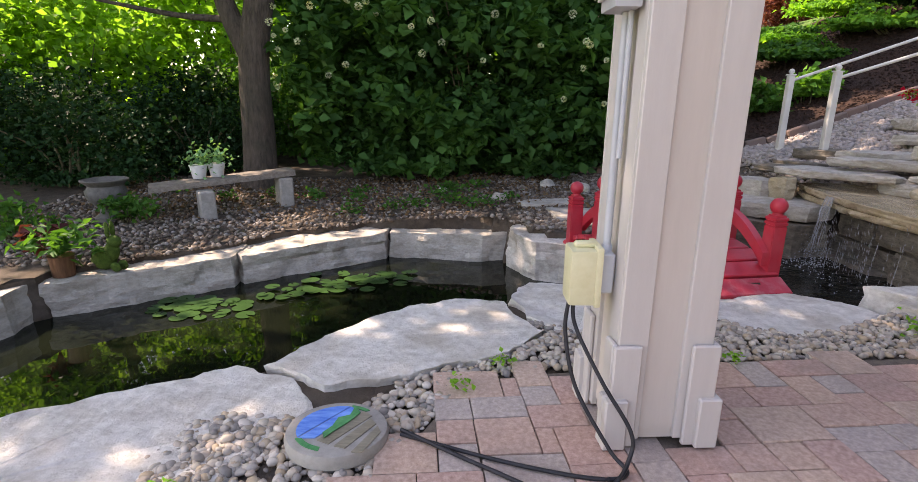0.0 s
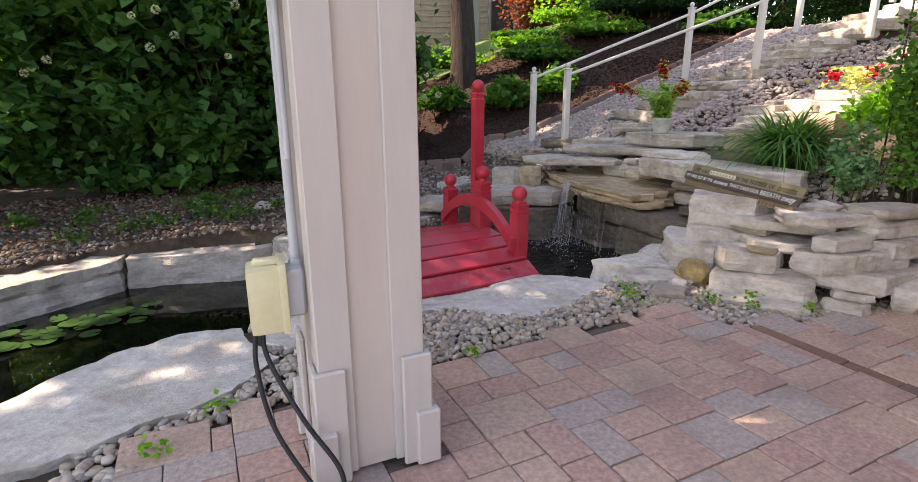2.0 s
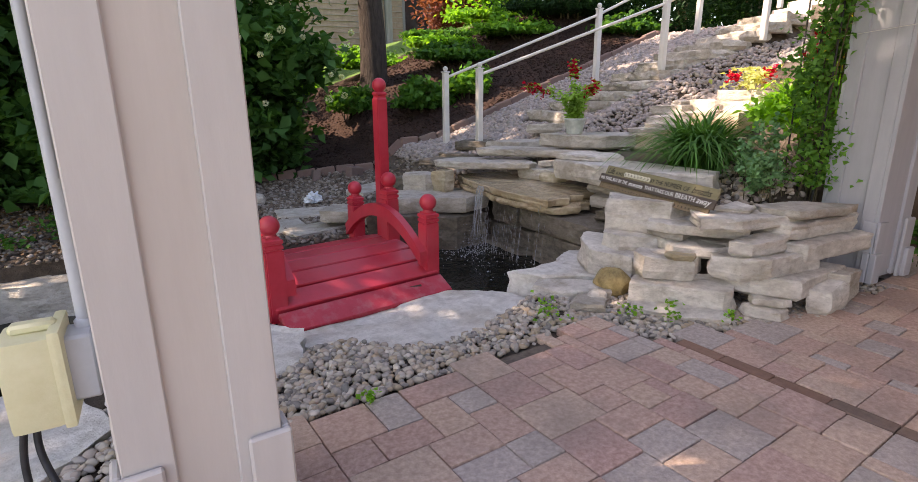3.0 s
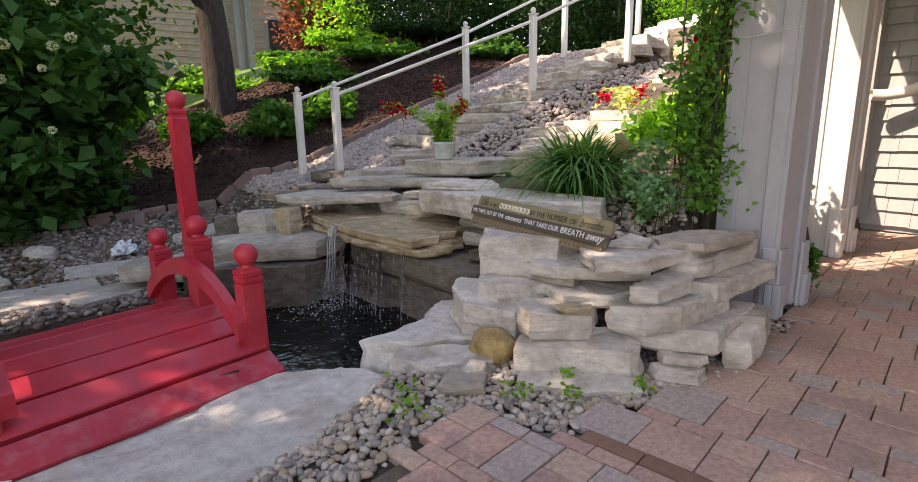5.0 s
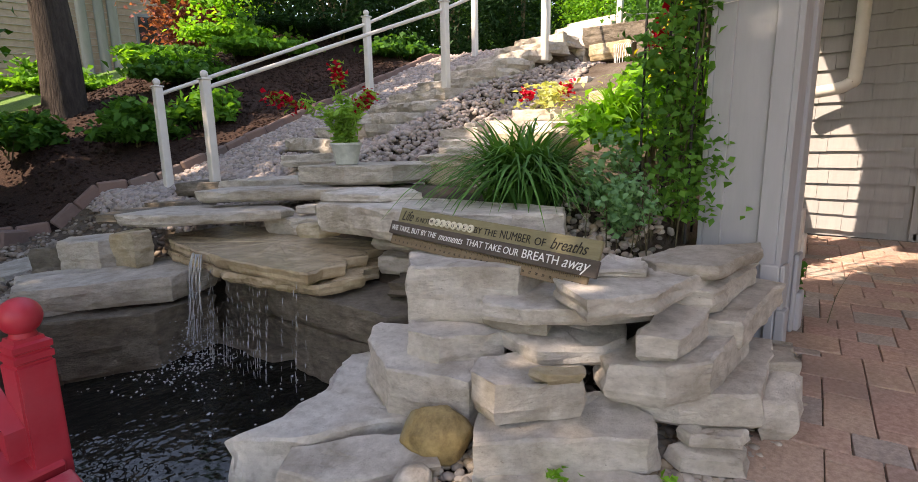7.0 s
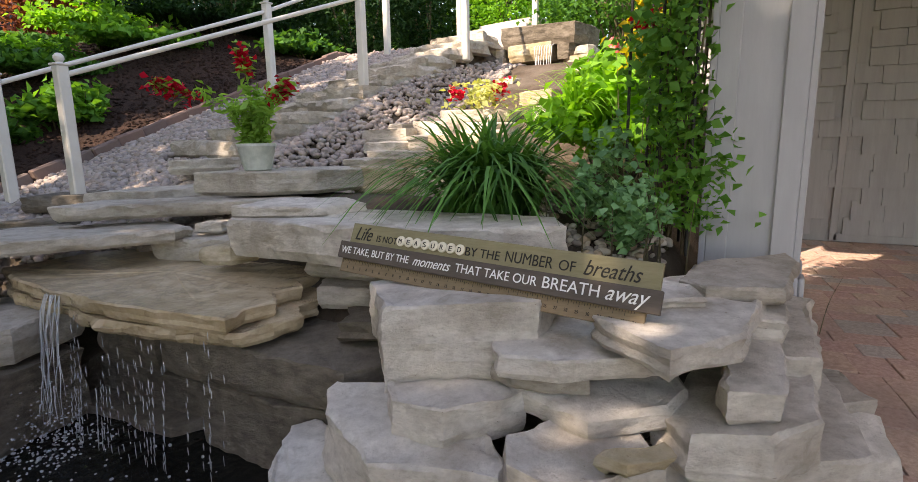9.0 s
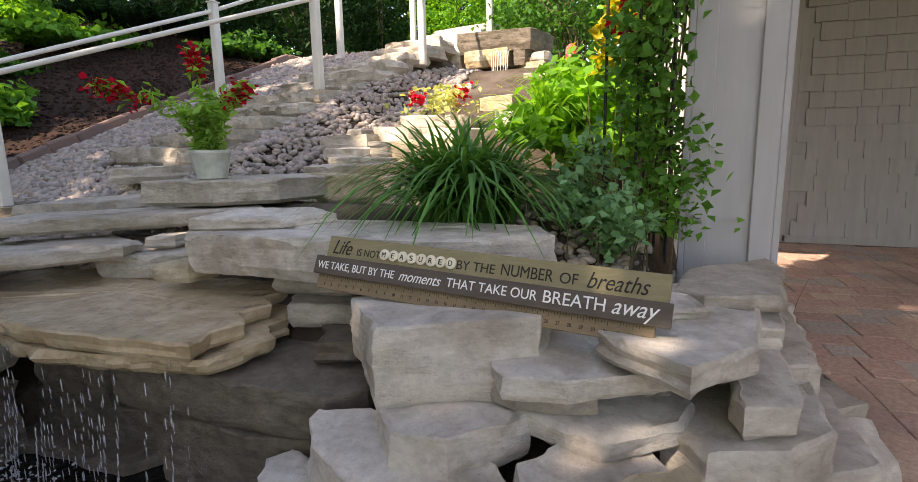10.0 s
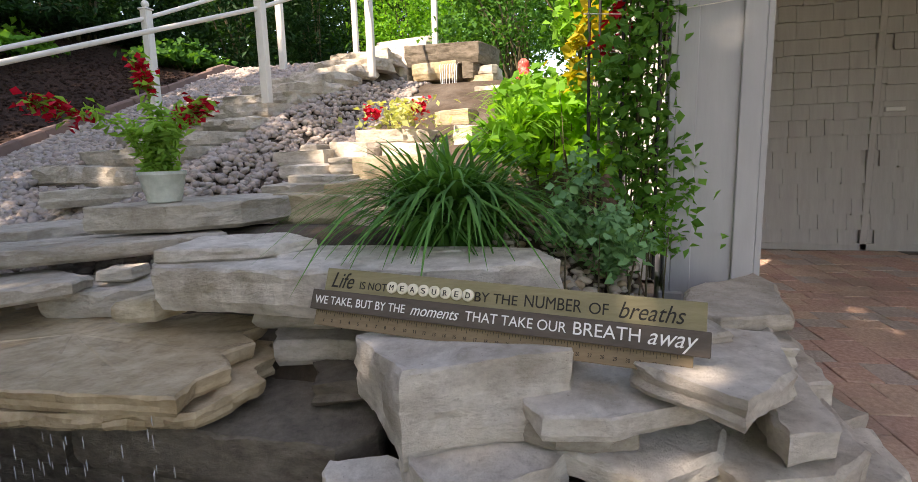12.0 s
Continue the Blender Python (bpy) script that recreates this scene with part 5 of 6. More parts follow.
tagged(mesh_ob("ceiling", box(2.5, 5.1, 0.14, (5.72, -0.7, 2.33)), M_PANEL), "low boarded ceiling in front of the doors", "ceiling", kind="structure")
tagged(mesh_ob("eaves", box(1.9, 0.75, 0.14, (0.99, 1.52, 2.62)), M_PANEL), "plain boarded eaves over the first post", "eaves", kind="structure")
# Added overhang, never in view: blocks sun that would reach the doors.
tagged(mesh_ob("eaves", box(2.9, 0.4, 0.14, (5.7, 2.15, 2.62)), M_PANEL), "unseen boarded overhang added to keep sun off the doors", "eaves", kind="structure")
# Added wall, never in view: cuts sky light entering the passage.
tagged(mesh_ob("shade_wall_south", box(6.0, 0.12, 2.6, (4.1, -3.2, 0.0)), M_TRIM), "unseen painted wall added to darken the covered passage", "wall", kind="structure")
tagged(mesh_ob("beam", box(6.4, 0.16, 0.2, (3.4, 1.7, 2.42), 0.004), M_TRIM), "painted beam carried by the posts", "beam", kind="structure")
ds2 = thing("downspout", "cream metal downspout on the shingled wall", "downspout")
part("pipe", tubes("pipe", [(curve_pts([(6.8, 1.62, 2.3), (6.8, 1.62, 1.35), (6.8, 1.66, 1.2), (6.75, 1.85, 1.15), (6.7, 1.95, 1.15)], 8), 0.045)], 12), M_RAIL, ds2, smooth=60)
line = mesh_ob("wire_line", tubes("wire_line", [(curve_pts([(4.0, 2.3, 1.36), (4.0, 2.05, 1.345), (3.985, 1.68, 1.37)], 6), 0.0018)], 6), M_RAIL)
tagged(line, "thin pale wire tied between trellis and column", "wire")


def far_house():
    hs = thing("brick_house", "distant buff brick house with white columns and dark windows", "house", at=pose(7.6, 20.5, 1.2, 0, 0, -10))
    part("wall", box(13, 7, 5.5, (0, 4, 0)), M_BRICK, hs)
    bm = bmesh.new()
    v = [bm.verts.new(p) for p in ((-7, 0, 5.5), (7, 0, 5.5), (7, 8, 5.5), (-7, 8, 5.5), (-6, 4, 8), (6, 4, 8))]
    for f in ((0, 1, 5, 4), (2, 3, 4, 5), (1, 2, 5), (3, 0, 4), (3, 2, 1, 0)):
        bm.faces.new([v[q] for q in f])
    part("roof", bm, M_ROOF, hs)
    for xx in (-4.5, 2.5, 5.4):
        w = part("window", box(1.1, 0.1, 1.5, (xx, 0.5, 2.2), 0.02), M_SHADED_WHITE, hs)
        part("pane", box(0.9, 0.06, 1.3, (xx, 0.46, 2.3)), M_DARKGLASS, w)
    for xx in (0.42, 0.86, 1.2):
        part("porch_column", lathe([(0.2, 0), (0.2, 0.2), (0.15, 0.3), (0.13, 4.6), (0.2, 4.7), (0.2, 4.9)], 16, pose(xx, -0.4, 0)), M_SHADED_WHITE, hs, smooth=40)
    part("porch_beam", box(1.6, 1.2, 0.5, (0.8, -0.1, 4.9)), M_SHADED_WHITE, hs)
    for k in range(26):
        part("brick_course", box(12.9, 0.03, 0.014, (0, 0.488, 0.2 + 0.2 * k)), M_TRIM, hs)


far_house()


# ---- plants ----
def woody(seed, base, height, spread, n, r0):
    """Bare stems fanning out of one foot."""
    r = rng(seed)
    out = []
    for i in range(n):
        a, s = r.uniform(0, 2 * math.pi), r.uniform(0.2, 1.0) * spread
        p0 = (base[0] + r.normal(0, 0.08), base[1] + r.normal(0, 0.08), base[2] - 0.05)
        p1 = (p0[0] + 0.4 * s * math.cos(a), p0[1] + 0.4 * s * math.sin(a), base[2] + 0.5 * height)
        p2 = (p0[0] + s * math.cos(a), p0[1] + s * math.sin(a), base[2] + height * r.uniform(0.75, 1.0))
        pts = curve_pts([p0, p1, p2], 4)
        out.append((pts, np.linspace(r0, r0 * 0.25, len(pts))))
    return tubes("stems", out, 6)


def shrub(name, label, centre, radii, n, size, leaf, seed, stems=9, k=70, spread=0.2, flowers=0, hollow=0.35, droop=0.4, width=0.36, category="shrub"):
    base = (centre[0], centre[1], ground_z(centre[0], centre[1]))
    t = thing(name, label, category)
    part("stem_growth", woody(seed, base, centre[2] + radii[2] * 0.6 - base[2], max(radii[:2]) * 0.8, stems, min(0.02, 0.022 * max(radii[:2]))), M_STEM, t)["kind"] = "stuff"
    pts = clumps(n, centre, radii, seed + 1, k, spread, hollow, base[2] + 0.05)
    part("foliage", leaf_mesh("foliage", pts, size, seed + 2, droop, width), leaf, t)
    if flowers:
        r = rng(seed + 3)
        fl = []
        for i in range(flowers):
            a, e = r.uniform(-2.9, -0.2), r.uniform(-0.25, 0.9)
            c = np.array(centre) + np.array(radii) * np.array((math.cos(a) * math.cos(e), math.sin(a) * math.cos(e), math.sin(e))) * r.uniform(1.15, 1.36)
            u = r.normal(size=(60, 3))
            fl.append(c + u / np.linalg.norm(u, axis=1)[:, None] * 0.034 * r.uniform(0.7, 1.2))
        part("blossom", leaf_mesh("blossom", np.concatenate(fl), 0.024, seed + 4, 0.0, 0.45), L_WHITE, t, "round white flower heads")
    return t


bush = shrub("snowball_shrub", "large dark green shrub with round white flower heads", (0.1, 7.3, 1.6), (2.25, 1.0, 2.0), 30000, 0.15, L_VIB, 1000, 14, 170, 0.1, flowers=110, hollow=0.2)
# Outer layer painted lighter so the bush looks lit outside, dark inside.
part("foliage", leaf_mesh("foliage", clumps(7000, (0.1, 7.22, 1.6), (2.35, 1.08, 2.05), 1007, 120, 0.055, 0.85, 0.1), 0.17, 1008, 0.35), L_SPRAY, bush, "outer leaves coloured lighter as if lit from above")
shrub("snowball_shrub", "dense dark green shrub beside the mulch bank", (1.6, 8.0, 1.3), (0.95, 0.8, 1.6), 15000, 0.115, L_VIB, 1010, 8, 90, 0.12, hollow=0.25)
shrub("dark_shrub", "low dark evergreen shrub", (-4.9, 6.6, 0.45), (1.3, 0.7, 0.75), 7000, 0.07, L_DARK, 1020, 8, 50)
shrub("dark_shrub", "dark evergreen shrub behind the bench", (-3.6, 7.4, 0.4), (0.9, 0.6, 0.7), 4500, 0.07, L_DARK, 1030, 8, 40)
for i, (x, y, z) in enumerate(((-4.3, 8.9, 0.6), (-2.6, 8.9, 0.7), (-6.2, 7.9, 0.5), (-1.6, 9.3, 0.8))):
    shrub("dark_shrub", "dark green undergrowth behind the bench", (x, y, z), (1.3, 0.6, 0.9), 6500, 0.09, L_MID if i % 2 else L_DARK, 1300 + 5 * i, 8, 60, 0.18, hollow=0.2)
for i, (x, y, z, rx, ry, rz, n) in enumerate(((-8.0, 12, 2.6, 3.2, 1.5, 3.0, 9000), (-4.2, 11.0, 2.2, 2.6, 1.3, 2.6, 9000), (-1.0, 11.5, 2.6, 2.6, 1.2, 3.0, 7000), (-6.3, 9.0, 1.2, 1.8, 1.0, 1.4, 7000), (-11, 10, 2.5, 2.6, 2.0, 3.0, 7000), (-7.5, 7.6, 0.9, 1.3, 1.0, 1.1, 4500))):
    shrub("maple_thicket", "sunlit bright green young maple thicket", (x, y, z), (rx, ry, rz), n, 0.15, L_MAPLE, 1040 + 5 * i, 7, 90, 0.16, hollow=0.3, category="young tree")
for i, (x, y, z, rx, ry, rz, n, lf) in enumerate(((4.6, 10.8, 1.45, 0.9, 0.6, 0.5, 4000, L_BANK), (6.0, 10.4, 1.7, 0.8, 0.6, 0.6, 4500, L_MID), (2.9, 11.4, 1.25, 0.8, 0.5, 0.5, 3000, L_BRIGHT), (5.3, 8.7, 1.5, 0.7, 0.45, 0.45, 3000, L_MID),
                                            (4.2, 7.75, 0.98, 0.45, 0.3, 0.32, 1900, L_MID), (6.5, 8.7, 1.9, 0.8, 0.5, 0.6, 3200, L_BANK), (7.2, 10.6, 2.6, 1.0, 0.7, 1.0, 4000, L_BRIGHT), (3.3, 8.4, 0.95, 0.35, 0.25, 0.25, 900, L_MID),
                                            (5.5, 9.7, 1.6, 0.6, 0.5, 0.5, 2600, L_BRIGHT), (2.2, 9.9, 0.95, 0.6, 0.4, 0.35, 1800, L_BANK), (4.9, 7.6, 1.2, 0.35, 0.25, 0.3, 1200, L_BANK), (7.9, 7.4, 2.0, 0.6, 0.4, 0.4, 2000, L_MID))):
    shrub("garden_shrub", "leafy green perennial on the mulch bank", (x, y, z), (rx, ry, rz), n, 0.105, lf, 1100 + 5 * i, 6, 60, 0.16, category="shrub")
for i, (x, y, z, rx, ry, rz, n) in enumerate(((7.6, 8.6, 2.9, 1.4, 0.8, 1.5, 9000), (9.6, 7.6, 3.4, 1.5, 0.9, 1.7, 9000), (8.6, 10.2, 3.6, 1.8, 1.0, 2.2, 7000), (11.2, 7.2, 3.6, 1.2, 0.9, 1.6, 5000))):
    shrub("dark_conifer", "dense dark green conifer behind the railing", (x, y, z), (rx, ry, rz), n, 0.1, L_DARK, 1150 + 5 * i, 8, 80, 0.17, width=0.2, category="conifer")
for i, (x, y, z, rx, ry, rz) in enumerate(((12.0, 5.9, 3.4, 0.8, 0.8, 1.3), (13.2, 5.0, 3.6, 0.9, 0.8, 1.4), (12.6, 4.0, 3.6, 0.9, 0.8, 1.4))):
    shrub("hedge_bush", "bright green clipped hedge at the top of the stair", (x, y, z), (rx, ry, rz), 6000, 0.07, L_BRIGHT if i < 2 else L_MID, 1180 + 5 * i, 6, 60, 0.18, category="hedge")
shrub("upper_shrub", "twiggy green shrub above the upper waterfall", (9.4, 3.3, 2.85), (1.3, 1.1, 0.75), 7500, 0.07, L_MID, 1200, 16, 60, 0.18)
shrub("upper_shrub", "leafy green shrub above the bed", (7.4, 2.3, 2.2), (0.7, 0.4, 0.6), 2200, 0.09, L_BRIGHT, 1205, 8, 30, 0.2)
shrub("red_maple", "distant red-leaved ornamental maple", (9.6, 15.5, 3.9), (1.9, 1.0, 1.5), 7000, 0.14, L_PINKTREE, 1210, 7, 50, 0.18, category="small tree")


def tree(name, label, trunk, r0, limbs, bark, crown, n, size, leaf, seed, k=120, spread=0.14):
    """A tapered trunk with limbs, and a crown in loose clumps."""
    t = thing(name, label, "tree")
    pts = curve_pts(trunk, 6)
    rad = np.linspace(r0, r0 * 0.62, len(pts))
    rad[:3] *= (1.35, 1.15, 1.05)
    part("trunk", tubes("trunk", [(pts, rad)], 16), bark, t, smooth=70)
    for ctrl, rl in limbs:
        lp = curve_pts(ctrl, 6)
        part("limb", tubes("limb", [(lp, np.linspace(rl, rl * 0.35, len(lp)))], 10), bark, t, smooth=70)
    pl = np.concatenate([clumps(int(n * share), c, rr, seed + 3 * i, int(k * share) + 8, spread, 0.2) for i, (c, rr, share) in enumerate(crown)])
    part("crown", leaf_mesh("crown", pl, size, seed + 1, 0.35), leaf, t)


# Most crown clumps are unseen, added to shade the garden and darken pond reflections.
tree("maple_tree", "tall shade tree with a forked grey-brown trunk", [(-2.52, 6.65, -0.15), (-2.52, 6.7, 0.6), (-2.5, 6.75, 1.6), (-2.2, 6.8, 3.2), (-2.0, 6.8, 5.5)], 0.215,
     [([(-2.5, 6.75, 1.4), (-2.9, 6.85, 2.3), (-3.3, 6.9, 4.5)], 0.16), ([(-2.6, 6.8, 1.9), (-3.4, 6.8, 1.95), (-4.3, 6.7, 2.1)], 0.05), ([(-2.2, 6.8, 3.4), (-0.8, 6.2, 4.8), (0.2, 5.6, 5.4)], 0.09)],
     M_BARK, [((-2.2, 5.1, 5.6), (2.6, 2.1, 1.3), 0.5), ((-3.7, 3.1, 5.7), (2.4, 1.4, 1.1), 0.25), ((-4.0, 6.8, 5.4), (2.6, 1.8, 1.6), 0.25), ((-0.6, 7.4, 6.6), (2.0, 1.4, 1.2), 0.2), ((-5.2, 4.7, 5.6), (2.3, 1.7, 1.2), 0.3), ((-0.7, 3.55, 5.6), (1.7, 0.7, 0.8), 0.3), ((-4.6, 8.6, 4.0), (3.4, 1.1, 1.2), 0.35), ((-8.8, 6.8, 4.4), (2.6, 1.5, 1.4), 0.5)], 20000, 0.15, L_CANOPY, 2000)
# Last three crown clumps are unseen, added to dapple the stair and slope.
tree("shade_tree", "dark-trunked tree on the mulch bank", [(3.95, 9.2, 0.85), (3.97, 9.2, 2.0), (3.9, 9.2, 3.2), (3.7, 9.3, 6.0)], 0.24,
     [([(3.9, 9.2, 2.6), (3.2, 9.0, 3.3), (2.2, 8.6, 4.0)], 0.08), ([(3.9, 9.2, 2.9), (4.8, 9.1, 3.6), (6.0, 9.0, 4.4)], 0.07)],
     M_BARK_DARK, [((1.3, 8.9, 3.7), (1.3, 0.8, 0.6), 0.3), ((2.6, 9.9, 6.2), (1.8, 1.2, 1.1), 0.5), ((2.3, 7.1, 6.3), (1.7, 1.0, 0.8), 0.24), ((1.7, 7.7, 4.9), (1.2, 0.9, 0.6), 0.3), ((2.7, 8.3, 5.7), (1.3, 0.8, 0.6), 0.28)], 13000, 0.13, L_CANOPY, 2100)
tree("far_tree", "tall green tree behind the thicket", [(-7, 17, -0.1), (-7, 17, 5), (-6.8, 17, 8)], 0.25, [([(-7, 17, 3), (-9, 17, 5), (-10, 17, 6)], 0.1)],
     M_BARK_DARK, [((-7, 17, 6), (5.5, 2, 4.5), 1.0)], 11000, 0.25, L_CANOPY, 2200)
tree("far_tree", "tall green tree beyond the pond", [(0.5, 16, 0.3), (0.5, 16, 5), (0.8, 16, 8)], 0.25, [([(0.5, 16, 3), (2, 16, 5), (3, 16, 6)], 0.1)],
     M_BARK_DARK, [((0.8, 16, 5.5), (4.5, 2, 4), 1.0)], 11000, 0.25, L_CANOPY, 2300)
tree("far_tree", "tall green tree behind the conifers", [(12, 13, 1.5), (12, 13, 6), (12, 13, 9)], 0.25, [([(12, 13, 5), (13, 13, 7), (14, 13, 8)], 0.1)],
     M_BARK_DARK, [((12, 13, 7), (5, 2.2, 4.5), 1.0)], 12000, 0.25, L_CANOPY, 2400)
tree("far_tree", "tall green tree beyond the stair", [(18, 5, 1.5), (18, 5, 6), (18, 5, 9)], 0.25, [([(18, 5, 5), (18, 6, 7), (18, 7, 8)], 0.1)],
     M_BARK_DARK, [((18, 5, 6), (2.2, 5.5, 4.5), 1.0)], 11000, 0.25, L_CANOPY, 2500)
tree("far_tree", "tall green tree behind the top of the stair", [(15, 10, 1.5), (15, 10, 5), (15, 10, 8)], 0.25, [([(15, 10, 4), (14, 9, 5.5), (13, 9, 6.5)], 0.1)],
     M_BARK_DARK, [((15, 9.5, 5.5), (3.2, 3.2, 3.6), 1.0)], 14000, 0.24, L_CANOPY, 2700)
tree("far_tree", "tall green tree beyond the pond stones", [(-12.5, 14.5, -0.2), (-12.5, 14.5, 5), (-12.5, 14.5, 8)], 0.25, [([(-12.5, 14.5, 3), (-13.5, 14.5, 5), (-14.5, 14.5, 6)], 0.1)],
     M_BARK_DARK, [((-12.5, 14.5, 5.0), (3.6, 2, 4.5), 1.0)], 10000, 0.25, L_MAPLE, 2650)
tree("far_tree", "tall green tree at the pond's far end", [(-13, 6, -0.2), (-13, 6, 5), (-13, 6, 8)], 0.25, [([(-13, 6, 3), (-13, 7, 5), (-13, 8, 6)], 0.1)],
     M_BARK_DARK, [((-12.5, 6, 4.5), (2.2, 5, 4.5), 1.0)], 10000, 0.25, L_MAPLE, 2600)


def blades(name, label, base, n, length, spread, seed, leaf=None, width=0.009):
    """A clump of arching strap leaves."""
    r = rng(seed)
    seg = 7
    vs, fs = [], []
    for i in range(n):
        a, ln = r.uniform(0, 2 * math.pi), length * r.uniform(0.55, 1.1)
        lean = r.uniform(0.4, 1.12) * spread
        px, py = base[0] + r.normal(0, 0.06), base[1] + r.normal(0, 0.06)
        ca, sa = math.cos(a), math.sin(a)
        for k in range(seg + 1):
            t = k / seg
            out = lean * ln * t ** 1.4
            z = base[2] + ln * (t * 1.05 - lean * 0.95 * t ** 2.3)
            w = width * (1 - t ** 2.2) * r.uniform(0.9, 1.1) + 0.0004
            vs.append((px + ca * out - sa * w, py + sa * out + ca * w, z))
            vs.append((px + ca * out + sa * w, py + sa * out - ca * w, z))
        o = i * 2 * (seg + 1)
        fs += [(o + 2 * k, o + 2 * k + 1, o + 2 * k + 3, o + 2 * k + 2) for k in range(seg)]
    t = thing(name, label, "plant")
    part("foliage", fast_mesh("foliage", vs, fs), leaf or L_BLADE, t)["kind"] = "stuff"
    return t


blades("grass_clump", "dense clump of arching dark green strap leaves", (3.93, 2.8, 0.52), 820, 0.66, 1.0, 3000, width=0.0105)
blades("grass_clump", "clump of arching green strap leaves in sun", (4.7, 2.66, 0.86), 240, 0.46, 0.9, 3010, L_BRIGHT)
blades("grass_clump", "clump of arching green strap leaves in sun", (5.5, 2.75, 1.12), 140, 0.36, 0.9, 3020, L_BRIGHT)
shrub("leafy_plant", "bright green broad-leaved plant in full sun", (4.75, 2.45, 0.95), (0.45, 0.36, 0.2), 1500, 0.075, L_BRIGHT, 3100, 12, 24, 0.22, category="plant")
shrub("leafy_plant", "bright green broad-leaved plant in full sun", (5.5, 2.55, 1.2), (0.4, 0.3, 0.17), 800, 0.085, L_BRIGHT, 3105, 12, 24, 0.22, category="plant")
shrub("columbine", "grey-green small-leaved plant spilling beside the sign", (3.68, 2.17, 0.57), (0.15, 0.12, 0.14), 620, 0.034, L_GREY, 3110, 12, 34, 0.2, category="plant", width=0.45)
shrub("columbine", "grey-green small-leaved plant beside the column", (3.86, 2.3, 0.68), (0.16, 0.12, 0.2), 520, 0.036, L_GREY, 3115, 10, 28, 0.2, category="plant", width=0.45)
shrub("yellow_plant", "yellow-leaved climbing plant in sun", (4.6, 2.3, 1.32), (0.14, 0.1, 0.24), 160, 0.06, L_YELLOW, 3120, 6, 12, 0.25, category="plant")

# vine on an iron trellis
tv = thing("trellis_vine", "dark green climbing vine on a black iron trellis", "vine")
bars = [([(3.98 + dx, 2.04 + dy, 0.4), (3.98 + dx, 2.04 + dy, 2.3)], 0.006) for dx, dy in ((0, 0), (0.05, 0.12), (0.1, 0.24), (0.3, 0.05), (0.35, 0.2))]
part("trellis", tubes("trellis", bars, 6), M_TRELLIS, tv)
r = rng(3200)
vp = np.stack([r.normal(4.02, 0.1, 4400), r.normal(2.09, 0.075, 4400), r.uniform(0.5, 2.5, 4400)], 1)
vp[:, 1] += 0.05 * np.sin(vp[:, 2] * 7)
part("foliage", leaf_mesh("foliage", vp, 0.042, 3201, 0.45, 0.36), L_VINE, tv)
part("stem_growth", tubes("stems", [(curve_pts([(4.0 + r.uniform(-.05, .15), 2.06 + r.uniform(-.05, .12), 0.4), (4.02 + r.uniform(-.05, .1), 2.05 + r.uniform(-.05, .09), 1.2), (4.02 + r.uniform(-.05, .1), 2.05 + r.uniform(-.05, .09), 2.3)], 5), 0.004) for _ in range(12)], 5), M_STEM, tv)["kind"] = "stuff"
for c in ((4.05, 2.17, 1.36), (4.1, 2.22, 1.26)):
    part("blossom", leaf_mesh("blossom", np.array(c) + r.normal(size=(40, 3)) * 0.022, 0.04, 3203, 0.0, 0.45), L_RED, tv, "dark red flower")
shrub("leafy_plant", "young green plant at the foot of the column", (4.5, 1.72, 0.16), (0.12, 0.09, 0.2), 160, 0.06, L_MID, 3130, 6, 14, 0.25, category="plant")


def flower_pot(at):
    t = thing("flower_pot", "pale mottled ceramic pot with dark red snapdragons", "potted plant", at=at)
    part("pot", lathe([(0.062, 0.0), (0.07, 0.005), (0.095, 0.12), (0.1, 0.125), (0.1, 0.14), (0.09, 0.14), (0.085, 0.12)], 28), M_CERAMIC, t, smooth=40)
    part("soil", lathe([(0.085, 0.11), (0.085, 0.118)], 20), M_SOIL, t)
    r = rng(61)
    st, lv, fl = [], [], []
    for i, (a, lean, ln) in enumerate(((2.0, 0.12, 0.52), (0.3, 0.5, 0.38), (-1.2, 0.85, 0.4), (3.3, 1.0, 0.44), (1.0, 0.2, 0.28), (4.4, 0.4, 0.26), (5.3, 0.3, 0.24), (2.7, 0.4, 0.24))):
        tip = (lean * ln * math.cos(a), lean * ln * math.sin(a), 0.12 + ln * (1 - 0.35 * lean))
        pts = curve_pts([(0.02 * math.cos(a), 0.02 * math.sin(a), 0.11), (tip[0] * 0.35, tip[1] * 0.35, 0.12 + ln * 0.5), tip], 6)
        st.append((pts, np.linspace(0.004, 0.002, len(pts))))
        for p in pts[1:]:
            lv.append(np.array(p) + r.normal(size=(9, 3)) * 0.022)
        if i < 4:
            for q in np.linspace(0.0, 1.0, 7):
                fl.append(np.array(pts[-1]) * q + np.array(pts[-4]) * (1 - q) + r.normal(size=(15, 3)) * 0.021)
    part("stem_growth", tubes("stems", st, 5), L_LIME, t)
    part("foliage", leaf_mesh("foliage", np.concatenate(lv), 0.06, 62, -0.3, 0.2), L_LIME, t)
    part("blossom", leaf_mesh("blossom", np.concatenate(fl), 0.034, 63, 0.0, 0.45), L_RED, t, "dark red flower spikes")


flower_pot(pose(3.95, 4.14, 0.70, 0, 0, -35))
ft = thing("red_flower_plant", "low cream and red flowering plant on a ledge", "plant", at=pose(5.86, 3.72, 1.07))
r = rng(64)
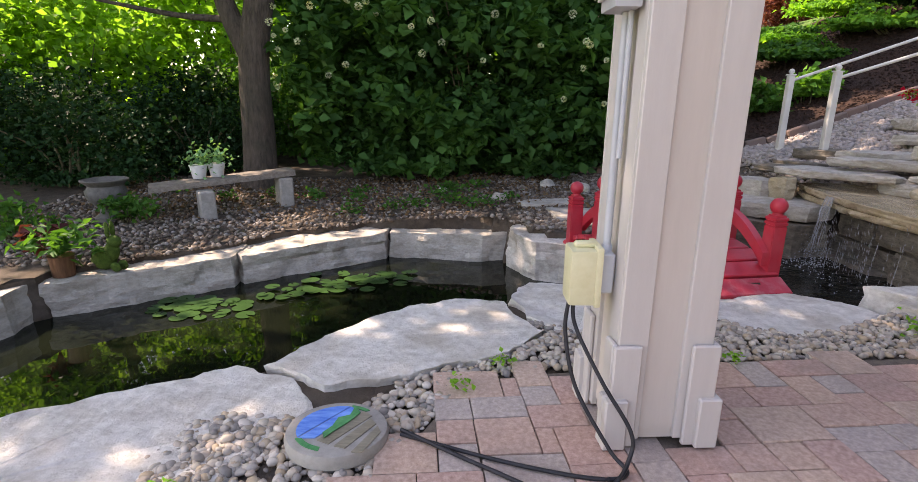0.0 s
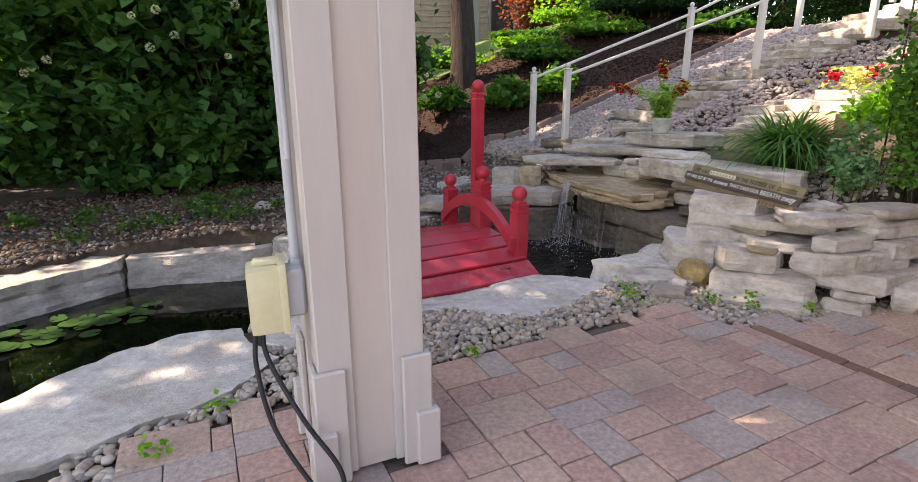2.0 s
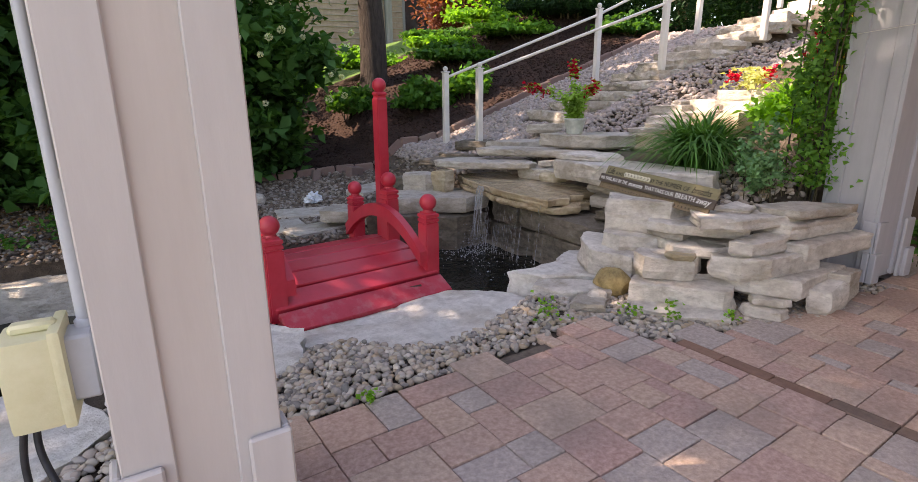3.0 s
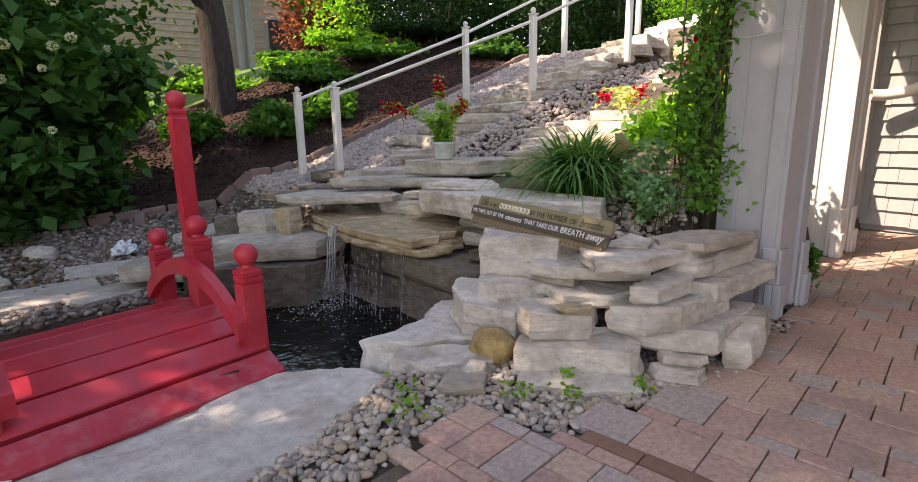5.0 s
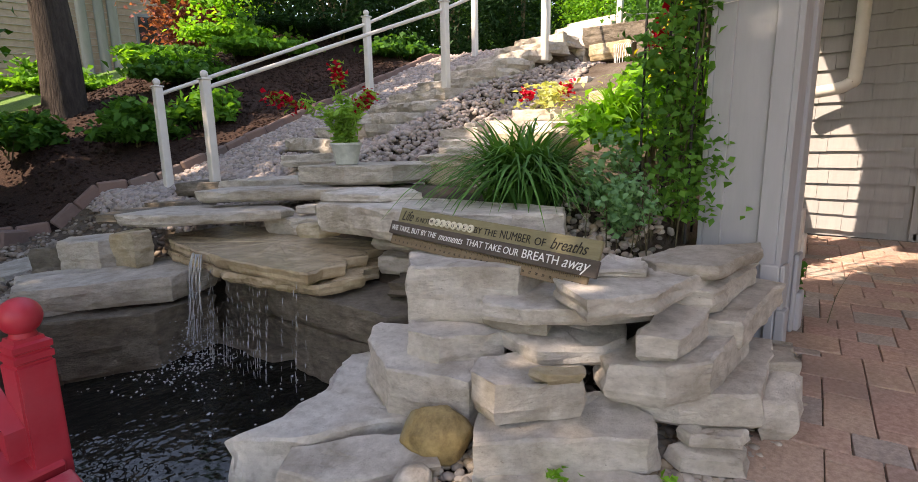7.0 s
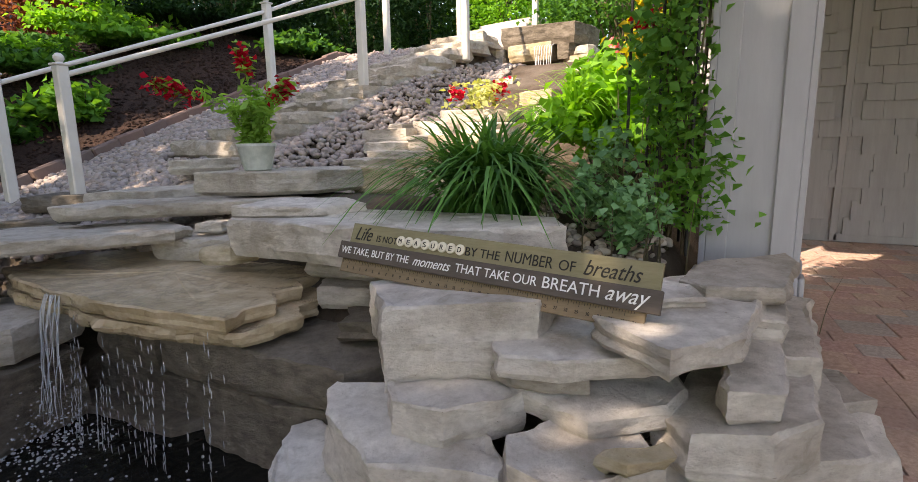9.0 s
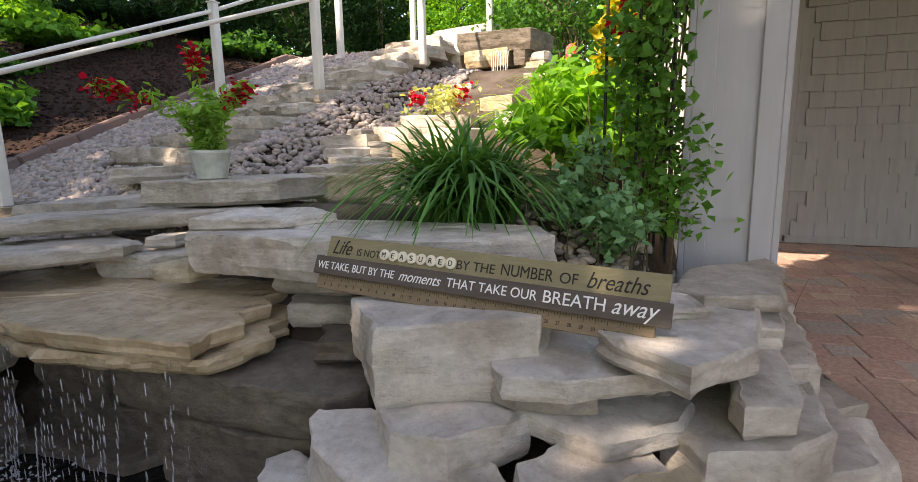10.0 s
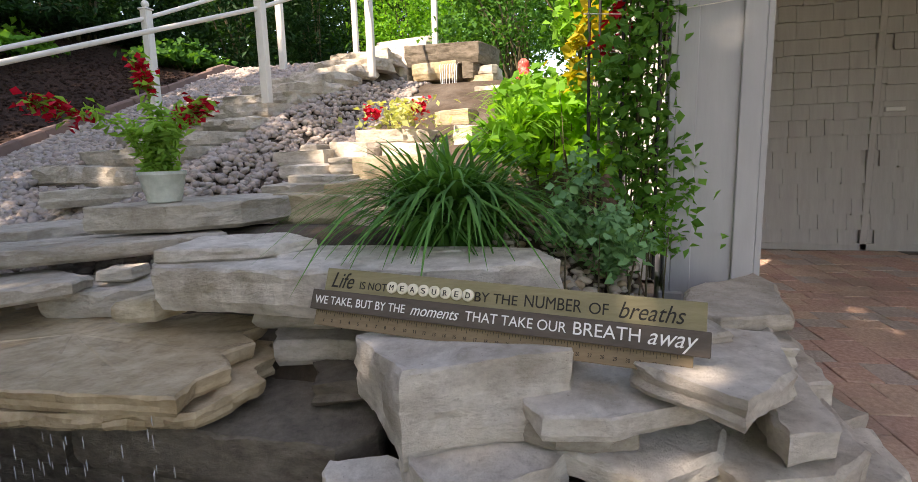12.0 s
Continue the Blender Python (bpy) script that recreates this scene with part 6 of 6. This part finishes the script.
part("foliage", leaf_mesh("foliage", np.abs(r.normal(size=(260, 3))) * (0.1, 0.16, 0.1) * r.choice([-1, 1], (260, 1)) * (1, 1, 0) + np.stack([np.zeros(260), np.zeros(260), r.uniform(0.02, 0.22, 260)], 1), 0.06, 65), L_CREAM, ft)
for c in ((0, 0.2, 0.14), (-0.05, -0.2, 0.16)):
    part("blossom", leaf_mesh("blossom", np.array(c) + r.normal(size=(50, 3)) * 0.032, 0.05, 66, 0.0, 0.45), L_RED, ft, "red flower head")
ow = lathe([(0.04, 0), (0.062, 0.03), (0.068, 0.08), (0.05, 0.13), (0.052, 0.17), (0.046, 0.2), (0.02, 0.225)], 20, pose(6.7, 2.86, 1.45))
tagged(mesh_ob("owl_ornament", ow, surf("red_glaze", (0.42, 0.03, 0.025), (0.62, 0.10, 0.08), 14, 0.25, 0.1, 40, 0.004, (0.75, 0.6, 0.5), 20, 0.5), smooth=40), "small red glazed bird ornament on the ledge", "ornament")

# ---- bench, urn and ornaments by the pond ----
be = thing("garden_bench", "weathered plank bench on two concrete blocks", "bench")
part("seat", rock_mesh("seat", [(-0.7, -0.14), (0.72, -0.14), (0.74, 0.14), (-0.68, 0.15)], 0.06, 71, rough=0.012, n=50, layers=3), M_BENCHWOOD, be, smooth=35).matrix_basis = pose(-2.48, 5.46, 0.16, 0, -3, 33)
for x, y in ((-2.56, 5.2), (-1.95, 5.76)):
    part("block_leg", box(0.15, 0.22, 0.31 + (0.03 if x > -2.3 else 0.0), (0, 0, 0), 0.015, pose(x, y, ground_z(x, y) - 0.03, 0, 0, 33)), M_CONCRETE, be)


def pail(at):
    t = thing("white_pail", "small white enamel pail with trailing plants on the bench", "planter", "pails on the bench", at=at)
    part("pail_body", lathe([(0.055, 0), (0.06, 0.005), (0.085, 0.13), (0.09, 0.132), (0.09, 0.14), (0.08, 0.14)], 20), M_ENAMEL, t, smooth=40)
    r = rng(75)
    part("foliage", leaf_mesh("foliage", r.normal(size=(160, 3)) * (0.07, 0.07, 0.06) + (0, 0, 0.2), 0.045, 76), L_GREY, t)


pail(pose(-2.68, 5.36, 0.213))
pail(pose(-2.54, 5.46, 0.218))
un = thing("stone_urn", "grey cast stone garden urn in the shrubs", "urn", at=pose(-3.45, 5.05, ground_z(-3.45, 5.05) - 0.01))
part("urn_body", lathe([(0.13, 0), (0.13, 0.05), (0.08, 0.09), (0.07, 0.13), (0.12, 0.18), (0.17, 0.24), (0.18, 0.3), (0.15, 0.36), (0.2, 0.4), (0.21, 0.415), (0.19, 0.42), (0.14, 0.38)], 28), M_URN, un, smooth=40)
shrub("leafy_plant", "green leafy plant beside the urn", (-3.15, 4.9, -0.02), (0.25, 0.15, 0.16), 260, 0.07, L_MID, 3140, 8, 20, 0.25, category="plant")
shrub("leafy_plant", "green plant behind the copper pot", (-3.75, 4.3, 0.0), (0.3, 0.25, 0.2), 320, 0.07, L_MID, 3145, 8, 20, 0.25, category="plant")

rb = bmesh.new()
for c, s in (((0, 0.03, 0.085), (0.07, 0.095, 0.085)), ((0, -0.055, 0.15), (0.045, 0.05, 0.075)), ((0, -0.085, 0.225), (0.042, 0.055, 0.045)), ((0.022, -0.06, 0.31), (0.014, 0.02, 0.06)), ((-0.022, -0.06, 0.31), (0.014, 0.02, 0.06)),
             ((0.03, -0.1, 0.04), (0.022, 0.045, 0.035)), ((-0.03, -0.1, 0.04), (0.022, 0.045, 0.035)), ((0, 0.125, 0.07), (0.025, 0.025, 0.025))):
    bmesh.ops.create_icosphere(rb, subdivisions=3, radius=1.0, matrix=Matrix.Translation(c) @ Matrix.Diagonal((*s, 1)))
for v in rb.verts:
    v.co += v.normal * 0.006 * noise.noise(v.co * 60)
ob = mesh_ob("rabbit_statue", rb, M_MOSS, smooth=80)
ob.matrix_basis = pose(-2.6, 3.66, -0.2, 0, 0, 75)
tagged(ob, "moss-covered green rabbit statue on the pond edge", "statue")
cp = thing("copper_pot", "brown copper pot with purple and green leaves", "potted plant", at=pose(-2.83, 3.52, -0.2))
part("pot", lathe([(0.065, 0), (0.07, 0.005), (0.08, 0.15), (0.085, 0.155), (0.075, 0.155)], 24), M_COPPER, cp, smooth=40)
r = rng(81)
part("foliage", leaf_mesh("foliage", r.normal(size=(150, 3)) * (0.12, 0.12, 0.06) + (0.03, 0, 0.26), 0.1, 82, 0.3, 0.2), L_MID, cp)
part("purple_leaf", leaf_mesh("purple_leaf", r.normal(size=(14, 3)) * (0.05, 0.06, 0.05) + (-0.17, 0.02, 0.3), 0.2, 83, 0.2, 0.16), L_PURPLE, cp, "purple strap leaves")

# lily pads
bm = bmesh.new()
c = bm.verts.new((0, 0, 0.002))
rim = [bm.verts.new((math.cos(a), math.sin(a), 0.006 + 0.03 * math.sin(3 * a) ** 2 * 0.3)) for a in np.linspace(0.22, 2 * math.pi - 0.22, 20)]
for a, b in zip(rim, rim[1:]):
    bm.faces.new((c, a, b))
pad_me = bpy.data.meshes.new("lily_pad")
bm.to_mesh(pad_me)
bm.free()
pad_me.materials.append(L_PAD)
r = rng(90)
for i in range(84):
    if i < 34:
        x, y = r.normal(-1.95, 0.2), r.normal(3.55, 0.1)
    else:
        t = r.uniform(0, 1)
        x, y = -1.55 + 1.15 * t + r.normal(0, 0.05), 3.85 + 0.45 * t + r.normal(0, 0.13)
    ob = new("lily_pad", pad_me)
    s = r.uniform(0.04, 0.07)
    ob.matrix_basis = pose(x, y, -0.447 + 0.0003 * i, r.uniform(-0.6, 0.6), r.uniform(-0.6, 0.6), r.uniform(0, 360)) @ Matrix.Diagonal((s, s, s, 1))
    tagged(ob, "round green lily pad floating on the pond", "lily pad", "lily pads")

# ---- the sign ----
def sign():
    # local x runs along the boards, y up them, z out of the face
    a, b = Vector((3.163, 2.974, 0.452)), Vector((3.038, 2.035, 0.428))
    ux = (b - a).normalized()
    lean = Vector((1, 0, 0)) - ux * ux.x
    up = (Vector((0, 0, 1)) - ux * ux.z).normalized()
    up = (up + 0.42 * lean).normalized()
    nz = ux.cross(up).normalized()
    up = nz.cross(ux)
    m = Matrix(((ux.x, up.x, nz.x, a.x), (ux.y, up.y, nz.y, a.y), (ux.z, up.z, nz.z, a.z), (0, 0, 0, 1)))
    t = thing("plank_sign", "three-board wooden sign with painted lettering and a ruler edge", "sign", at=m @ Matrix.Diagonal((1.022, 1.0, 1.0, 1.0)))
    boards = (("ruler_board", 0.012, 0.895, -0.01, 0.045, 0.0, M_SIGN_LOW), ("dark_board", 0.0, 0.937, 0.03, 0.052, 0.012, M_SIGN_MID), ("khaki_board", 0.028, 0.9, 0.074, 0.068, 0.004, M_SIGN_TOP))
    obs = {}
    for name, x0, ln, y0, hh, z0, mat in boards:
        obs[name] = part(name, box(ln, hh, 0.012, (x0 + ln / 2, y0 + hh / 2, z0), 0.0015), mat, t)

    def word(text, x, y, size, mat, parent, z, shear=0.0, width=None):
        cu = bpy.data.curves.new("lettering", "FONT")
        cu.body, cu.size, cu.shear, cu.extrude = text, size, shear, 0.0006
        tmp = new("tmp", cu)
        bpy.context.view_layer.update()
        me = bpy.data.meshes.new_from_object(tmp.evaluated_get(bpy.context.evaluated_depsgraph_get()))
        bpy.data.objects.remove(tmp)
        co = np.zeros(len(me.vertices) * 3)
        me.vertices.foreach_get("co", co)
        co = co.reshape(-1, 3)
        if width:
            co[:, 0] *= width / co[:, 0].max()
        co += (x, y, z)
        me.vertices.foreach_set("co", co.ravel())
        me.materials.clear()
        part("lettering", me, mat, parent)

    top, dark, rule = obs["khaki_board"], obs["dark_board"], obs["ruler_board"]
    zt, zm, zr = 0.0165, 0.0245, 0.0125
    word("Life", 0.045, 0.092, 0.058, M_INK, top, zt, 0.35, 0.068)
    word("IS NOT", 0.13, 0.094, 0.028, M_INK, top, zt, 0, 0.078)
    word("BY THE", 0.437, 0.094, 0.033, M_INK, top, zt, 0, 0.104)
    word("NUMBER", 0.555, 0.094, 0.040, M_INK, top, zt, 0, 0.128)
    word("OF", 0.697, 0.094, 0.036, M_INK, top, zt, 0, 0.042)
    word("breaths", 0.757, 0.092, 0.052, M_INK, top, zt, 0.35, 0.132)
    for i, ch in enumerate("MEASURED"):
        x = 0.224 + 0.0285 * i
        d = part("letter_disc", lathe([(0.014, 0.0), (0.015, 0.002), (0.0145, 0.006), (0.012, 0.0075)], 20, pose(x, 0.106, 0.0155)), M_CREAMDISC, top, smooth=40)
        word(ch, x - 0.006, 0.0985, 0.020, M_INK, d, 0.0235, 0, 0.012)
    word("WE TAKE, BUT BY THE", 0.012, 0.046, 0.030, M_WHITEINK, dark, zm, 0, 0.258)
    word("moments", 0.284, 0.044, 0.038, M_WHITEINK, dark, zm, 0.35, 0.125)
    word("THAT TAKE OUR", 0.424, 0.046, 0.033, M_WHITEINK, dark, zm, 0, 0.232)
    word("BREATH", 0.668, 0.045, 0.040, M_WHITEINK, dark, zm, 0, 0.138)
    word("away", 0.818, 0.044, 0.050, M_WHITEINK, dark, zm, 0.35, 0.096)
    bm = bmesh.new()
    for i in range(4 * 34):
        ln = 0.012 if i % 4 == 0 else 0.007 if i % 4 == 2 else 0.005
        box(0.0009, ln, 0.0006, (0.02 + 0.0064 * i, 0.029 - ln / 2, zr), 0, bm=bm)
    part("ruler_marks", bm, M_INK, rule)
    for i in range(1, 35):
        word(str(i), 0.018 + 0.0256 * i - 0.006, 0.001, 0.012, M_INK, rule, zr, 0, 0.009 if i > 9 else 0.0045)


sign()

# ---- gravel ----
def paver_edge(x):
    pts = ((-9, 1.0), (-0.4, 1.0), (-0.27, 1.23), (0.0, 1.8), (0.32, 1.87), (1.0, 1.95), (2.29, 2.05), (2.44, 1.73), (2.58, 1.78), (2.8, 1.66), (3.0, 1.585), (3.5, 1.545), (3.9, 1.57), (4.3, 1.62), (4.5, 1.9), (9, 1.95))
    for (x1, y1), (x2, y2) in zip(pts, pts[1:]):
        if x1 <= x <= x2:
            return y1 + (y2 - y1) * (x - x1) / (x2 - x1)
    return 1.0


def gravel(name, label, n, area, size, seed, material, keep, lift=0.3, shape=ICO2):
    r = rng(seed)
    out, sz = [], []
    while len(out) < n:
        x, y = r.uniform(area[0], area[2]), r.uniform(area[1], area[3])
        if not keep(x, y):
            continue
        s = size * r.uniform(0.55, 1.35)
        out.append((x, y, ground_z(x, y) + s * lift + r.uniform(0, 0.4) * size))
        sz.append(s)
    return tagged(mesh_ob(name, pebble_mesh(name, out, sz, seed + 1, shape), material), label, "gravel", kind="stuff")


def near_strip(x, y):
    return y > paver_edge(x) + 0.02 and not inside(FLAGS, x, y) and not inside(ROCK_A, x, y) and not inside(POND, x, y) and not inside(POOL, x, y)


gravel("pebbles_front", "rounded grey and tan river pebbles beside the pavers", 5600, (-1.1, 0.75, 3.4, 2.5), 0.016, 91, M_PEBBLE, lambda x, y: near_strip(x, y) and y < paver_edge(x) + 0.55, 0.75)
gravel("pebbles_wall", "small river pebbles at the foot of the wall", 900, (2.5, 1.55, 3.5, 2.4), 0.015, 92, M_PEBBLE, near_strip, 0.75)
gravel("pebbles_corner", "small river pebbles round the wall's end", 500, (2.9, 1.48, 4.1, 1.75), 0.015, 98, M_PEBBLE, lambda x, y: paver_edge(x) - 0.02 < y, 0.75)
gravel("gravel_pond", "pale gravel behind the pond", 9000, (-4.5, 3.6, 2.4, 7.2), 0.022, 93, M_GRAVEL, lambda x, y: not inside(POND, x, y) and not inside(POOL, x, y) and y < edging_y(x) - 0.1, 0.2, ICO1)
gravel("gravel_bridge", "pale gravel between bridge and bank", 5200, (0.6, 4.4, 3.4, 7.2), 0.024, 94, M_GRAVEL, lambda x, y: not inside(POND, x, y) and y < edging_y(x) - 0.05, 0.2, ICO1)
gravel("cobbles_slope", "pinkish grey cobbles covering the slope", 15000, (3.3, 2.6, 8.6, 6.9), 0.03, 95, M_COBBLE, lambda x, y: y < edging_y(x) - 0.08 and y > 4.05 and x < 8.0 and not (4.5 < x < 8.2 and abs(y - (5.28 - 0.19 * (x - 4.75))) < 0.42), 0.4, ICO1)
gravel("pebbles_bed", "river pebbles in the planting bed", 800, (3.45, 2.1, 4.3, 2.9), 0.018, 96, M_PEBBLE, lambda x, y: True, 0.5)

gravel("mulch_chips", "dark bark chips on the bank", 9000, (0.8, 6.4, 7.5, 10.5), 0.02, 99, M_MULCH, lambda x, y: y > edging_y(x) + 0.1, 0.1, ICO1)

# fallen leaves, weeds and stones on the gravel behind the pond
r = rng(140)
lit = np.stack([r.uniform(-4.2, 1.4, 2600), 5.0 + 2.0 * r.uniform(0, 1, 2600) ** 0.7, np.zeros(2600)], 1)
lit[:, 2] = [ground_z(x, y) + 0.028 for x, y, _ in lit]
lit_me = leaf_mesh("fallen_leaves", lit, 0.05, 141, 0.0, 0.3)
tagged(mesh_ob("fallen_leaves", lit_me, leafy("dry_leaves", (0.10, 0.055, 0.03), (0.24, 0.15, 0.085), 0.1)), "dry brown leaves fallen on the gravel", "leaf litter", kind="stuff")
for i in range(22):
    x, y = r.uniform(-3.6, 0.9), r.uniform(5.15, 6.6)
    w = thing("weed", "low green weed in the leaf litter", "weed", "weeds behind the pond")
    part("foliage", leaf_mesh("foliage", r.normal(size=(50, 3)) * (0.07, 0.06, 0.03) + (x, y, ground_z(x, y) + 0.07), 0.05, 1500 + i, -0.1, 0.4), L_MID, w)
for i, (x, y, a) in enumerate(((0.42, 5.62, 0.1), (1.05, 6.35, 0.12), (-0.2, 6.1, 0.08), (1.42, 6.2, 0.14))):
    boulder("boulder", "rounded grey stone lying in the gravel", (x, y, ground_z(x, y) + 0.03), (a, a * 0.75, a * 0.6), 150 + i, M_LIME, 40 * i, "stones in the gravel")
bag = bmesh.new()
bmesh.ops.create_icosphere(bag, subdivisions=4, radius=0.075)
for v in bag.verts:
    v.co *= 1 + 0.5 * noise.noise(v.co * 28) + 0.3 * noise.cell(v.co * 34)
    v.co.z = max(v.co.z * 0.8, -0.03)
bag_m, nt, p = nodes_of("crumpled_film")
p.inputs["Base Color"].default_value = (0.62, 0.66, 0.70, 1)
p.inputs["Roughness"].default_value = 0.25
ob = mesh_ob("plastic_wrap", bag, bag_m)
ob.matrix_basis = pose(1.93, 5.75, ground_z(1.93, 5.75) + 0.06)
tagged(ob, "crumpled clear plastic wrap lying on the gravel", "plastic wrap")

# small weeds in the pebbles
r = rng(97)
for i, (x, y, s) in enumerate(((0.16, 1.9, 0.05), (-0.02, 1.72, 0.04), (1.12, 1.93, 0.03), (2.12, 2.18, 0.06), (2.2, 2.3, 0.06), (2.48, 2.02, 0.05), (2.6, 1.88, 0.05), (2.72, 1.98, 0.04), (3.0, 1.93, 0.05), (2.85, 1.74, 0.04), (-0.85, 1.15, 0.04))):
    w = thing("weed", "small green weed growing between pebbles and pavers", "weed", "weeds in the pebbles")
    part("foliage", leaf_mesh("foliage", r.normal(size=(24, 3)) * (s * 0.55, s * 0.55, s * 0.3) + (x, y, max(ground_z(x, y), 0) + 0.03), 0.024, 980 + i, -0.2, 0.42), L_BRIGHT, w)


# ---- pavers ----
def pavers():
    fl = thing("paving", "tumbled concrete pavers in red, tan and grey", "paving", kind="structure")
    bm = bmesh.new()
    xs = np.linspace(-0.3, 6.95, 90)
    rim = [(x, paver_edge(x) - 0.015) for x in xs] + [(6.95, -1.8), (-1.6, -1.8), (-0.42, 1.0)]
    bm.faces.new([bm.verts.new((x, y, -0.012)) for x, y in rim])
    bmesh.ops.recalc_face_normals(bm, faces=bm.faces)
    part("sand_bed", bm, M_SAND, fl)
    r = rng(121)
    g, ang = 0.0655, radians(4.6)
    nx, ny, strip = 140, 64, 64
    used = np.zeros((nx, ny), bool)
    ca, sa = math.cos(ang), math.sin(ang)
    meshes, far_v, far_f, count = {}, [], [], 0
    spots = []
    for j in range(ny):
        for i in range(nx):
            if used[i, j]:
                continue
            if i == strip and 36 <= j <= 53:
                opts = [(1, 3), (1, 2)]
            else:
                opts = [(2, 2), (3, 2), (3, 2), (2, 3), (3, 3), (3, 3), (4, 2), (4, 3)]
                r.shuffle(opts)
            for w, d in opts + [(2, 1), (1, 2), (1, 1)]:
                crosses = w > 1 and i <= strip < i + w and j + d > 36 and j <= 53
                if i + w <= nx and j + d <= ny and not crosses and not used[i:i + w, j:j + d].any():
                    break
            used[i:i + w, j:j + d] = True
            u, v = (i + w / 2) * g - 1.627, (j + d / 2) * g - 1.886
            x, y = u * ca - v * sa, u * sa + v * ca
            lim = paver_edge(x)
            if y - 0.01 > lim or x < -0.36 + 0.49 * (y - 1.05) or y < -1.6 or x > 6.9:
                continue
            if 0.45 < x < 0.73 and 1.43 < y < 1.66:
                continue
            spots.append((x, y, w, d, i == strip and 36 <= j <= 53))
    for x, y, w, d, damp in spots:
        close = (0.0 < x < 4.6 and 0.75 < y) or (-0.5 < x < 0.7 and y > 0.9)
        key = (w, d)
        if key not in meshes:
            meshes[key] = []
            for q in range(2):
                bm = box(w * g - 0.003, d * g - 0.003, 0.05, (0, 0, -0.048), 0.007, seg=2)
                for vtx in bm.verts:
                    vtx.co += Vector((noise.noise(vtx.co * 40 + Vector((q * 9, w, d))), noise.noise(vtx.co * 40 + Vector((5, q * 9 + w, d))), 0)) * 0.003
                me = bpy.data.meshes.new("paver")
                bm.to_mesh(me)
                bm.free()
                me.materials.append(M_PAVER)
                meshes[key].append(me)
        me = meshes[key][r.randint(2)]
        m = pose(x, y, r.uniform(-0.003, 0.002), r.uniform(-0.5, 0.5), r.uniform(-0.5, 0.5), 4.6 + r.uniform(-0.6, 0.6))
        if damp or (close and count < 330):
            ob = part("paver", me, M_PAVER, fl)
            ob.matrix_basis = m
            if damp:
                ob.material_slots[0].link = "OBJECT"
                ob.material_slots[0].material = M_PAVER_DARK
            count += 1
        else:
            off = len(far_v)
            far_v += [tuple(m @ vv.co) for vv in me.vertices]
            far_f += [[off + q for q in p.vertices] for p in me.polygons]
    me = bpy.data.meshes.new("paver_rest")
    me.from_pydata(far_v, [], far_f)
    tagged(part("paver_rest", me, M_PAVER_FAR, fl), kind="stuff")


pavers()
